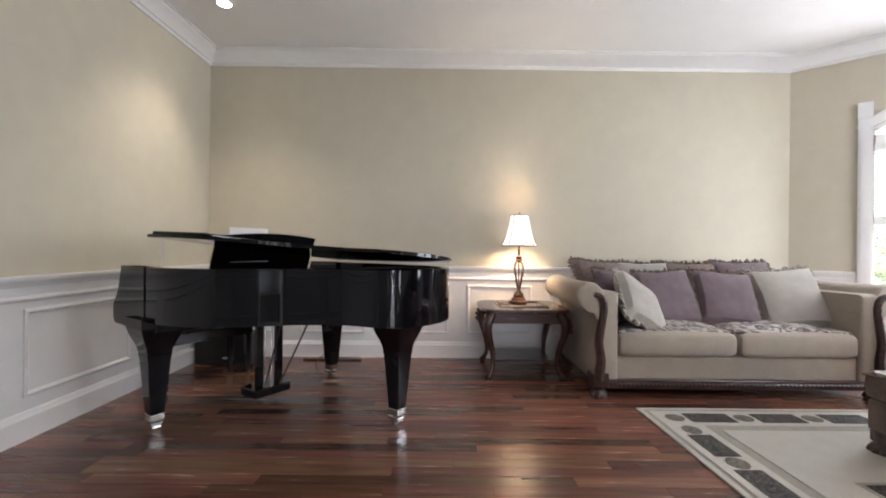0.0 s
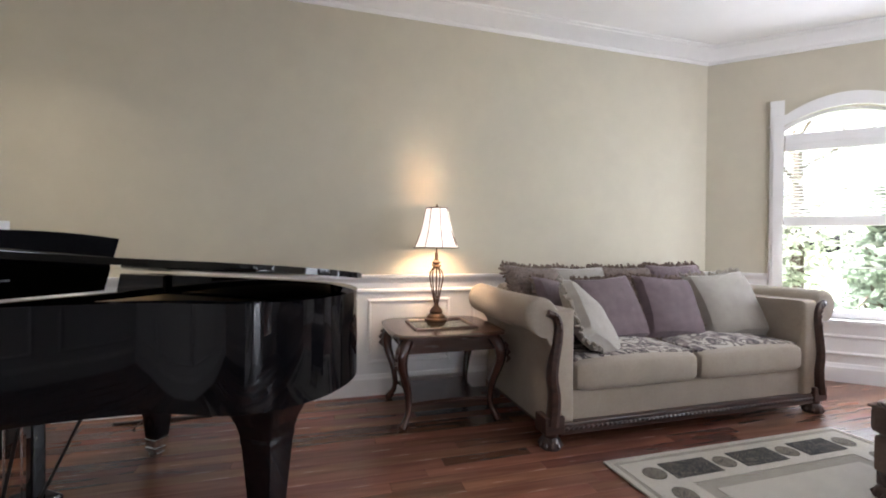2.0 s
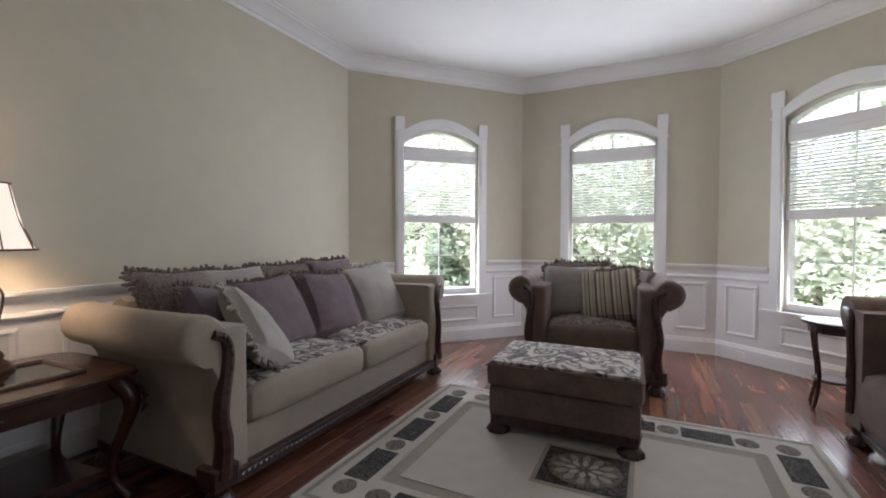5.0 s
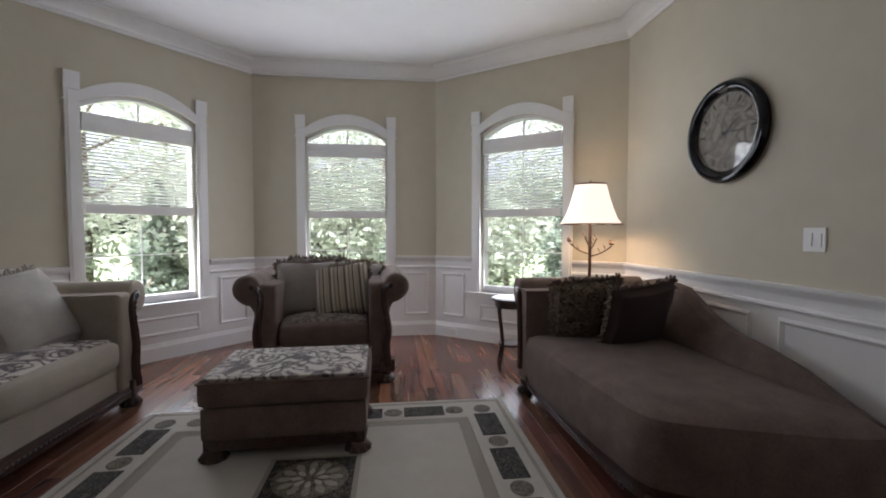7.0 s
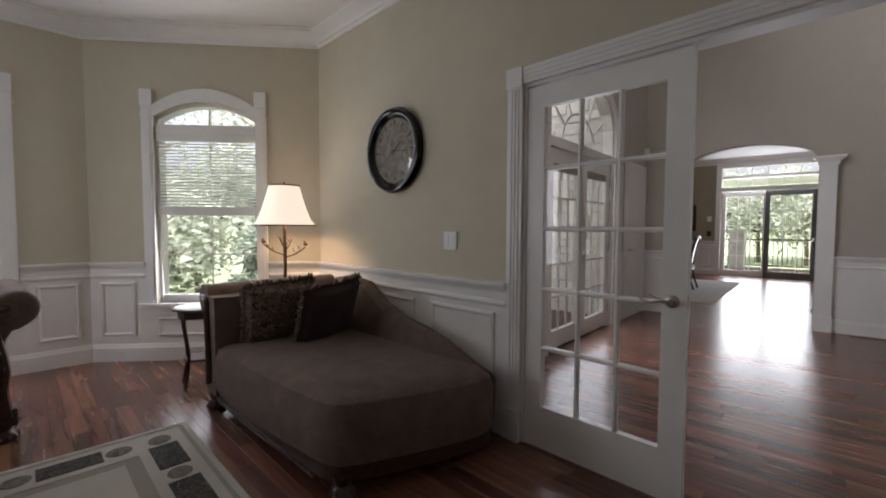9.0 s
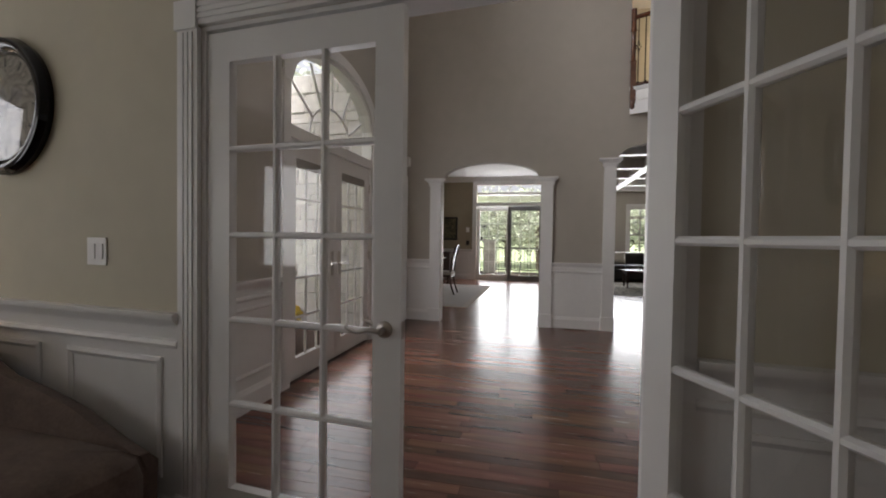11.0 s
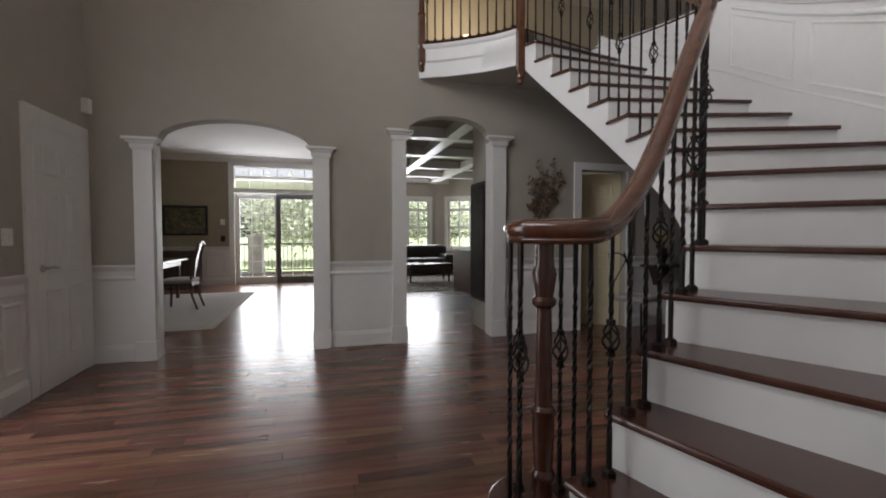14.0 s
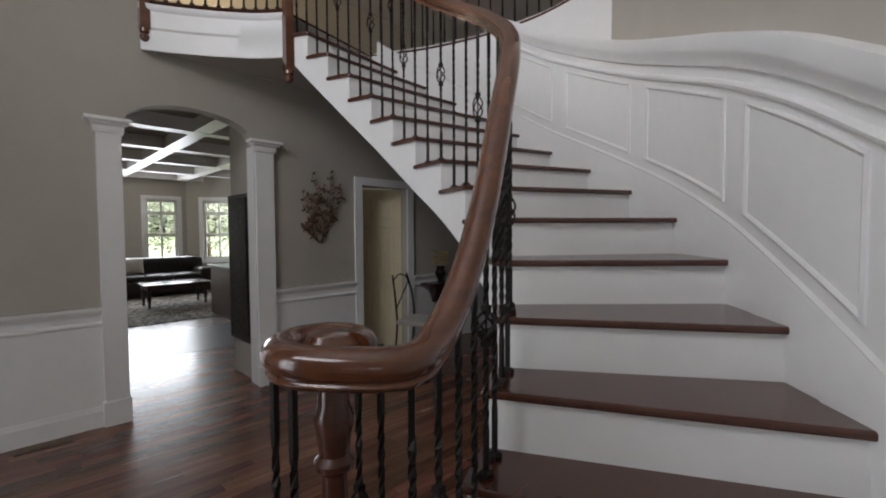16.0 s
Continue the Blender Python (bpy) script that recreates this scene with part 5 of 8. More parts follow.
def tree(x, y, height, crown, leafmat, seed, label, conifer=False, leaves=900, size=0.16, base=0.1):
    rnd = random.Random(seed)
    root = thing("tree", pose(x, y, -0.55), label, "tree", "garden trees")
    bm = bmesh.new()
    tube([(0, 0, 0), (0.05, 0.02, height * 0.35), (0.0, 0.05, height * 0.7), (0.02, 0, height * 0.96)], [0.05 * height ** 0.5, 0.04 * height ** 0.5, 0.025 * height ** 0.5, 0.008], 7, bm)
    limbs = []
    for k in range(14):
        h = height * (base + 0.15 + (0.75 - base) * k / 14)
        a = k * 2.4
        r = crown * (1 - k / 16 if conifer else 0.55 + 0.45 * math.sin(3.14 * (k + 2) / 17)) * 0.8
        e = Vector((r * math.cos(a), r * math.sin(a), h + (-0.1 if conifer else 0.45) * r))
        tube([(0, 0, h - 0.1), (e.x * 0.5, e.y * 0.5, (h + e.z) / 2 + 0.1), e], [0.03, 0.02, 0.006], 5, bm)
        limbs.append((Vector((0, 0, h)), e))
    part("trunk", bm, BARK, root)
    verts, faces = [], []
    for k in range(leaves):
        if conifer:
            t = rnd.random() ** 0.7
            h = height * (base + (1 - base) * (1 - t))
            r = crown * t * (0.35 + 0.65 * rnd.random()) * (0.85 + 0.25 * math.sin(h * 9))
            a = rnd.random() * 6.283
            c = Vector((r * math.cos(a), r * math.sin(a), h - 0.12 * r))
        else:
            s, e = rnd.choice(limbs)
            f = 0.45 + 0.65 * rnd.random()
            c = s.lerp(e, f) + Vector((rnd.gauss(0, 1), rnd.gauss(0, 1), rnd.gauss(0, 0.8))) * crown * 0.2
        sz = size * (0.6 + 0.9 * rnd.random())
        u = Vector((rnd.gauss(0, 1), rnd.gauss(0, 1), rnd.gauss(0, 0.6))).normalized()
        w = u.cross(Vector((rnd.gauss(0, 1), rnd.gauss(0, 1), rnd.gauss(0, 1)))).normalized()
        i0 = len(verts)
        verts += [c - u * sz, c + w * sz * 0.42, c + u * sz, c - w * sz * 0.42]
        faces.append((i0, i0 + 1, i0 + 2, i0 + 3))
    me = bpy.data.meshes.new("crown")
    me.from_pydata([tuple(v) for v in verts], [], faces)
    me.materials.append(leafmat)
    ob = new("crown", me)
    ob.parent = root
    return root


for k, (x, y, h, c, mat, con) in enumerate((
        (9.2, 3.6, 7.0, 2.6, LEAF, False), (10.5, 0.2, 8.0, 2.9, LEAF, False), (8.4, 6.6, 6.5, 2.6, LEAF, False), (9.6, -3.4, 6.0, 2.3, LEAF, False),
        (8.0, 1.2, 2.3, 0.9, LEAF_2, True), (7.6, 5.0, 2.6, 1.0, LEAF_2, True), (7.2, -1.6, 3.0, 1.0, LEAF_2, True), (13, 6, 9, 3.2, LEAF, False), (14, 1.5, 9.5, 3.4, LEAF, False), (13, -4.5, 8, 3.0, LEAF, False), (6.8, 8.2, 3.2, 1.1, LEAF_2, True),
        (17, 9.5, 10, 3.6, LEAF, False), (18, 3.5, 9, 3.6, LEAF, False), (9.0, 2.4, 2.4, 1.2, LEAF, False), (8.8, -0.4, 2.2, 1.2, LEAF, False), (8.6, 4.4, 2.4, 1.3, LEAF, False), (8.0, 7.2, 2.4, 1.2, LEAF, False), (8.4, -2.9, 2.2, 1.2, LEAF, False), (10.5, 5.8, 3.0, 1.6, LEAF, False), (11, 2.2, 3.0, 1.7, LEAF, False), (11, -1.6, 3.0, 1.7, LEAF, False))):
    tree(x, y, h, c, mat, 11 + k, "dense green spruce beside the house" if con else "leafy green garden tree", con, 4200 if con else 3600, 0.06 if con else 0.075, 0.02 if con else 0.12)
for k, (x, y, h, c) in enumerate(((2.5, -25, 4.5, 2.0), (0.2, -27, 5, 2.2), (4.5, -26, 4.5, 2.2), (-2.5, -26, 5, 2.2), (-5.0, -25, 4.5, 2.2), (8.5, -7.5, 7, 2.6), (8.2, -11, 7, 2.8))):
    tree(x, y, h, c, LEAF, 51 + k, "leafy green garden tree", False, 3200, 0.11)
# deck with rail outside the slider
PLACE = WING
structure("deck_floor", box(-1.5, -16.2, -0.3, 4.5, DYF - 0.17, -0.03), CONCRETE, "pale deck floor outside the slider", "deck")
deck = thing("deck_railing", pose(0, -16.0, -0.03), "dark deck railing with thin balusters", "railing")
part("top_rail", box(-1.5, -0.03, 0.92, 4.5, 0.03, 0.97), BLACK, deck)
part("bottom_rail", box(-1.5, -0.02, 0.08, 4.5, 0.02, 0.12), BLACK, deck)
bal = part("baluster", box(-0.009, -0.009, 0.12, 0.009, 0.009, 0.92), BLACK, deck)
bal.location.x = -1.4
for k in range(1, 50):
    o = new("baluster", bal.data)
    o.parent = deck
    o.location.x = -1.4 + 0.12 * k
bm = box(2.05, -15.6, -0.03, 2.45, -15.2, 1.15)
box(2.0, -15.65, 1.15, 2.5, -15.15, 1.22, bm)
part("deck_pier", bm, STONE)
bpy.data.objects["deck_pier"].matrix_world = WING.copy()
tagged(bpy.data.objects["deck_pier"], "grey stone pier with a capstone on the deck", "pier")
structure("ceiling_porch", box(-1.5, DYF - 2.6, 2.58, 4.5, DYF - 0.17, 2.66), WHITE, "white porch ceiling over the deck", "porch ceiling")

# ---- things: living room ----
PLACE = Matrix()


def spot(x, y, z=0.0, rz=0.0):
    return pose(x + LX, y + LY, z, 0, 0, rz)


# piano: local x towards the tail, y towards the bass side
RIM = curve_pts([(-0.36, -0.75, 0), (0.0, -0.75, 0), (0.32, -0.72, 0), (0.58, -0.56, 0), (0.80, -0.30, 0), (1.02, -0.13, 0), (1.25, -0.06, 0), (1.37, 0.08, 0), (1.40, 0.25, 0), (1.35, 0.44, 0), (1.20, 0.61, 0), (0.98, 0.70, 0), (0.6, 0.735, 0), (0.1, 0.74, 0), (-0.36, 0.745, 0)], 4)
RIM2 = [(p.x, p.y) for p in RIM]
piano = thing("grand_piano", spot(-1.245, 3.27, 0, math.degrees(math.atan2(-0.573, 0.819))), "glossy black grand piano with lid propped low", "piano")
ins = offset_loop(RIM2, 0.055, False)
bm = bmesh.new()
loft([[(a[0], a[1], 0.67), (a[0], a[1], 0.985), (b[0], b[1], 0.985), (b[0], b[1], 0.67)] for a, b in zip(RIM2[2:-2], ins[2:-2])], bm)
part("rim", bm, LACQUER, piano, smooth=True)
part("soundboard", prism(offset_loop(RIM2, 0.05, False), 0.69, 0.72), BLACK, piano)
plate = offset_loop(RIM2, 0.10, False)
part("iron_plate", prism([p for p in plate if p[0] > 0.05], 0.87, 0.89), BRASS, piano, "gold-painted iron plate")
part("keybed", box(-0.37, -0.72, 0.60, 0.12, 0.72, 0.69), LACQUER, piano, bevel=0.008)
for y0, y1 in ((-0.755, -0.66), (0.66, 0.755)):
    prof = [(-0.37, 0.62), (-0.40, 0.66), (-0.40, 0.735), (-0.385, 0.76), (-0.33, 0.80), (-0.30, 0.86), (-0.28, 0.985), (0.06, 0.985), (0.06, 0.62)]
    part("arm", loft([[(x, y, z) for x, z in prof] for y in (y0, y1)]), LACQUER, piano, bevel=0.008)
part("key_slip", box(-0.375, -0.66, 0.65, -0.35, 0.66, 0.73), LACQUER, piano)
part("fallboard", box(-0.14, -0.66, 0.74, -0.11, 0.66, 0.90), LACQUER, piano, bevel=0.006)
part("keyboard", box(-0.35, -0.62, 0.70, -0.145, 0.62, 0.735), PAPER, piano)
bm = bmesh.new()
for k in range(52):
    if k % 7 in (0, 2, 3, 5, 6):
        y = 0.62 - 1.24 * (k + 1) / 52
        box(-0.27, y - 0.005, 0.735, -0.15, y + 0.005, 0.747, bm)
part("black_keys", bm, BLACK, piano)["kind"] = "stuff"
# lid hinged on the bass side, raised a little; front flap folded back
tilt = pose(0, 0.745, 0.992) @ pose(0, 0, 0, -6.2) @ pose(0, -0.745, 0)
lid_line = offset_loop(RIM2, -0.015, False)
part("lid", prism([p for p in lid_line if p[0] > 0.06], 0.0, 0.02, None, tilt), LACQUER, piano, bevel=0.006)
part("lid_flap", prism([(0.09, -0.74), (0.09, 0.73), (0.47, 0.73), (0.47, -0.64)], 0.022, 0.04, None, tilt), LACQUER, piano, bevel=0.006)
part("lid_prop", tube([(0.14, -0.70, 0.95), (0.14, -0.69, 1.135)], 0.006, 8), NICKEL, piano)
bm = loft([[(0.02 + d, y, 0.93), (0.02 + d + 0.1, y, 1.20 - 0.03 * abs(y) ** 2 / 0.16), (0.035 + d + 0.1, y, 1.20 - 0.03 * abs(y) ** 2 / 0.16), (0.035 + d, y, 0.93)] for y, d in [(-0.38 + 0.76 * k / 10, 0.0) for k in range(11)]])
part("music_desk", bm, LACQUER, piano)


def piano_leg(x, y):
    leg = part("leg", loft([[(x + u * h, y + v * h, z) for u, v in ((-1, -1), (1, -1), (1, 1), (-1, 1))] for h, z in ((0.036, 0.115), (0.040, 0.13), (0.062, 0.44), (0.066, 0.46), (0.066, 0.48), (0.075, 0.52), (0.10, 0.58), (0.115, 0.63), (0.115, 0.69))]), LACQUER, piano, bevel=0.004)
    part("ferrule", loft([[(x + u * h, y + v * h, z) for u, v in ((-1, -1), (1, -1), (1, 1), (-1, 1))] for h, z in ((0.030, 0.07), (0.037, 0.075), (0.039, 0.115))]), CHROME, leg, "chrome leg ferrule", bevel=0.003)
    bm = loft([[(x + 0.03 * math.cos(a * 0.5236), y + d, 0.032 + 0.03 * math.sin(a * 0.5236)) for a in range(12)] for d in (-0.022, 0.022)])
    box(x - 0.05, y - 0.03, 0.045, x + 0.03, y + 0.03, 0.062, bm)
    part("caster", bm, CHROME, leg, "chrome caster")


piano_leg(0.0, -0.67)
piano_leg(0.0, 0.67)
piano_leg(1.10, 0.247)
# pedal lyre
for y in (-0.075, 0.075):
    part("lyre_post", box(0.10, y - 0.024, 0.13, 0.14, y + 0.024, 0.62), LACQUER, piano, bevel=0.006)
part("lyre_base", box(0.0, -0.14, 0.075, 0.18, 0.14, 0.135), LACQUER, piano, bevel=0.01)
for y in (-0.055, 0.0, 0.055):
    part("pedal", tube([(0.05, y, 0.09), (-0.05, y, 0.088), (-0.11, y, 0.078)], [0.008, 0.011, 0.014], 8, None, False, 0.4), CHROME, piano)
    part("pedal_rod", tube([(0.07, y, 0.13), (0.07, y, 0.62)], 0.004, 6), CHROME, piano)
for y in (-0.06, 0.06):
    part("lyre_brace", tube([(0.16, y, 0.13), (0.45, y * 2, 0.67)], 0.006, 6), BLACK, piano)

bench = thing("piano_bench", spot(-1.95, 3.78, 0, math.degrees(math.atan2(-0.573, 0.819))), "black piano bench by the keyboard", "bench")
part("seat", rounded(-0.18, -0.38, 0.42, 0.18, 0.38, 0.50, 0.03), LEATHER, bench, smooth=True)
part("seat_frame", box(-0.17, -0.36, 0.34, 0.17, 0.36, 0.42), LACQUER, bench)
for x in (-0.14, 0.14):
    for y in (-0.33, 0.33):
        part("leg", loft([[(x + u * h, y + v * h, z) for u, v in ((-1, -1), (1, -1), (1, 1), (-1, 1))] for h, z in ((0.016, 0), (0.022, 0.34))]), LACQUER, bench)
amp = thing("keyboard_amplifier", spot(-1.95, 4.27, 0), "black amplifier box on the floor in the corner", "amplifier")
part("cabinet", box(-0.26, -0.13, 0.015, 0.26, 0.13, 0.29), BLACK, amp, bevel=0.01)
part("grille", box(-0.23, -0.134, 0.05, 0.23, -0.13, 0.26), CORD, amp)
part("badge", box(0.0, -0.137, 0.065, 0.10, -0.134, 0.082), PAPER, amp, "plain white badge bar")
mic = thing("music_stand", spot(-0.98, 4.32, 0), "black folding stand behind the piano", "stand")
part("base_bar", tube([(-0.28, 0, 0.02), (0.28, 0.0, 0.02)], 0.009, 8), IRON, mic)
part("base_bar", tube([(0, -0.16, 0.024), (0, 0.12, 0.024)], 0.009, 8), IRON, mic)
part("pole", tube([(0, 0, 0.02), (0, 0, 0.92)], 0.011, 8), IRON, mic)
cord = thing("power_cord", spot(-1.0, 3.9, 0), "thin black cord hanging from the piano", "cord")
part("cable", tube(curve_pts([(0.3, -0.65, 0.70), (0.16, -0.3, 0.55), (0.05, 0.1, 0.2), (-0.1, 0.3, 0.008), (0.2, 0.35, 0.008), (0.5, 0.4, 0.008)], 6), 0.005, 6), CORD, cord)
sheet = thing("sheet_music", spot(-1.245, 3.27, 0, math.degrees(math.atan2(-0.573, 0.819))), "white sheet music resting on the music desk", "sheet music")
part("page", box(0.06, -0.26, 1.0, 0.064, 0.02, 1.235, None, pose(0.0, 0, 0)), PAPER, sheet)


def scroll_arm(x_in, x_out, y0, y1, seat_z, top, sgn):
    """Outline of a rolled arm in (x, z); sgn +1 rolls towards +x."""
    r = 0.105
    cx, cz = x_out - sgn * r * 0.55, top - r
    out = [(x_in, seat_z), (x_in, top - r * 0.7)]
    for k in range(15):
        a = math.radians(160 - 250 * k / 14)
        out.append((cx + sgn * r * math.cos(a), cz + r * math.sin(a)))
    out += [(x_in + sgn * 0.205, cz - r * 0.98), (x_in + sgn * 0.165, cz - 0.17), (x_in + sgn * 0.145, cz - 0.34), (x_in + sgn * 0.165, 0.13), (x_in, 0.13)]
    return out, (cx, cz, r)


def carved_foot(x, y, parent, h=0.13, r=0.062):
    bm = lathe([(r * 0.6, 0.0), (r * 0.95, 0.01), (r, 0.035), (r * 0.9, 0.06), (r * 0.62, 0.075), (r * 0.7, 0.085), (r * 0.85, h)], 16, None, x, y)
    foot = part("foot", bm, DARKWOOD, parent, smooth=True)
    bm = bmesh.new()
    for k in range(10):
        a = 6.283 * k / 10
        tube([(x + r * 0.66 * math.cos(a), y + r * 0.66 * math.sin(a), 0.004), (x + r * 1.0 * math.cos(a), y + r * 1.0 * math.sin(a), 0.033), (x + r * 0.64 * math.cos(a), y + r * 0.64 * math.sin(a), 0.072)], [0.006, 0.012, 0.005], 6, bm)
    part("carved_lobes", bm, DARKWOOD, foot, smooth=True)["kind"] = "stuff"


def rope_strip(p0, p1, parent, n, r=0.012):
    """Carved leaf-and-rope edging: a row of slanted beads."""
    bm = bmesh.new()
    a, b = Vector(p0), Vector(p1)
    d = (b - a) / n
    for k in range(n):
        c = a + d * (k + 0.5)
        tube([c - d * 0.55 - Vector((0, 0, r * 0.8)), c, c + d * 0.55 + Vector((0, 0, r * 0.8))], [r * 0.3, r, r * 0.3], 6, bm)
    part("carved_edging", bm, DARKWOOD, parent, smooth=True)["kind"] = "stuff"


def rolled_seat(root, w, depth, top, seat_z, cloth, seatcloth, cushions, back_top):
    """Sofa or armchair with scroll arms; centre front at the origin, facing -y."""
    part("seat_base", box(-w / 2 + 0.26, 0.03, 0.13, w / 2 - 0.26, depth - 0.1, seat_z - 0.18), cloth, root, bevel=0.015)
    arms = []
    for sgn in (-1, 1):
        prof, (cx, cz, r) = scroll_arm(sgn * (w / 2 - 0.27), sgn * w / 2, 0, depth, seat_z - 0.2, top, sgn)
        rings = []
        for k in range(9):
            y = 0.03 + (depth - 0.09) * k / 8
            g = 1.0 - 0.012 * math.sin(3.14 * k / 8)
            rings.append([(x * 1.0, y, 0.13 + (z - 0.13) * g) for x, z in prof])
        mxp, mzp = sgn * (w / 2 - 0.17), 0.5
        rings = [[(mxp + (x - mxp) * s, y, mzp + (z - mzp) * (1 - (1 - s) * 0.5)) for x, z in prof] for s, y in ((0.80, -0.004), (0.93, 0.006), (0.98, 0.016))] + rings
        part("arm", loft(rings), cloth, root, smooth=True, bevel=0.0)
        # carved front: face along the arm's outer line with a scroll
        bm = bmesh.new()
        line = curve_pts([(cx - sgn * 0.03, 0.0, cz + 0.02), (cx - sgn * 0.085, 0.0, cz - 0.01), (cx - sgn * 0.10, 0, cz - 0.10), (sgn * (w / 2 - 0.125), 0.0, 0.44), (sgn * (w / 2 - 0.14), 0.0, 0.30), (sgn * (w / 2 - 0.125), 0.0, 0.15)], 5)
        tube(line, [0.028 + 0.020 * k / (len(line) - 1) for k in range(len(line))], 8, bm, False, 0.8)
        face = part("carved_arm_front", bm, DARKWOOD, root, "dark carved wood arm facing", smooth=True)
        bm = bmesh.new()
        for k in range(3, len(line) - 2, 2):
            p = line[k]
            tube([p + Vector((0, -0.03, 0.018)), p + Vector((0, -0.036, 0)), p + Vector((0, -0.03, -0.018))], [0.003, 0.008, 0.003], 6, bm)
        part("carved_leaf", bm, DARKWOOD, face, smooth=True)["kind"] = "stuff"
        bm = box(sgn * (w / 2 - 0.135) - 0.062, -0.025, 0.10, sgn * (w / 2 - 0.135) + 0.062, 0.10, 0.20)
        part("corner_block", bm, DARKWOOD, root, bevel=0.008)
        part("side_rail", box(sgn * (w / 2 - 0.14) - 0.02, 0.05, 0.10, sgn * (w / 2 - 0.14) + 0.02, depth - 0.06, 0.15), DARKWOOD, root)
        for y in (0.03, depth - 0.1):
            carved_foot(sgn * (w / 2 - 0.135), y, root)
    part("front_rail", box(-w / 2 + 0.18, -0.01, 0.085, w / 2 - 0.18, 0.05, 0.155), DARKWOOD, root, bevel=0.008)
    rope_strip((-w / 2 + 0.2, -0.014, 0.122), (w / 2 - 0.2, -0.014, 0.122), root, int(w * 26))
    # back
    rings = []
    bw = w / 2 - 0.2
    for k in range(13):
        x = -bw + 2 * bw * k / 12
        t = back_top - 0.05 * (abs(x) / bw) ** 2
        rings.append([(x, depth - 0.30, 0.2), (x, depth - 0.20, t - 0.08), (x, depth - 0.16, t - 0.02), (x, depth - 0.09, t), (x, depth - 0.03, t - 0.03), (x, depth, t - 0.10), (x, depth - 0.04, 0.2)])
    part("backrest", loft(rings), cloth, root, smooth=True)
    cw = (w - 0.54) / cushions
    for k in range(cushions):
        x0 = -w / 2 + 0.27 + cw * k
        seat = part("seat_cushion", rounded(x0 + 0.004, -0.015, seat_z - 0.185, x0 + cw - 0.004, depth - 0.28, seat_z, 0.055, crown=0.035), cloth, root, smooth=True)
        top_c = rounded(x0 + 0.015, 0.03, seat_z - 0.02, x0 + cw - 0.015, depth - 0.29, seat_z + 0.010, 0.015, crown=0.042)
        part("patterned_top", top_c, seatcloth, seat, "figured damask seat top", smooth=True)


def pillow(x, y, z, size, rx, ry, rz, mat, label, fringe=FRINGE, h=0.17, w=None, trim=True, parent_pose=None, seed=0):
    """Square throw pillow leaning on a back; its lower edge near z."""
    m = (parent_pose or Matrix()) @ pose(x, y, z, rx, ry, rz)
    root = thing("throw_pillow", m, label, "pillow", "throw pillows")
    w = w or size
    part("cover", puff(w, size, h, 14, 14, seed=seed), mat, root, smooth=True)
    if trim:
        rnd = random.Random(seed + 5)
        bm = bmesh.new()
        path = [(-1, -1), (1, -1), (1, 1), (-1, 1)]
        for (ax, ay), (bx, by) in zip(path, path[1:] + path[:1]):
            n = 26
            for k in range(n):
                u, v = ax + (bx - ax) * (k + 0.5) / n, ay + (by - ay) * (k + 0.5) / n
                p = Vector((u * w / 2 * (1 - 0.07 * (1 - abs(v)) * abs(u) ** 3), v * size / 2 * (1 - 0.07 * (1 - abs(u)) * abs(v) ** 3), 0))
                o = Vector(((by - ay), -(bx - ax), 0)).normalized() * (0.016 + 0.016 * rnd.random())
                q = p + o + Vector((rnd.uniform(-1, 1) * 0.012, rnd.uniform(-1, 1) * 0.012, rnd.uniform(-1, 1) * 0.02))
                tube([p, (p + q) / 2 + Vector((0, 0, rnd.uniform(-1, 1) * 0.008)), q], [0.009, 0.011, 0.006], 5, bm)
        part("fringe", bm, fringe, root)["kind"] = "stuff"
    return root


# sofa along the piano wall
SOFA = spot(2.28, 3.33, 0)
sofa = thing("sofa", SOFA, "beige chenille sofa with carved scroll arms", "sofa")
rolled_seat(sofa, 2.34, 0.99, 0.87, 0.50, CHENILLE, DAMASK, 2, 0.92)
for k, (x, y, z, s, rx, ry, rz, mat, lab, fr, hh) in enumerate((
        (-0.88, 0.66, 0.76, 0.52, 62, 4, 14, DOTTED, "dotted brown pillow with dark fringe on the sofa", FRINGE, 0.17),
        (-0.42, 0.74, 0.75, 0.50, 66, 0, 2, STONECLOTH, "stone pillow with fringe at the sofa back", FRINGE, 0.16),
        (0.08, 0.76, 0.75, 0.50, 66, 0, -3, DOTTED, "dotted brown pillow with dark fringe on the sofa", FRINGE, 0.16),
        (0.58, 0.72, 0.76, 0.52, 64, 0, -4, PLUM, "plum chenille pillow with dark fringe on the sofa", FRINGE, 0.18),
        (-0.80, 0.48, 0.70, 0.46, 58, 12, 18, PLUM, "plum chenille pillow leaning on the sofa arm", FRINGE, 0.17),
        (-0.33, 0.52, 0.69, 0.50, 62, -3, 3, PLUM, "plum chenille pillow with dark fringe on the sofa", FRINGE, 0.18),
        (0.22, 0.50, 0.69, 0.50, 60, 5, -4, PLUM, "plum chenille pillow with dark fringe on the sofa", FRINGE, 0.19),
        (-0.72, 0.27, 0.66, 0.48, 50, 30, 22, STONECLOTH, "pale stone pillow with matching fringe on the sofa", FRINGE_PALE, 0.18),
        (0.78, 0.46, 0.70, 0.54, 60, -4, -7, STONECLOTH, "pale stone pillow with matching fringe on the sofa", FRINGE_PALE, 0.20))):
    pillow(x * 0.89, y - 0.04, z + 0.02, s, rx, ry, rz, mat, lab, fr, hh, None, True, SOFA, k)

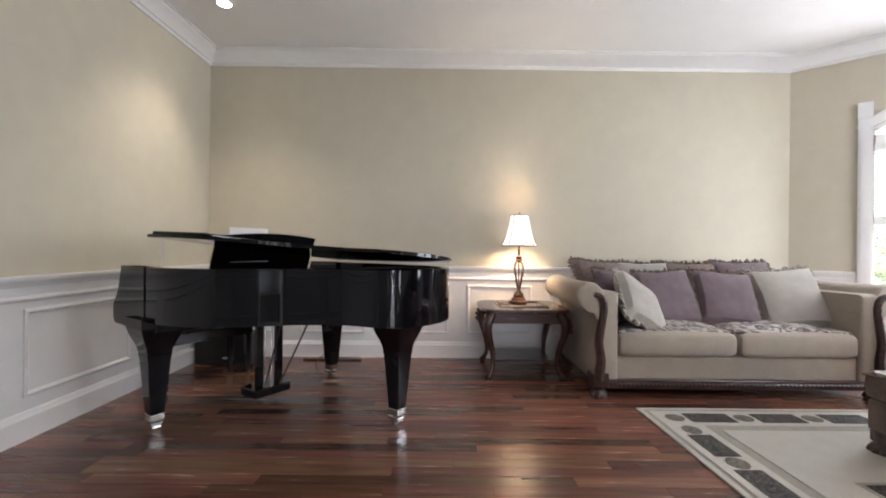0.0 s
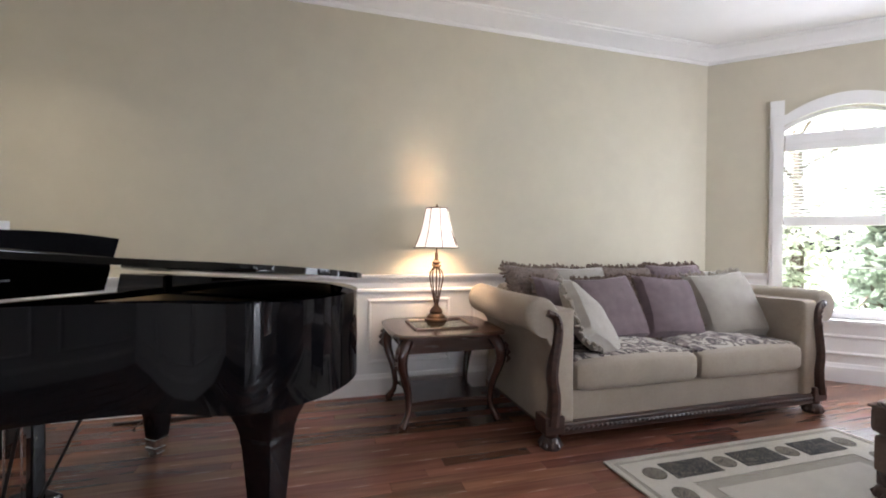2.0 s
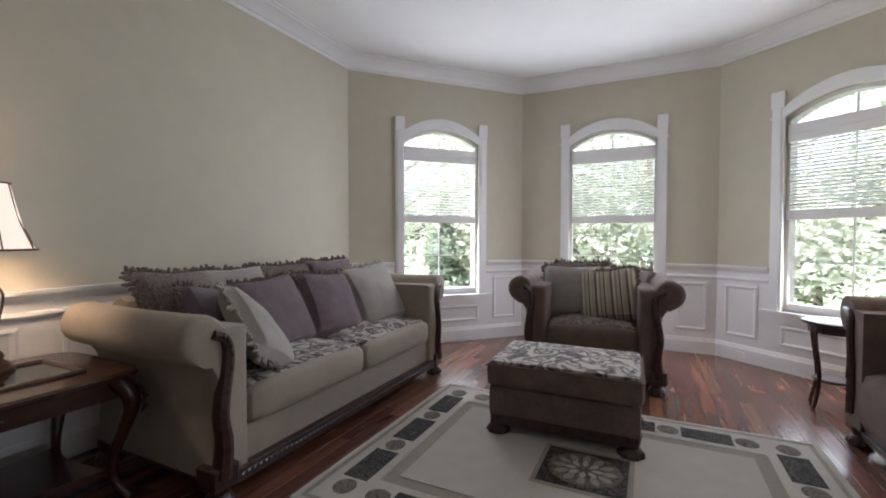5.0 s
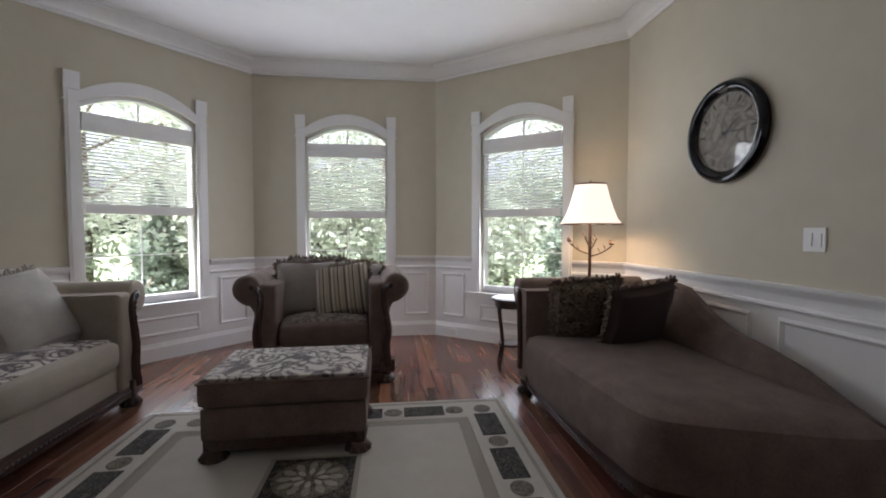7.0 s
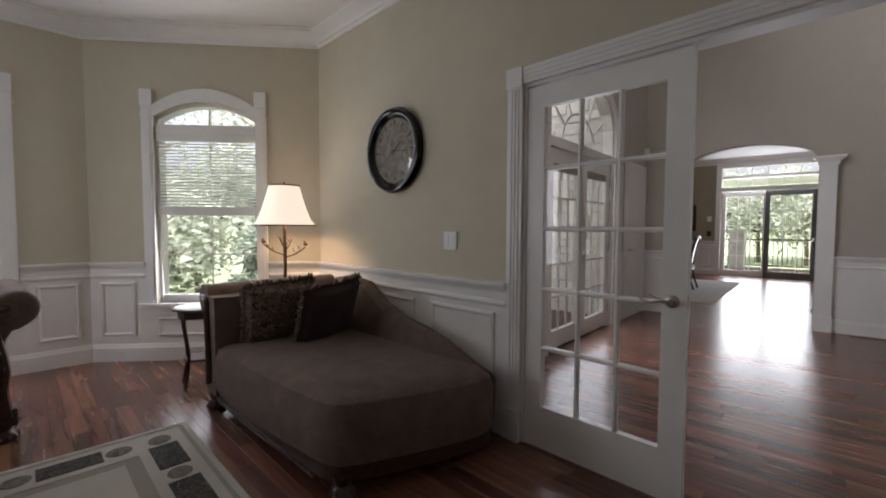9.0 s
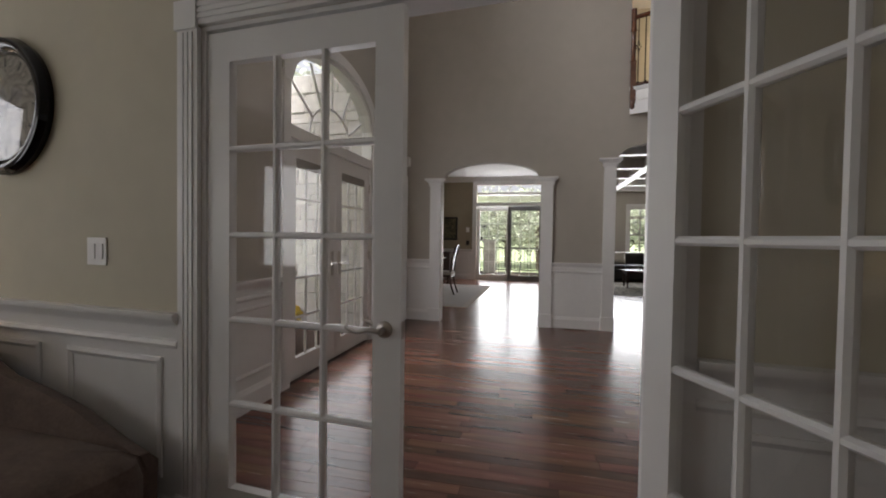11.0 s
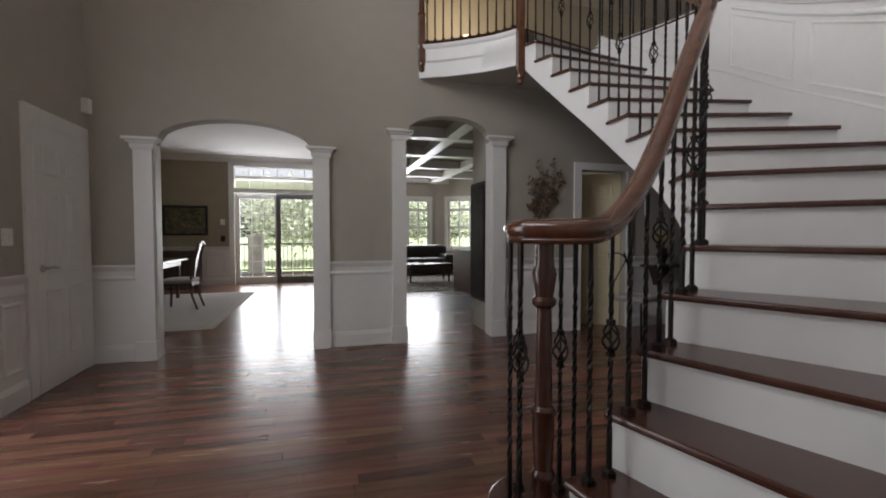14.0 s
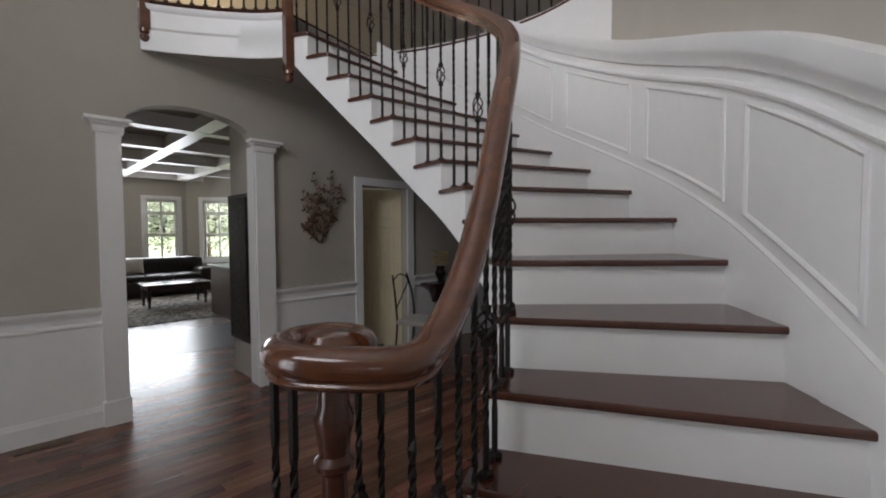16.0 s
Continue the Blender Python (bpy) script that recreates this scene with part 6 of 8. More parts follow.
# armchair and ottoman
CHAIR = spot(3.52, 2.08, 0, -90 + 4)
chair = thing("armchair", CHAIR, "taupe scroll-arm armchair before a window", "armchair")
rolled_seat(chair, 1.23, 0.98, 0.88, 0.50, TAUPECLOTH, DAMASK_DARK, 1, 0.86)
for k, (x, y, z, s, rx, ry, rz, mat, lab, fr) in enumerate((
        (-0.13, 0.66, 0.74, 0.50, 66, 0, 4, BROWNCLOTH, "dark brown fringed pillow behind others on the armchair", FRINGE),
        (0.24, 0.64, 0.71, 0.48, 64, 6, -6, GREYCLOTH, "grey-brown fringed pillow on the armchair", FRINGE),
        (-0.20, 0.44, 0.72, 0.50, 62, 0, 6, GREYCLOTH, "grey-brown fringed pillow on the armchair", FRINGE),
        (0.14, 0.36, 0.71, 0.48, 60, -8, -4, STRIPED, "striped tan pillow with dark fringe on the armchair", FRINGE))):
    pillow(x * 0.9, y, z, s, rx, ry, rz, mat, lab, fr, 0.17, None, True, CHAIR, 20 + k)
ott = thing("ottoman", spot(2.725, 2.12, 0, 1.5), "taupe ottoman with a floral damask top", "ottoman")
part("body", rounded(-0.29, -0.42, 0.135, 0.29, 0.42, 0.31, 0.02), TAUPECLOTH, ott, smooth=True)
part("cushion", rounded(-0.305, -0.435, 0.305, 0.305, 0.435, 0.45, 0.04, crown=0.02), TAUPECLOTH, ott, smooth=True)
part("patterned_top", rounded(-0.285, -0.415, 0.43, 0.285, 0.415, 0.462, 0.02, crown=0.021), DAMASK, ott, "pale floral damask top", smooth=True)
part("piping", tube([(-0.30, -0.43, 0.437), (0.30, -0.43, 0.437), (0.30, 0.43, 0.437), (-0.30, 0.43, 0.437), (-0.30, -0.43, 0.437)], 0.006, 6), TAUPECLOTH, ott)
part("base_frame", box(-0.28, -0.41, 0.08, 0.28, 0.41, 0.14), DARKWOOD, ott, bevel=0.006)
for x in (-0.235, 0.235):
    for y in (-0.37, 0.37):
        carved_foot(x, y, ott, 0.14, 0.065)

# chaise along the clock wall: head at +x
chaise = thing("chaise_longue", spot(0.10, 0, 0), "taupe chaise longue with scroll head by the wall", "chaise longue")
Y0, Y1 = -0.36, 0.61
outl = [(3.02, Y1), (2.3, Y1 - 0.01), (1.84, Y1 - 0.05), (1.70, Y1 - 0.08), (1.62, Y1 - 0.16), (1.52, 0.20), (1.42, -0.10), (1.40, -0.27), (1.45, -0.34), (1.6, Y0), (3.02, Y0)]
line = [(p.x, p.y) for p in curve_pts([(x, y, 0) for x, y in outl], 4)]
inn = [((x - 2.2) * 0.985 + 2.2, (y - 0.05) * 0.97 + 0.05) for x, y in line]
inn2 = [((x - 2.2) * 0.93 + 2.2, (y - 0.05) * 0.88 + 0.05) for x, y in line]
part("seat_cushion", loft([[(x, y, 0.155) for x, y in inn], [(x, y, 0.19) for x, y in line], [(x, y, 0.39) for x, y in line], [(x, y, 0.445) for x, y in inn], [(x, y, 0.475) for x, y in inn2], [((x - 2.2) * 0.6 + 2.2, (y - 0.05) * 0.6 + 0.05, 0.492) for x, y in line]]), TAUPECLOTH, chaise, smooth=True)
part("base_frame", loft([[((x - 2.2) * 0.99 + 2.2, (y - 0.05) * 0.97 + 0.05, z) for x, y in line] for z in (0.085, 0.155)]), DARKWOOD, chaise)
rope_strip((1.75, Y1 - 0.03, 0.12), (3.0, Y1 - 0.008, 0.12), chaise, 46)
prof, (cx, cz, r) = scroll_arm(3.0, 3.27, 0, 1, 0.3, 0.86, 1)
part("head_arm", loft([[(x, y, z) for x, z in prof] for y in [Y0 + (Y1 - Y0) * k / 6 for k in range(7)]]), TAUPECLOTH, chaise, smooth=True)
bm = bmesh.new()
tube(curve_pts([(cx, Y1 + 0.01, cz + 0.02), (cx - 0.08, Y1 + 0.01, cz), (cx - 0.09, Y1 + 0.01, cz - 0.12), (3.10, Y1 + 0.01, 0.4), (3.11, Y1 + 0.01, 0.2)], 5), 0.022, 8, bm)
part("carved_arm_front", bm, DARKWOOD, chaise, smooth=True)
rings = []
for k in range(33):
    x = 3.12 - 1.62 * k / 32
    u = k / 32
    swoop = ((0, 0.84), (0.14, 0.88), (0.28, 0.85), (0.40, 0.73), (0.52, 0.645), (0.66, 0.61), (0.78, 0.565), (0.90, 0.485), (1.0, 0.43))
    j = max(i for i in range(8) if swoop[i][0] <= u)
    t = swoop[j][1] + (swoop[j + 1][1] - swoop[j][1]) * (u - swoop[j][0]) / (swoop[j + 1][0] - swoop[j][0])
    rings.append([(x, Y0 + 0.10, 0.3), (x, Y0 + 0.04, t - 0.04), (x, Y0, t), (x, Y0 - 0.05, t - 0.01), (x, Y0 - 0.085, t - 0.05), (x, Y0 - 0.08, 0.2), (x, Y0, 0.2)])
part("backrest", loft(rings), TAUPECLOTH, chaise, smooth=True)
for x, y in ((3.12, Y1 - 0.04), (1.66, Y1 - 0.13), (3.12, Y0), (1.66, Y0 + 0.06)):
    carved_foot(x, y, chaise, 0.12, 0.055)
pillow(2.97, 0.24, 0.67, 0.46, 70, 4, -118 + 180 + 22, FLORAL, "brown floral pillow on the chaise", FRINGE, 0.17, None, True, spot(0, 0), 31)
pillow(2.76, -0.02, 0.665, 0.46, 68, 6, -118 + 180 + 40, BROWNCLOTH, "dark brown chenille pillow on the chaise", FRINGE, 0.18, 0.50, True, spot(0, 0), 32)

# rug
rug = thing("area_rug", spot(0, 0, 0), "cream rug with dark scroll border panels", "rug")
RX0, RX1, RY0, RY1 = 1.42, 3.11, 0.79, 3.12
part("rug_base", rounded(RX0, RY0, 0.0125, RX1, RY1, 0.020, 0.004), RUG_BAND, rug)
bw = 0.035
for i, (o, w, mat, z) in enumerate(((0.0, 0.03, RUG_FIELD, 0.0235), (0.055, 0.235, RUG_FIELD, 0.0235))):
    bm = bmesh.new()
    a, b, c, d = RX0 + o, RX1 - o, RY0 + o, RY1 - o
    box(a, c, 0.0145, b, c + w, z, bm)
    box(a, d - w, 0.0145, b, d, z, bm)
    box(a, c + w, 0.0145, a + w, d - w, z, bm)
    box(b - w, c + w, 0.0145, b, d - w, z, bm)
    part("border_band", bm, mat, rug)
bm = bmesh.new()
box(RX0 + 0.36, RY0 + 0.36, 0.0145, RX1 - 0.36, RY1 - 0.36, 0.0235, bm)
part("field", bm, RUG_FIELD, rug)


def border(p0, p1, n):
    """Dark scroll blocks alternating with round rosettes along one edge."""
    a, b = Vector(p0), Vector(p1)
    d = (b - a).normalized()
    s = Vector((-d.y, d.x))
    ln = (b - a).length / n
    for k in range(n):
        c = a + d * (ln * (k + 0.5))
        if k % 2:
            w, h = ln * 1.3 / 2, 0.070
            poly = [c + d * w * u + s * h * v for u, v in ((-1, -1), (1, -1), (1, 1), (-1, 1))]
            part("scroll_block", prism([(p.x, p.y) for p in poly], 0.0145, 0.0262), RUG_FIGURE, rug)
        else:
            poly = [c + d * 0.06 * math.cos(6.283 * j / 18) + s * 0.055 * math.sin(6.283 * j / 18) for j in range(18)]
            part("rosette", prism([(p.x, p.y) for p in poly], 0.0145, 0.0262), RUG_OVAL, rug)


bc = 0.055 + 0.1175
border((RX0 + 0.06, RY0 + bc), (RX1 - 0.06, RY0 + bc), 7)
border((RX0 + 0.06, RY1 - bc), (RX1 - 0.06, RY1 - bc), 7)
border((RX0 + bc, RY0 + 0.26), (RX0 + bc, RY1 - 0.26), 9)
border((RX1 - bc, RY0 + 0.26), (RX1 - bc, RY1 - 0.26), 9)
mx, my = 2.23, 1.95
part("medallion", prism([(mx - 0.21, my - 0.23), (mx + 0.21, my - 0.23), (mx + 0.21, my + 0.23), (mx - 0.21, my + 0.23)], 0.0145, 0.0255), RUG_BAND, rug)
part("medallion_ground", prism([(mx - 0.185, my - 0.205), (mx + 0.185, my - 0.205), (mx + 0.185, my + 0.205), (mx - 0.185, my + 0.205)], 0.0145, 0.027), RUG_FIGURE, rug)
part("medallion_oval", prism([(mx + 0.16 * math.cos(6.283 * j / 28), my + 0.18 * math.sin(6.283 * j / 28)) for j in range(28)], 0.0145, 0.0285), RUG_OVAL, rug)
for ring_r, n, pl, mat, z in ((0.105, 12, 0.042, RUG_BAND, 0.0297), (0.055, 8, 0.030, RUG_FIELD, 0.0305)):
    for k in range(n):
        a = 6.283 * k / n
        c, d, s = Vector((mx + ring_r * math.cos(a), my + 1.12 * ring_r * math.sin(a))), Vector((math.cos(a), math.sin(a))), Vector((-math.sin(a), math.cos(a)))
        part("petal", prism([tuple(c + d * pl * u + s * pl * v) for u, v in ((-1, 0), (-0.3, -0.42), (0.45, -0.45), (1, 0), (0.45, 0.45), (-0.3, 0.42))], 0.0145, z), mat, rug)

# end table with glass top
tab = thing("end_table", spot(0.79, 4.08, 0), "carved cherry end table with inset glass top", "end table")


def bowed(w, d, n=8, bow=0.03, ear=0.03):
    pts = []
    for cx, cy, ax, ay in ((-1, -1, 1, 0), (1, -1, 0, 1), (1, 1, -1, 0), (-1, 1, 0, -1)):
        for k in range(n):
            t = k / n
            x, y = cx * w / 2 + ax * w * t, cy * d / 2 + ay * d * t
            o = bow * math.sin(math.pi * t)
            nx, ny = ay, -ax
            e = ear * max(0, 1 - min(t, 1 - t) * 9)
            r = math.hypot(x, y)
            pts.append((x + nx * o * 0.6 - x / r * e, y + ny * o * 0.6 - y / r * e))
    return pts


o1, o2 = bowed(0.74, 0.68), bowed(0.71, 0.65)
inner_hole = [(-0.2, -0.17), (0.2, -0.17), (0.2, 0.17), (-0.2, 0.17)]
part("tabletop", loft([[(x, y, 0.572) for x, y in o2], [(x, y, 0.58) for x, y in o1], [(x, y, 0.594) for x, y in o1], [(x, y, 0.602) for x, y in o2]]), TABLEWOOD, tab, bevel=0.0)
part("glass_inset", prism(inner_hole, 0.603, 0.606), TABLEGLASS, tab, "clear glass inset")
part("inset_frame", frame_on(Matrix(((1, 0, 0, 0), (0, 0, 1, 0), (0, 1, 0, 0.591), (0, 0, 0, 1))), -0.215, 0.215, -0.185, 0.185, 0.02), DARKWOOD, tab)
for s0 in ((-0.30, -0.275, 0.30, -0.25), (-0.30, 0.25, 0.30, 0.275), (-0.30, -0.25, -0.275, 0.25), (0.275, -0.25, 0.30, 0.25)):
    part("apron", box(s0[0], s0[1], 0.475, s0[2], s0[3], 0.572), TABLEWOOD, tab)
for sx in (-1, 1):
    for sy in (-1, 1):
        ln = curve_pts([(sx * 0.285, sy * 0.26, 0.56), (sx * 0.325, sy * 0.295, 0.49), (sx * 0.325, sy * 0.295, 0.40), (sx * 0.285, sy * 0.262, 0.25), (sx * 0.275, sy * 0.255, 0.12), (sx * 0.305, sy * 0.28, 0.045), (sx * 0.325, sy * 0.295, 0.022)], 4)
        rr = [0.04, 0.042, 0.043, 0.042, 0.042, 0.041, 0.038, 0.036, 0.034, 0.031, 0.029, 0.027, 0.025, 0.023, 0.021, 0.020, 0.019, 0.019, 0.020, 0.022, 0.025, 0.027, 0.026, 0.024, 0.022]
        leg = part("leg", tube(ln, rr, 10), TABLEWOOD, tab, smooth=True)
        bm = bmesh.new()
        for k in range(3):
            p = ln[3 + k * 2]
            tube([p + Vector((sx * 0.03, sy * 0.03, 0.025)), p + Vector((sx * 0.045, sy * 0.04, 0)), p + Vector((sx * 0.028, sy * 0.028, -0.03))], [0.006, 0.014, 0.004], 6, bm)
        part("carved_leaf", bm, DARKWOOD, leg, smooth=True)["kind"] = "stuff"
part("shelf", prism(bowed(0.52, 0.47, 8, -0.05, 0.0), 0.135, 0.155), TABLEWOOD, tab)


def shade_mesh(r0, r1, z0, z1, n=8, flare=0.35):
    """Bell-shaped panelled shade."""
    rings = []
    for j in range(9):
        t = j / 8
        r = r0 + (r1 - r0) * (t ** (1 - flare) if flare < 0.5 else t)
        rings.append([(r * (1 - 0.03 * (0.5 - 0.5 * math.cos(n * 6.283 * i / 48))) * math.cos(6.283 * i / 48), r * (1 - 0.03 * (0.5 - 0.5 * math.cos(n * 6.283 * i / 48))) * math.sin(6.283 * i / 48), z0 + (z1 - z0) * t) for i in range(48)])
    return loft(rings, None, False)


lampa = thing("table_lamp", spot(0.805, 4.25, 0.606), "bronze cage table lamp with lit cream shade on an end table", "table lamp")
part("base", lathe([(0.085, 0), (0.085, 0.012), (0.07, 0.02), (0.066, 0.035), (0.045, 0.05), (0.05, 0.065), (0.04, 0.085), (0.022, 0.10), (0.014, 0.12), (0.008, 0.13)], 24), BRONZE, lampa, smooth=True)
for k in range(4):
    a = 0.785 + k * 1.571
    part("cage_rod", tube(curve_pts([(0.014 * math.cos(a), 0.014 * math.sin(a), 0.12), (0.03 * math.cos(a), 0.03 * math.sin(a), 0.19), (0.056 * math.cos(a), 0.056 * math.sin(a), 0.32), (0.040 * math.cos(a), 0.040 * math.sin(a), 0.37), (0.018 * math.cos(a), 0.018 * math.sin(a), 0.385), (0.035 * math.cos(a), 0.035 * math.sin(a), 0.41)], 4), 0.005, 6), BRONZE, lampa, smooth=True)
part("stem", tube([(0, 0, 0.12), (0, 0, 0.62)], 0.006, 8), BRONZE, lampa)
part("collar", lathe([(0.012, 0.38), (0.034, 0.395), (0.018, 0.41), (0.036, 0.43), (0.014, 0.445), (0.012, 0.50)], 18), BRONZE, lampa, smooth=True)
sh = part("shade", shade_mesh(0.165, 0.082, 0.535, 0.825), SHADE, lampa, "lit cream cloth shade", smooth=True)
for k in range(8):
    a = 6.283 * k / 8
    part("shade_rib", tube([(0.167 * math.cos(a), 0.167 * math.sin(a), 0.535), (0.110 * math.cos(a), 0.110 * math.sin(a), 0.68), (0.083 * math.cos(a), 0.083 * math.sin(a), 0.826)], 0.003, 5), BRONZE, sh)
part("shade_trim", tube([(0.166 * math.cos(6.283 * i / 32), 0.166 * math.sin(6.283 * i / 32), 0.535) for i in range(33)], 0.005, 6), BRONZE, sh)
part("shade_trim", tube([(0.082 * math.cos(6.283 * i / 32), 0.082 * math.sin(6.283 * i / 32), 0.825) for i in range(33)], 0.004, 6), BRONZE, sh)
part("finial", lathe([(0.004, 0.82), (0.010, 0.838), (0.004, 0.855)], 10), BRONZE, lampa)
part("bulb", lathe([(0.012, 0.62), (0.03, 0.66), (0.026, 0.70), (0.006, 0.72)], 12), BULB, lampa).visible_shadow = False
LAMP_POWER = 2.6
lamp_at("table_lamp_bulb", "POINT", spot(0.805, 4.25, 0.606 + 0.68), LAMP_POWER, (1.0, 0.76, 0.48), 0.04)

lampb = thing("floor_lamp", spot(3.58, -0.09, 0), "dark branch floor lamp with birds and lit shade", "floor lamp")
part("base", lathe([(0.14, 0.0125), (0.14, 0.025), (0.10, 0.04), (0.02, 0.055)], 24), BRONZE, lampb, smooth=True)
part("pole", tube(curve_pts([(0, 0, 0.05), (0.01, 0, 0.5), (-0.008, 0.004, 0.95), (0.005, 0, 1.28)], 5), 0.014, 8), BRONZE, lampb, smooth=True)
for k, (a, z, ln) in enumerate(((0.9, 1.02, 0.17), (3.9, 1.0, 0.18), (2.4, 1.08, 0.12), (5.4, 1.06, 0.13))):
    e = Vector((ln * math.cos(a), ln * math.sin(a), z + 0.09))
    br = part("branch", tube(curve_pts([(0, 0, z), (e.x * 0.5, e.y * 0.5, z + 0.03), e], 5), 0.006, 6), BRONZE, lampb)
    bm = bmesh.new()
    for j in range(3):
        c = Vector((e.x * (0.5 + 0.25 * j), e.y * (0.5 + 0.25 * j), z + 0.035 + 0.025 * j))
        tube([c, c + Vector((0.012, 0.01, 0.022)), c + Vector((0.02, 0.018, 0.045))], [0.003, 0.011, 0.002], 6, bm, False, 0.4)
    part("leaf", bm, BRONZE, br)
    if k < 2:
        part("bird_figure", loft([[(e.x + u, e.y + r * math.cos(q * 1.047), e.z + 0.022 + h + r * math.sin(q * 1.047)) for q in range(6)] for u, r, h in ((-0.04, 0.003, -0.005), (-0.012, 0.015, 0.0), (0.01, 0.017, 0.006), (0.02, 0.011, 0.022), (0.034, 0.002, 0.022))]), BRONZE, lampb, smooth=True)
sh = part("shade", shade_mesh(0.255, 0.125, 1.27, 1.60), SHADE_2, lampb, "lit cream bell shade", smooth=True)
for z, r in ((1.27, 0.256), (1.60, 0.125)):
    part("shade_trim", tube([(r * math.cos(6.283 * i / 40), r * math.sin(6.283 * i / 40), z) for i in range(41)], 0.006, 6), BRONZE, sh)
part("finial", lathe([(0.004, 1.59), (0.010, 1.615), (0.004, 1.635)], 10), BRONZE, lampb)
part("harp", tube([(0, 0, 1.28), (0, 0, 1.60)], 0.004, 6), BRONZE, lampb)
lamp_at("floor_lamp_bulb", "POINT", spot(3.58, -0.09, 1.42), 3.6, (1.0, 0.76, 0.48), 0.04)

st = thing("side_table", spot(3.86, 0.50, 0), "small round dark wood side table by the window", "side table")
part("tabletop", lathe([(0.17, 0.60), (0.185, 0.606), (0.185, 0.618), (0.17, 0.625)], 28), DARKWOOD, st, smooth=True)
part("apron", lathe([(0.145, 0.54), (0.15, 0.60)], 24), DARKWOOD, st)
part("shelf", lathe([(0.11, 0.20), (0.115, 0.205), (0.115, 0.215), (0.11, 0.22)], 24), DARKWOOD, st)
for k in range(4):
    a = 0.6 + k * 1.571
    part("leg", tube(curve_pts([(0.14 * math.cos(a), 0.14 * math.sin(a), 0.59), (0.155 * math.cos(a), 0.155 * math.sin(a), 0.5), (0.115 * math.cos(a), 0.115 * math.sin(a), 0.22), (0.16 * math.cos(a), 0.16 * math.sin(a), 0.0)], 5), 0.013, 7), DARKWOOD, st, smooth=True)

clock = thing("wall_clock", spot(2.64, -0.54, 1.83) @ pose(0, 0.0, 0, -90), "round wall clock with black frame and parchment face", "wall clock")
part("frame", ring_lathe([(0.24, 0.004), (0.31, 0.004), (0.318, 0.03), (0.305, 0.055), (0.285, 0.06), (0.262, 0.05), (0.25, 0.03), (0.24, 0.022)], 48), LACQUER, clock, "black rounded frame", smooth=True)
part("face", lathe([(0.248, 0.006), (0.248, 0.018)], 48), CLOCKFACE, clock)
part("glass", lathe([(0.252, 0.034), (0.252, 0.037)], 48), PANE, clock)
for a, ln, w in ((math.radians(215), 0.12, 0.008), (math.radians(175), 0.18, 0.006)):
    d = Vector((math.cos(a), math.sin(a), 0))
    s = Vector((-d.y, d.x, 0))
    part("hand", prism([((-d * 0.03 + s * w).x, (-d * 0.03 + s * w).y), ((-d * 0.03 - s * w).x, (-d * 0.03 - s * w).y), ((d * ln).x, (d * ln).y)], 0.022, 0.024), BLACK, clock)
for k in range(12):
    a = 6.283 * k / 12
    part("hour_mark", box(0.185, -0.006, 0.018, 0.225, 0.006, 0.0195, None, pose(0, 0, 0, 0, 0, math.degrees(a))), BLACK, clock)
sw = thing("light_switch", spot(2.065, -0.54, 1.168), "white double light switch plate on the wall", "light switch")
part("plate", box(-0.058, 0.001, -0.06, 0.058, 0.007, 0.06), PLASTIC, sw, bevel=0.002)
for x in (-0.024, 0.024):
    part("rocker", box(x - 0.016, 0.006, -0.033, x + 0.016, 0.011, 0.033), PLASTIC, sw, bevel=0.001)
can = thing("recessed_light", spot(-1.70, 3.62, CEILING), "white recessed ceiling spotlight over the piano", "ceiling light")
part("trim_ring", ring_lathe([(0.055, -0.001), (0.085, -0.001), (0.085, -0.006), (0.055, -0.008)], 28), PLASTIC, can)
part("bulb", lathe([(0.05, -0.002), (0.05, -0.004)], 20), BULB, can)
lamp_at("recessed_spot", "SPOT", spot(-1.70, 3.62, CEILING - 0.02) @ pose(0, 0, 0, 0, 0, 0), 16, (1.0, 0.88, 0.68), 0.05, None, 100)
for i in (1, 2, 3):
    m, ln = along(CORNERS[i], CORNERS[i + 1])
    out = thing("wall_outlet", m @ pose(ln - 0.25, 0.028, 0.075), "white wall outlet in the baseboard", "outlet", "baseboard outlets")
    part("plate", box(-0.04, 0, -0.035, 0.04, 0.006, 0.035), PLASTIC, out, bevel=0.002)

# ---- things: foyer ----
PLACE = WING
railing = thing("stair_railing", pose(0, 0, 0), "curved cherry handrail with twisted iron balusters", "stair railing")
NEWEL = Vector((-0.49, -2.38))
VOL_Z = 1.235


def rail_z(n):
    """Underside height of the handrail at step n: level from the volute, then climbing."""
    t = max(0.0, (n - 2.2) / 4.3)
    top = 6.5 * RISE + 0.97
    if t >= 1:
        return n * RISE + 0.95
    return VOL_Z - 0.02 + (top - VOL_Z) * (3 * t * t - 2 * t ** 3) + (RISE * 4.3) * (t ** 3 - t * t)


spiral = []
for k in range(26):
    a = math.radians(-250 + 340 * k / 25)
    r = 0.060 + 0.10 * (k / 25) ** 1.7
    spiral.append((NEWEL.x + r * math.cos(a), NEWEL.y + r * math.sin(a), VOL_Z))
rail_pts = spiral[:-2]
for k in range(0, 60):
    n = 2.1 + 14.9 * k / 59
    a, b = inner_at(n), outer_at(n)
    d = (b - a).normalized()
    p = a + d * 0.03
    rail_pts.append((p.x, p.y, rail_z(n) + 0.02))
rail_pts = [tuple(p) for p in curve_pts(rail_pts[::2] + [rail_pts[-1]], 3)]
part("handrail", tube(rail_pts, 0.040, 14, None, False, 0.9), RAILWOOD, railing, "polished cherry handrail", smooth=True)
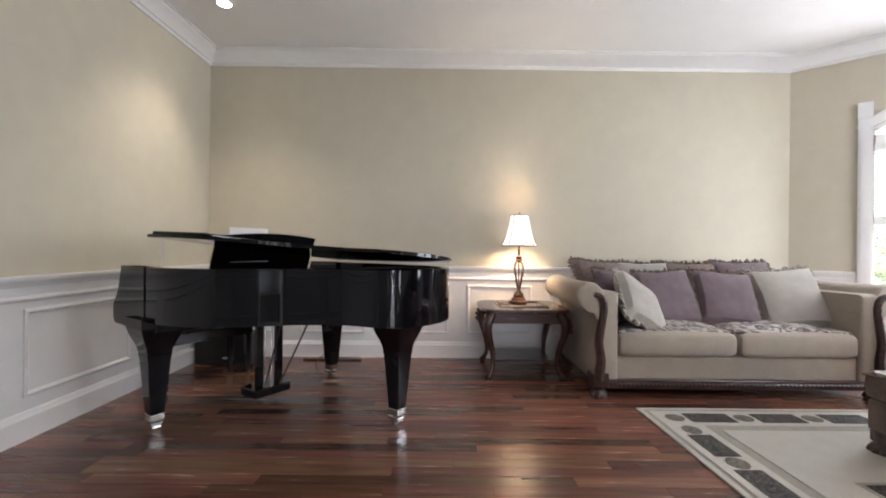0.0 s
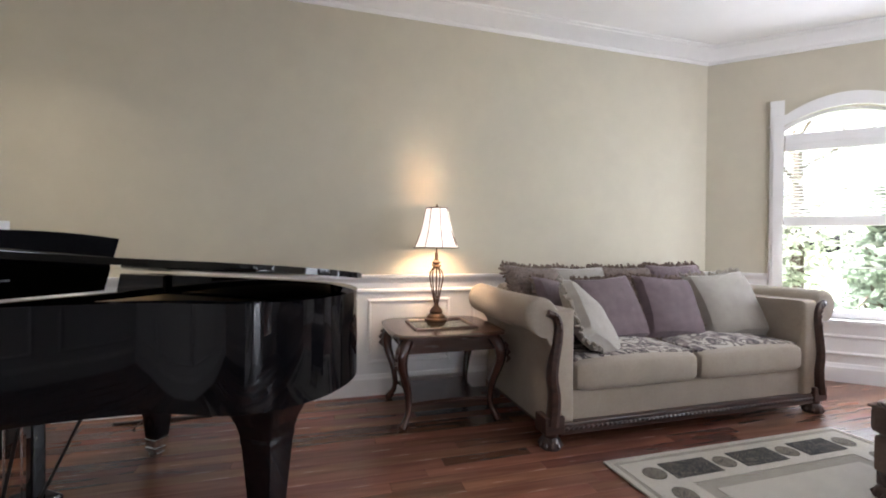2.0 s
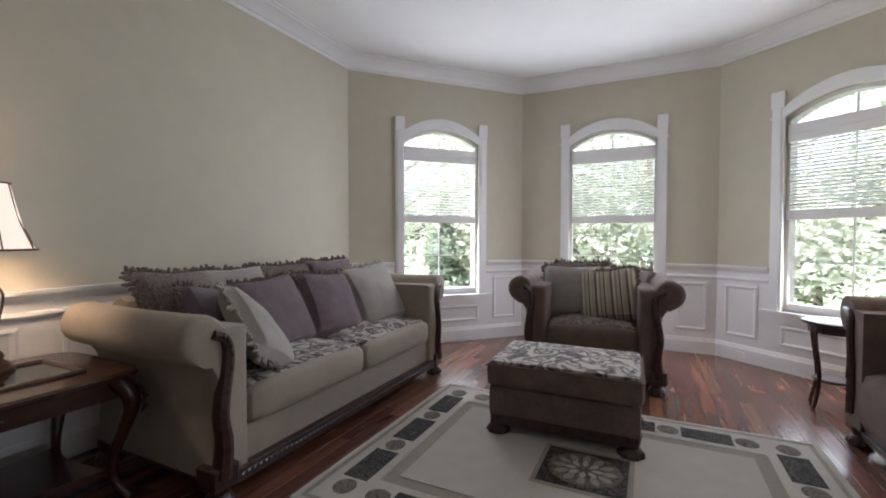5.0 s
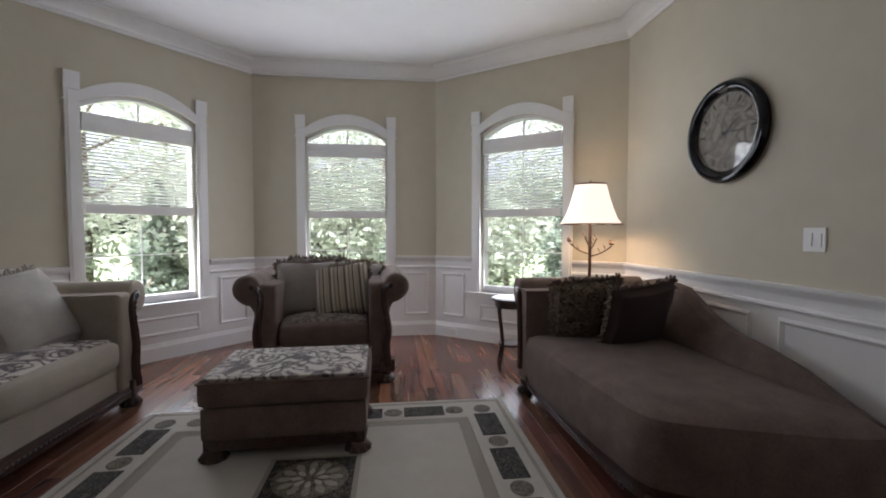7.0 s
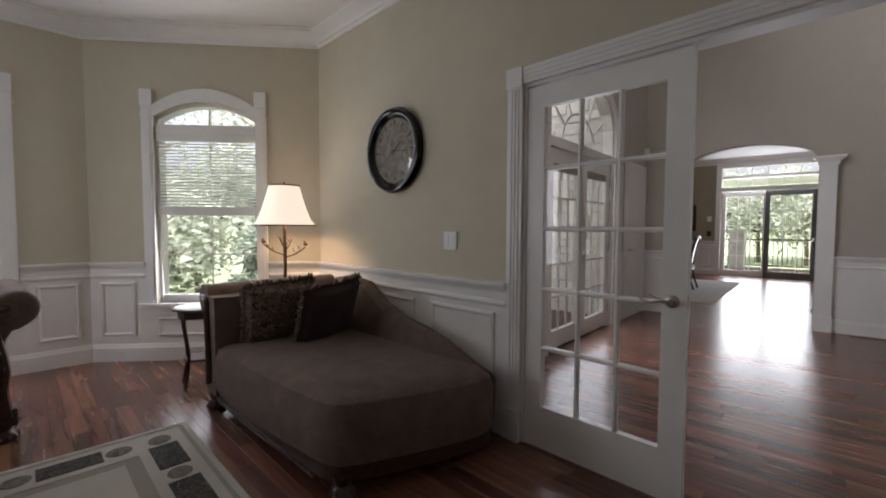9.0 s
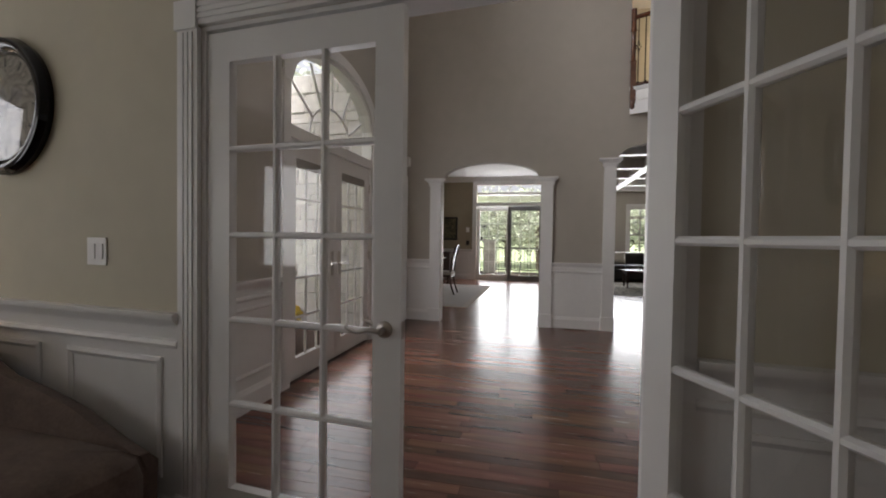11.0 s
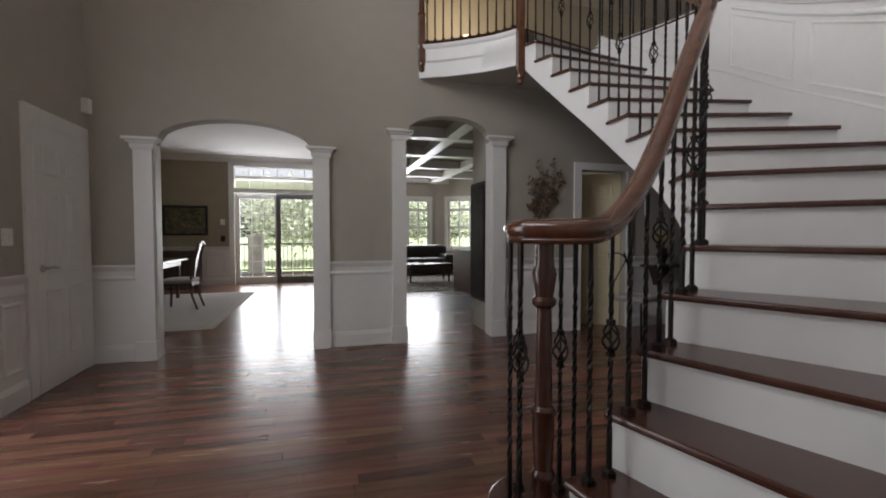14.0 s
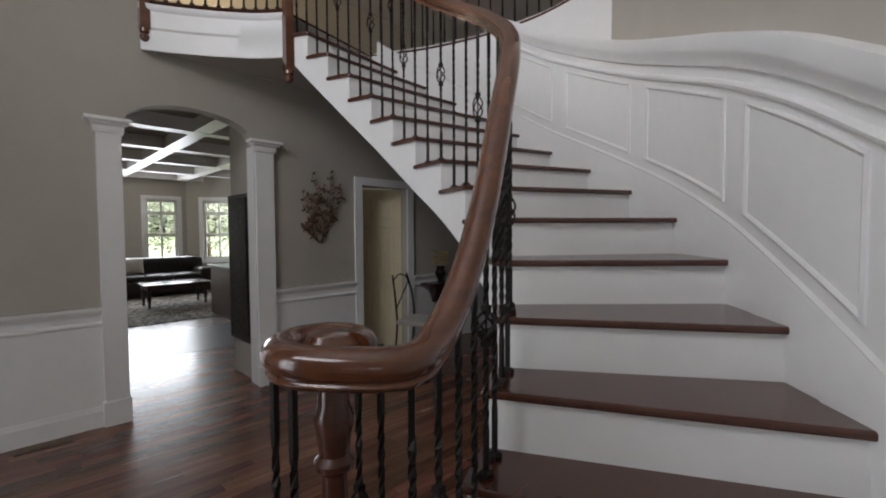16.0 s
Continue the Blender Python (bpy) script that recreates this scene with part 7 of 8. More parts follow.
part("rail_moulding", tube([(x, y, z - 0.036) for x, y, z in rail_pts], 0.031, 12, None, False, 0.5), RAILWOOD, railing, smooth=True)
part("volute_eye", lathe([(0.03, VOL_Z - 0.035), (0.066, VOL_Z - 0.025), (0.07, VOL_Z + 0.012), (0.055, VOL_Z + 0.03), (0.02, VOL_Z + 0.036)], 20, None, NEWEL.x, NEWEL.y), RAILWOOD, railing, smooth=True)


def turned_newel(name, x, y, z0, z1, parent):
    h = z1 - z0
    prof = [(0.036, 0), (0.036, 0.10), (0.044, 0.11), (0.044, 0.125), (0.034, 0.14), (0.037, 0.17), (0.043, 0.30), (0.040, 0.34), (0.046, 0.35), (0.046, 0.365), (0.033, 0.38), (0.030, 0.60), (0.028, 0.74), (0.044, 0.755), (0.046, 0.77), (0.034, 0.785), (0.040, 0.83), (0.046, 0.87), (0.036, 0.90), (0.034, 1.0)]
    return part(name, lathe([(r, z0 + t * h) for r, t in prof], 18, None, x, y), TREAD, parent, "turned cherry newel post", smooth=True)


turned_newel("newel_post", NEWEL.x, NEWEL.y, RISE, VOL_Z - 0.03, railing)


def baluster_mesh(h, basket):
    """Square iron bar, twisted in its middle, with an optional open basket."""
    pts, bm = [], bmesh.new()
    n = 30
    rings = []
    for k in range(n + 1):
        z = h * k / n
        t = z / h
        tw = 0 if t < 0.18 else (min(t, 0.82) - 0.18) * h * 34
        r = 0.0068
        if basket and 0.50 < t < 0.62:
            r = 0.0028
        rings.append([(r * 1.414 * math.cos(tw + 0.785 + 1.571 * j), r * 1.414 * math.sin(tw + 0.785 + 1.571 * j), z) for j in range(4)])
    loft(rings, bm)
    return bm


def basket_mesh(h):
    bm = bmesh.new()
    for j in range(4):
        tube([((0.006 + 0.024 * math.sin(3.1416 * k / 10)) * math.cos(1.571 * j + 3.0 * k / 10), (0.006 + 0.024 * math.sin(3.1416 * k / 10)) * math.sin(1.571 * j + 3.0 * k / 10), h * (0.50 + 0.12 * k / 10)) for k in range(11)], 0.0042, 5, bm)
    for t in (0.495, 0.625):
        box(-0.011, -0.011, h * t - 0.008, 0.011, 0.011, h * t + 0.008, bm)
    return bm


BAL = {}


def baluster(x, y, z0, z1, basket, parent):
    h = round(z1 - z0, 2)
    key = (h, basket)
    if key not in BAL:
        b = part("baluster", baluster_mesh(h, basket), IRON, None)
        BAL[key] = [b.data, None, None]
        bpy.data.objects.remove(b)
        s = part("shoe", loft([[(u * r, v * r, z) for u, v in ((-1, -1), (1, -1), (1, 1), (-1, 1))] for r, z in ((0.017, 0), (0.017, 0.015), (0.010, 0.024))]), IRON, None)
        BAL[key][1] = s.data
        bpy.data.objects.remove(s)
        if basket:
            k = part("basket", basket_mesh(h), IRON, None)
            BAL[key][2] = k.data
            bpy.data.objects.remove(k)
    ob = new("baluster", BAL[key][0])
    ob.parent = parent
    ob.location = (x, y, z0)
    s = new("shoe", BAL[key][1])
    s.parent = ob
    if basket:
        k = new("basket", BAL[key][2])
        k.parent = ob


count = 0
for n in range(2, STEPS):
    for f in (0.22, 0.72):
        a, b = inner_at(n + f), outer_at(n + f)
        d = (b - a).normalized()
        p = a + d * 0.03
        baluster(p.x, p.y, n * RISE, rail_z(n + f), count % 3 == 1, railing)
        count += 1
for k, deg in enumerate((-70, -110, -150, -20, 20, 175)):
    r = 0.125
    baluster(NEWEL.x + r * math.cos(math.radians(deg)), NEWEL.y + r * math.sin(math.radians(deg)), RISE, VOL_Z - 0.02, k % 2 == 0, railing)

# balcony railing
brail = thing("balcony_railing", pose(0, 0, 0), "balcony railing with iron balusters and cherry newels", "railing")
line = [(p.x, p.y, BALC + 0.90) for p in EDGE]
part("handrail", tube(line, 0.034, 10, None, False, 0.85), RAILWOOD, brail, smooth=True)
part("base_rail", tube([(p.x, p.y, BALC + 0.012) for p in EDGE], 0.03, 8, None, False, 0.4), TREAD, brail)
tot = len(EDGE) - 1
for k in range(1, 12):
    f = k / 12 * tot
    i = min(int(f), tot - 1)
    p = EDGE[i].lerp(EDGE[i + 1], f - i)
    baluster(p.x, p.y, BALC + 0.02, BALC + 0.88, k % 3 == 1, brail)
for (x, y), zb in (((EDGE[0].x - 0.02, EDGE[0].y + 0.03), 3.0), ((EDGE[-1].x + 0.02, EDGE[-1].y + 0.03), 2.72)):
    part("newel_post", box(x - 0.035, y - 0.035, zb + 0.1, x + 0.035, y + 0.035, BALC + 0.30), RAILWOOD, brail, bevel=0.004)
    part("newel_turning", lathe([(0.034, BALC + 0.30), (0.045, BALC + 0.31), (0.032, BALC + 0.34), (0.03, BALC + 0.7), (0.044, BALC + 0.72), (0.034, BALC + 0.75), (0.036, BALC + 1.0)], 16, None, x, y), RAILWOOD, brail, smooth=True)
    part("drop_finial", lathe([(0.008, zb), (0.028, zb + 0.012), (0.036, zb + 0.04), (0.026, zb + 0.06), (0.036, zb + 0.07), (0.036, zb + 0.1)], 16, None, x, y), RAILWOOD, brail, smooth=True)
# railing of the upper landing over the curved wall
lrail = thing("landing_railing", pose(0, 0, 0), "iron landing railing above the curved stair wall", "railing")
pts = []
for k in range(0, 40):
    n = 9.7 + 7.2 * k / 39
    b, a = outer_at(n), inner_at(n)
    d = (b - a).normalized()
    pts.append(b + d * 0.06)
part("handrail", tube([(p.x, p.y, BALC + 0.90) for p in pts], 0.034, 10), RAILWOOD, lrail, smooth=True)
part("base_rail", tube([(p.x, p.y, BALC + 0.012) for p in pts], 0.04, 8, None, False, 0.5), WHITE, lrail)
for k in range(0, 40, 2):
    baluster(pts[k].x, pts[k].y, BALC + 0.02, BALC + 0.88, k % 6 == 0, lrail)

# upstairs table with lamp and plant seen through the balusters
ut = thing("hall_table", pose(-2.3, -7.9, BALC), "dark hall table upstairs against the wall", "table")
part("tabletop", box(-0.55, -0.2, 0.72, 0.55, 0.2, 0.76), DARKWOOD, ut, bevel=0.005)
part("drawer_case", box(-0.5, -0.17, 0.5, 0.5, 0.17, 0.72), DARKWOOD, ut)
for x in (-0.48, 0.48):
    for y in (-0.15, 0.15):
        part("leg", box(x - 0.025, y - 0.025, 0, x + 0.025, y + 0.025, 0.5), DARKWOOD, ut)
ul = thing("table_lamp", pose(-2.1, -7.9, BALC + 0.76), "small lit lamp on the hall table", "table lamp")
part("base", lathe([(0.07, 0), (0.06, 0.02), (0.02, 0.04), (0.05, 0.12), (0.02, 0.22), (0.01, 0.3)], 16), BRONZE, ul, smooth=True)
part("shade", shade_mesh(0.15, 0.09, 0.28, 0.48), SHADE, ul, "lit cream shade", smooth=True)
lamp_at("hall_lamp_bulb", "POINT", pose(-2.1, -7.75, BALC + 1.5), 17, (1, 0.82, 0.58), 0.06)

# wall art, sensor, switch, thermostat
art = thing("metal_wall_art", pose(-2.30, FY + 0.022, 1.38), "bronze leafy vine wall art above the wainscot", "wall art")
rnd = random.Random(8)
twigs = []
for x0, lean, top in ((-0.02, -0.10, 0.74), (0.02, 0.07, 0.70), (0.0, -0.20, 0.52), (0.01, 0.19, 0.50)):
    main = curve_pts([(x0, 0, 0.0), (x0 + lean * 0.55 + 0.04, 0.006, top * 0.3), (x0 + lean * 0.6 - 0.04, 0.010, top * 0.65), (x0 + lean, 0.006, top)], 7)
    part("stem", tube(main, [0.008 - 0.005 * i / (len(main) - 1) for i in range(len(main))], 6), BRONZE, art)
    twigs.append(main)
    for k in range(4, len(main) - 2, 4):
        side = 1 if (k // 4) % 2 else -1
        p = main[k]
        e = p + Vector((side * rnd.uniform(0.08, 0.13), 0.0, rnd.uniform(0.02, 0.11)))
        twig = curve_pts([p, (p + e) / 2 + Vector((0, 0.006, 0.028)), e], 5)
        part("stem", tube(twig, 0.0032, 5), BRONZE, art)
        twigs.append(twig)
for ln in twigs:
    for i in range(3, len(ln), 2):
        for side in ((-1, 1) if i % 4 == 3 else (1,)):
            p, d = ln[i], (ln[i] - ln[i - 1]).normalized()
            a = math.atan2(d.z, d.x) + side * rnd.uniform(0.5, 1.2)
            u = Vector((math.cos(a), 0, math.sin(a)))
            w = Vector((-u.z, 0, u.x))
            h = rnd.uniform(0.022, 0.032)
            c = p + u * h * 1.15
            bm = loft([[c - u * h, c - u * h * 0.97, c - u * h + Vector((0, 0.001, 0))], [c + w * h * 0.5, c + Vector((0, 0.010, 0)), c - w * h * 0.5], [c + u * h, c + u * h * 0.97 + Vector((0, 0.002, 0)), c + u * h * 0.97]])
            part("leaf", bm, BRONZE, art)
sen = thing("motion_sensor", pose(EX - 0.03, -5.60, 2.38), "small white alarm sensor high on the wall", "sensor")
part("case", box(-0.03, -0.035, -0.065, 0.03, 0.035, 0.065), PLASTIC, sen, bevel=0.006)
sw = thing("light_switch", pose(EX - 0.001, -4.57, 1.2, 0, 0, 90), "white light switch plate by the entry doors", "light switch")
part("plate", box(-0.055, 0.0, -0.06, 0.055, 0.006, 0.06), PLASTIC, sw, bevel=0.002)
for x in (-0.024, 0.024):
    part("rocker", box(x - 0.016, 0.005, -0.033, x + 0.016, 0.010, 0.033), PLASTIC, sw)
pan = thing("carved_panel", pose(-1.655, -6.10, 0.38), "tall dark carved wooden wall panel", "wall art")
part("frame", box(0.0, -0.28, 0.0, 0.03, 0.28, 1.5), BLACK, pan, bevel=0.006)
part("carving", rounded(0.025, -0.24, 0.04, 0.045, 0.24, 1.46, 0.008), ART_DARK, pan)

# ---- things: dining room ----
drug = thing("dining_rug", pose(3.05, -8.9, 0), "grey dining rug with dark edge under the table", "rug")
part("rug_base", rounded(-1.42, -1.75, 0.0125, 1.2, 1.95, 0.022, 0.004), RUG_BAND, drug)
part("field", box(-1.3, -1.63, 0.0125, 1.08, 1.83, 0.0235), GREYCLOTH, drug)
dt = thing("dining_table", pose(3.35, -9.1, 0.022), "dark polished wood dining table", "dining table")
part("tabletop", rounded(-0.6, -1.1, 0.71, 0.6, 1.1, 0.755, 0.015), TABLEWOOD, dt)
part("apron", box(-0.5, -1.0, 0.62, 0.5, 1.0, 0.71), DARKWOOD, dt)
for x in (-0.45, 0.45):
    for y in (-0.95, 0.95):
        part("leg", lathe([(0.035, 0), (0.03, 0.1), (0.05, 0.35), (0.04, 0.55), (0.055, 0.62)], 12, None, x, y), DARKWOOD, dt, smooth=True)


def dining_chair(m, label):
    root = thing("dining_chair", m, label, "dining chair", "dining chairs")
    part("seat", rounded(-0.24, -0.22, 0.42, 0.24, 0.24, 0.49, 0.03, crown=0.02), STONECLOTH, root, "pale padded seat", smooth=True)
    part("seat_frame", box(-0.23, -0.21, 0.38, 0.23, 0.23, 0.43), DARKWOOD, root)
    for x in (-0.2, 0.2):
        part("front_leg", tube([(x, -0.19, 0.0), (x, -0.18, 0.2), (x, -0.18, 0.4)], [0.016, 0.02, 0.028], 8), DARKWOOD, root, smooth=True)
        part("back_post", tube(curve_pts([(x, 0.30, 0.0), (x, 0.22, 0.25), (x, 0.21, 0.45), (x * 0.97, 0.24, 0.75), (x * 0.85, 0.32, 1.05)], 4), 0.018, 8), DARKWOOD, root, smooth=True)
    part("top_rail", tube(curve_pts([(-0.18, 0.32, 1.03), (0, 0.335, 1.08), (0.18, 0.32, 1.03)], 5), 0.022, 8), DARKWOOD, root, smooth=True)
    part("splat", loft([[(-w, y - 0.006, z), (w, y - 0.006, z), (w, y + 0.006, z), (-w, y + 0.006, z)] for w, y, z in ((0.06, 0.21, 0.45), (0.045, 0.225, 0.6), (0.07, 0.25, 0.78), (0.05, 0.29, 0.95), (0.07, 0.325, 1.06))]), DARKWOOD, root)
    return root


ch = dining_chair(pose(2.50, -8.75, 0.022, 0, 0, 90), "dark wood dining chair with pale padded seat")
copy_thing(ch, WING @ pose(3.4, -7.6, 0.022, 0, 0, 2))
copy_thing(ch, WING @ pose(0.06, -7.4, 0.0125, 0, 0, -100))
pic = thing("landscape_picture", pose(3.35, DYF + 0.001, 1.55), "dark landscape picture on the dining room wall", "picture")
part("canvas", box(-0.42, 0.02, -0.3, 0.42, 0.026, 0.3), PAINTING, pic)
part("frame", frame_on(Matrix(((1, 0, 0, 0), (0, 1, 0, 0.0), (0, 0, 1, 0), (0, 0, 0, 1))), -0.47, 0.47, -0.35, 0.35, 0.06, 0.0, 0.04), BLACK, pic)
part("backing", box(-0.46, 0.0, -0.34, 0.46, 0.019, 0.34), BLACK, pic)
for z, mat, nm, lab in ((1.52, PLASTIC, "light_switch", "white switch plate on the dining room wall"), (1.12, BLACK, "thermostat", "small dark thermostat on the dining room wall")):
    o = thing(nm, pose(2.56, DYF + 0.001, z), lab, nm.replace("_", " "))
    part("plate", box(-0.05, 0, -0.07, 0.05, 0.01, 0.07), mat, o, bevel=0.002)
side = thing("sideboard", pose(3.6, DYF + 0.30, 0), "dark wooden sideboard against the wall", "sideboard")
part("case", box(-0.6, -0.22, 0.12, 0.6, 0.22, 0.82), DARKWOOD, side, bevel=0.006)
part("top", box(-0.63, -0.24, 0.82, 0.63, 0.24, 0.85), DARKWOOD, side)
for x in (-0.55, 0.55):
    part("leg", box(x - 0.03, -0.2, 0, x + 0.03, 0.2, 0.12), DARKWOOD, side)

# ---- things: family room ----
frug = thing("family_rug", pose(-2.4, -11.6, 0), "patterned dark and cream family room rug", "rug")
part("rug_base", rounded(-1.3, -1.5, 0.0125, 1.25, 1.9, 0.022, 0.004), damask("family_rug_pile", (0.32, 0.29, 0.24), (0.05, 0.045, 0.04), (0.16, 0.14, 0.11), 3.5), frug)
fs = thing("leather_sofa", pose(-2.4, -13.6, 0), "black leather sofa below the windows", "sofa")
part("base", rounded(-1.1, -0.45, 0.05, 1.1, 0.45, 0.42, 0.05), LEATHER, fs, smooth=True)
part("backrest", rounded(-1.1, -0.5, 0.3, 1.1, -0.2, 0.9, 0.1), LEATHER, fs, smooth=True)
for x in (-0.98, 0.98):
    part("arm", rounded(x - 0.14, -0.45, 0.1, x + 0.14, 0.47, 0.64, 0.08), LEATHER, fs, smooth=True)
for k in range(3):
    part("seat_cushion", rounded(-0.84 + 0.56 * k, -0.22, 0.40, -0.28 + 0.56 * k, 0.46, 0.52, 0.05, crown=0.02), LEATHER, fs, smooth=True)
pillow(-1.95, -13.55, 0.72, 0.42, 65, 0, 175, STONECLOTH, "pale pillow on the leather sofa", FRINGE_PALE, 0.15, None, False, None, 41)
ct = thing("coffee_table", pose(-2.35, -11.7, 0.022), "dark wood coffee table on a patterned rug", "coffee table")
part("tabletop", rounded(-0.6, -0.35, 0.42, 0.6, 0.35, 0.46, 0.012), TABLEWOOD, ct)
part("apron", box(-0.53, -0.29, 0.35, 0.53, 0.29, 0.42), DARKWOOD, ct)
for x in (-0.5, 0.5):
    for y in (-0.26, 0.26):
        part("leg", lathe([(0.03, 0), (0.022, 0.05), (0.04, 0.2), (0.028, 0.3), (0.04, 0.36)], 10, None, x, y), DARKWOOD, ct, smooth=True)
dish = thing("glass_jar", pose(-2.2, -11.7, 0.482), "clear glass jar on the coffee table", "jar")
part("jar", lathe([(0.05, 0), (0.07, 0.03), (0.06, 0.12), (0.02, 0.16)], 14), TABLEGLASS, dish)
isl = thing("kitchen_peninsula", pose(-2.66, -9.2, 0.0), "brown kitchen peninsula with dark stone top", "kitchen island")
part("cabinet", box(-0.5, -0.9, 0.0125, 0.1, 0.9, 0.88), PENINSULA, isl)
part("countertop", box(-0.55, -0.95, 0.88, 0.15, 0.95, 0.92), SLATE, isl, bevel=0.006)
structure("floor_kitchen_tile", box(-3.6, -8.9, 0.0121, -1.25, -7.45, 0.0135), SLATE, "dark slate kitchen floor tiles", "floor tile")
# under the stair: console with flowers
con = thing("console_shelf", pose(-3.95, FY + 0.02, 0.80), "dark carved wall console with flowers on it", "console")
part("top", box(-0.25, 0.03, 0.0, 0.25, 0.27, 0.03), DARKWOOD, con, bevel=0.005)
part("bracket", loft([[(-w, 0.03, z), (w, 0.03, z), (w, 0.03 + d, z), (-w, 0.03 + d, z)] for w, d, z in ((0.03, 0.02, -0.25), (0.06, 0.08, -0.15), (0.12, 0.18, 0.0))]), DARKWOOD, con)
vase = thing("flower_vase", pose(-3.95, FY + 0.17, 0.83), "dark vase with yellow and white flowers", "vase")
part("vase", lathe([(0.05, 0), (0.035, 0.02), (0.075, 0.12), (0.05, 0.18), (0.065, 0.21)], 16), IRON, vase, smooth=True)
rnd = random.Random(3)
bm = bmesh.new()
for k in range(40):
    a, r = rnd.random() * 6.283, 0.13 * rnd.random() ** 0.5
    c = Vector((r * math.cos(a), r * math.sin(a) * 0.8, 0.24 + 0.16 * rnd.random()))
    for j in range(5):
        b = 6.283 * j / 5
        tube([c, c + Vector((0.014 * math.cos(b), 0.014 * math.sin(b), 0.01)), c + Vector((0.024 * math.cos(b), 0.024 * math.sin(b), 0.006))], [0.003, 0.008, 0.002], 4, bm, False, 0.4)
part("blossoms", bm, YELLOW, vase, "yellow blossoms")
hchair = thing("hall_chair", pose(-3.3, -5.2, 0.0125, 0, 0, 200), "iron chair with pale seat below the stair", "chair")
part("seat", rounded(-0.22, -0.2, 0.42, 0.22, 0.2, 0.48, 0.03), STONECLOTH, hchair, "pale seat pad", smooth=True)
for x in (-0.2, 0.2):
    part("leg", tube([(x, -0.18, 0), (x, -0.17, 0.42)], 0.012, 7), IRON, hchair)
    part("back_post", tube(curve_pts([(x, 0.22, 0), (x, 0.18, 0.4), (x, 0.2, 0.7), (x * 0.8, 0.26, 0.98)], 4), 0.012, 7), IRON, hchair)
part("back_scroll", tube(curve_pts([(-0.18, 0.2, 0.6), (0, 0.22, 0.75), (0.16, 0.24, 0.9), (0, 0.26, 0.98), (-0.16, 0.25, 0.92)], 5), 0.008, 6), IRON, hchair)

# ---- things: porch ----
pot = thing("flower_pot", pose(3.15, -3.55, -0.04), "grey pot of yellow chrysanthemums on the porch", "flower pot")
part("pot", lathe([(0.14, 0), (0.16, 0.02), (0.21, 0.36), (0.22, 0.38), (0.20, 0.38), (0.19, 0.34)], 22), GREYPOT, pot, smooth=True)
rnd = random.Random(5)
verts, faces = [], []
for k in range(900):
    a, e = rnd.random() * 6.283, math.asin(rnd.random())
    r = 0.27 * (0.85 + 0.2 * rnd.random())
    c = Vector((r * math.cos(a) * math.cos(e), r * math.sin(a) * math.cos(e), 0.40 + 0.62 * r * math.sin(e)))
    u = Vector((rnd.gauss(0, 1), rnd.gauss(0, 1), rnd.gauss(0, 1))).normalized() * 0.022
    w = u.cross(Vector((rnd.gauss(0, 1), rnd.gauss(0, 1), rnd.gauss(0, 1)))).normalized() * 0.018
    i0 = len(verts)
    verts += [tuple(c - u), tuple(c + w), tuple(c + u), tuple(c - w)]
    faces.append((i0, i0 + 1, i0 + 2, i0 + 3))
me = bpy.data.meshes.new("blossoms")
me.from_pydata(verts, [], faces)
me.materials.append(YELLOW)
o = new("blossoms", me)
o.parent = pot

# porch stone wall, stones picked apart
structure("wall_porch_stone", box(EX + 0.16, -5.05, -0.05, 5.0, -4.80, 3.4), MORTAR, "grey fieldstone porch wall", "wall")
root = bpy.data.objects["wall_porch_stone"]
rnd = random.Random(12)
stones = []
for k in range(6):
    bm = box(-0.5, 0.0, -0.5, 0.5, 0.022, 0.5)
    for v in bm.verts:
        v.co.x += rnd.uniform(-0.06, 0.06)
        v.co.z += rnd.uniform(-0.06, 0.06)
        if v.co.y > 0.02:
            v.co.x *= 0.95
            v.co.z *= 0.92
            v.co.y += rnd.uniform(-0.010, 0.010)
    o = part("stone", bm, STONE, None)
    stones.append(o.data)
    bpy.data.objects.remove(o)
z = 0.0
while z < 3.2:
    h = rnd.uniform(0.11, 0.28)
    x = EX + 0.17
    while x < 4.9:
        w = rnd.uniform(0.18, 0.55)
        o = new("stone", rnd.choice(stones))
        o.parent = root
        o.location = (x + w / 2, -4.80, z + h / 2)
        o.scale = (w - 0.005, 1, h - 0.004)
        x += w
    z += h

# hardwood floor: boards run along x, one thickness above the dark joint
PLACE = Matrix()
structure("floor", box(-8, -16, -0.1, 5.6, 4.4, 0.0), SUBFLOOR, "dark cherry hardwood floor boards", "floor")
root = bpy.data.objects["floor"]
rnd = random.Random(4)
WIDTH, GAP, TOP = 0.083, 0.0008, 0.012
proto = {}
boards = 0
verts, faces = [], []


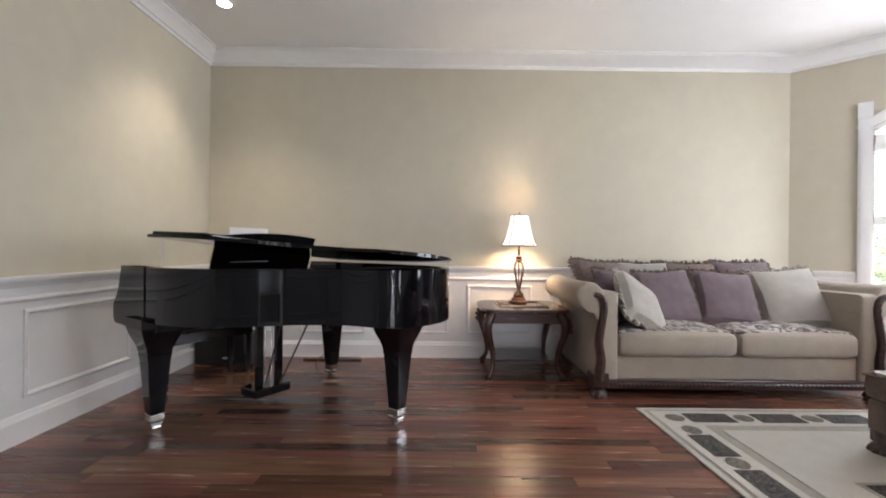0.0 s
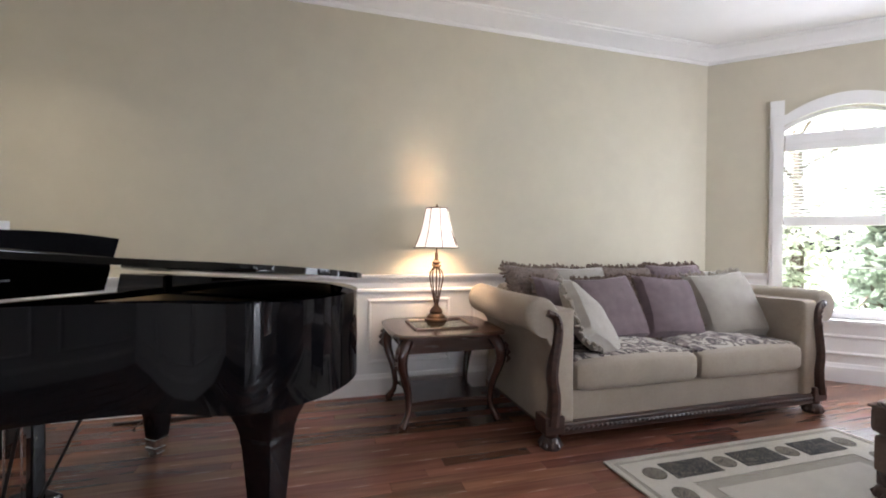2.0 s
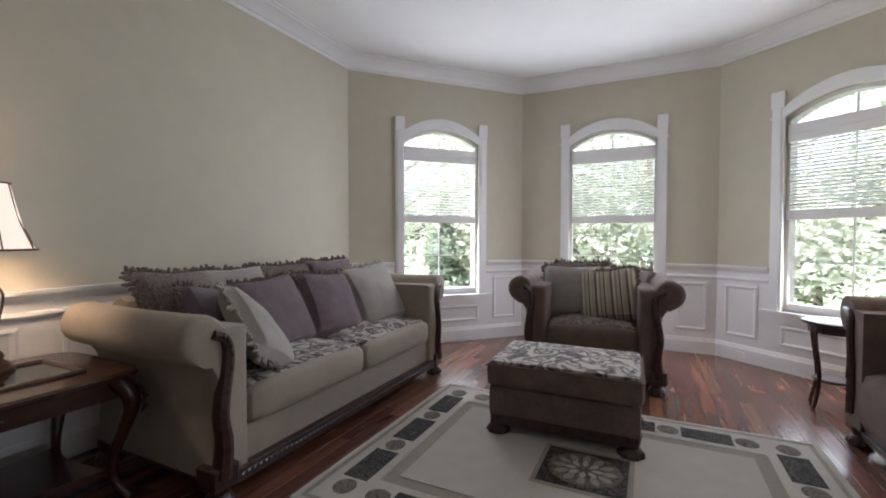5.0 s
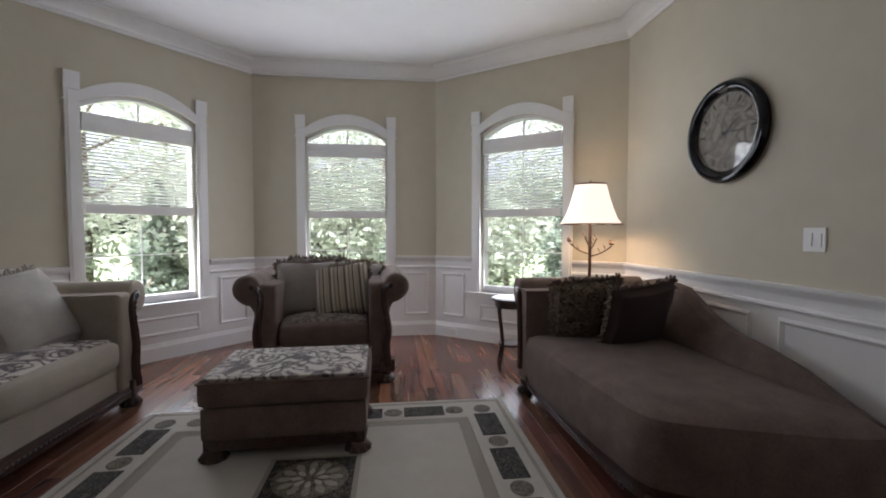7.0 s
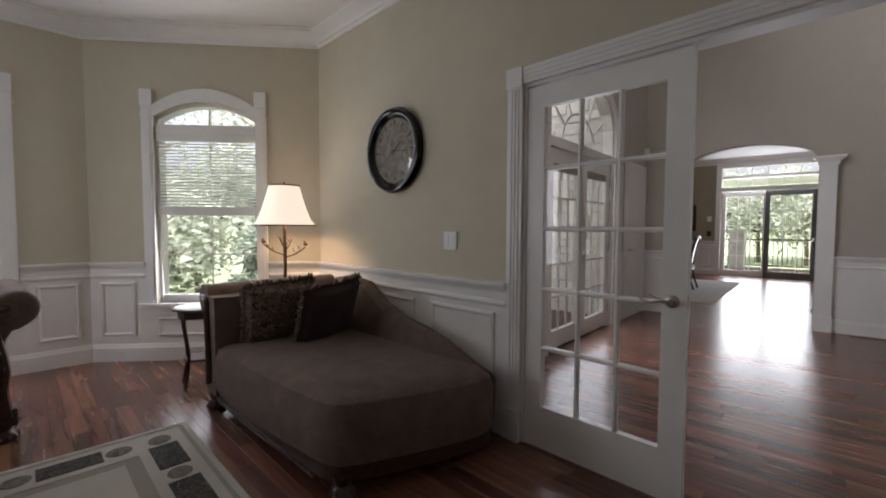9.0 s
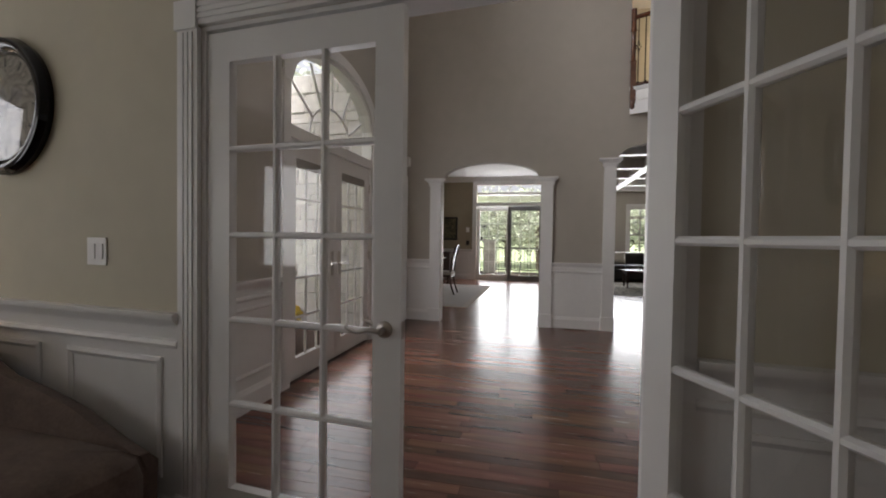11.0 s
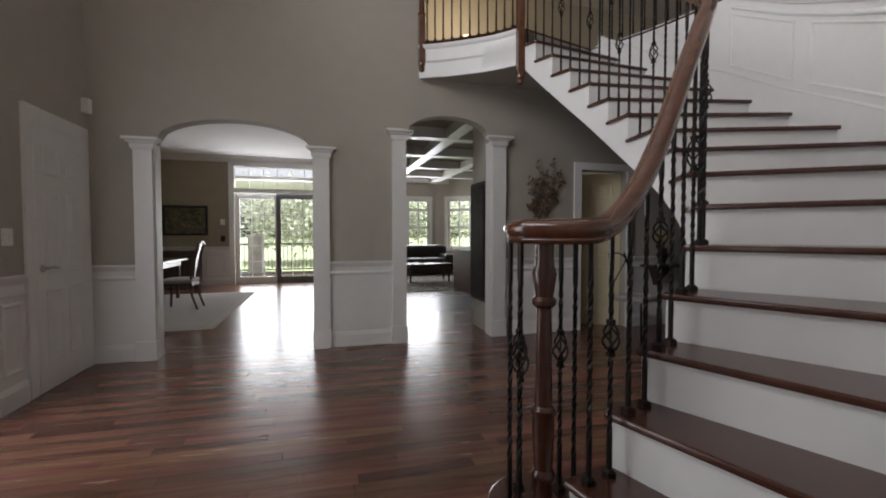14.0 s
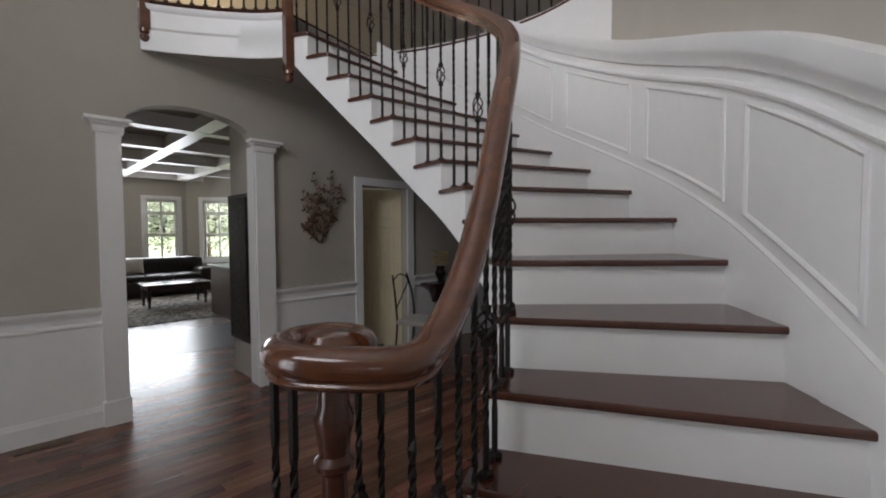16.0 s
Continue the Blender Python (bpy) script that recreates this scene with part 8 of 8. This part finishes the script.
def board_box(x0, y0, x1, y1):
    """Board with a fine bevel along its top."""
    b = 0.0007
    ring = [(x0, y0, 0.0), (x1, y0, 0.0), (x1, y1, 0.0), (x0, y1, 0.0), (x0, y0, TOP - b), (x1, y0, TOP - b), (x1, y1, TOP - b), (x0, y1, TOP - b), (x0 + b, y0 + b, TOP), (x1 - b, y0 + b, TOP), (x1 - b, y1 - b, TOP), (x0 + b, y1 - b, TOP)]
    f = [(0, 1, 5, 4), (1, 2, 6, 5), (2, 3, 7, 6), (3, 0, 4, 7), (4, 5, 9, 8), (5, 6, 10, 9), (6, 7, 11, 10), (7, 4, 8, 11), (8, 9, 10, 11)]
    return ring, f


ROWS = [(4.235 - (r + 1) * WIDTH, False) for r in range(62)] + [(-0.70 - (r + 1) * WIDTH, True) for r in range(170)]
for y, wing in ROWS:
    if not wing:
        lo, hi = WEST_X, 5.28
    elif y > -5.8:
        lo, hi = -4.6, 2.36
    else:
        lo, hi = -5.1, 4.2
    turn = WING @ pose(0, 0, -0.0007) if wing else Matrix()
    x = lo - rnd.uniform(0, 0.8)
    while x < hi:
        ln = round(rnd.uniform(0.45, 1.55) / 0.1) * 0.1
        a, b = max(x, lo), min(x + ln, hi)
        near = -2.3 < y < 3.9 and -0.9 < (a + b) / 2 < 2.7 and (y > 0.9 or y < -1.0)
        if b - a > 0.05:
            if near and boards < 300 and abs((b - a) - ln) < 1e-6:
                key = round(ln, 1)
                if key not in proto:
                    v, f = board_box(GAP / 2, GAP / 2, key - GAP / 2, WIDTH - GAP / 2)
                    me = bpy.data.meshes.new("floor_board")
                    me.from_pydata(v, [], f)
                    me.materials.append(FLOOR)
                    proto[key] = me
                o = new("floor_board", proto[key])
                o.parent = root
                o.matrix_local = turn @ pose(a, y, rnd.uniform(0, 0.0003))
                boards += 1
            else:
                v, f = board_box(a + GAP / 2, y + GAP / 2, b - GAP / 2, y + WIDTH - GAP / 2)
                k = len(verts)
                verts += [tuple(turn @ Vector(c)) for c in v]
                faces += [tuple(i + k for i in q) for q in f]
        x += ln
me = bpy.data.meshes.new("floor_boards")
me.from_pydata(verts, [], faces)
me.materials.append(FLOOR_STUFF)
o = new("floor_boards", me)
o.parent = root
tagged(o, "", "", "", "stuff")
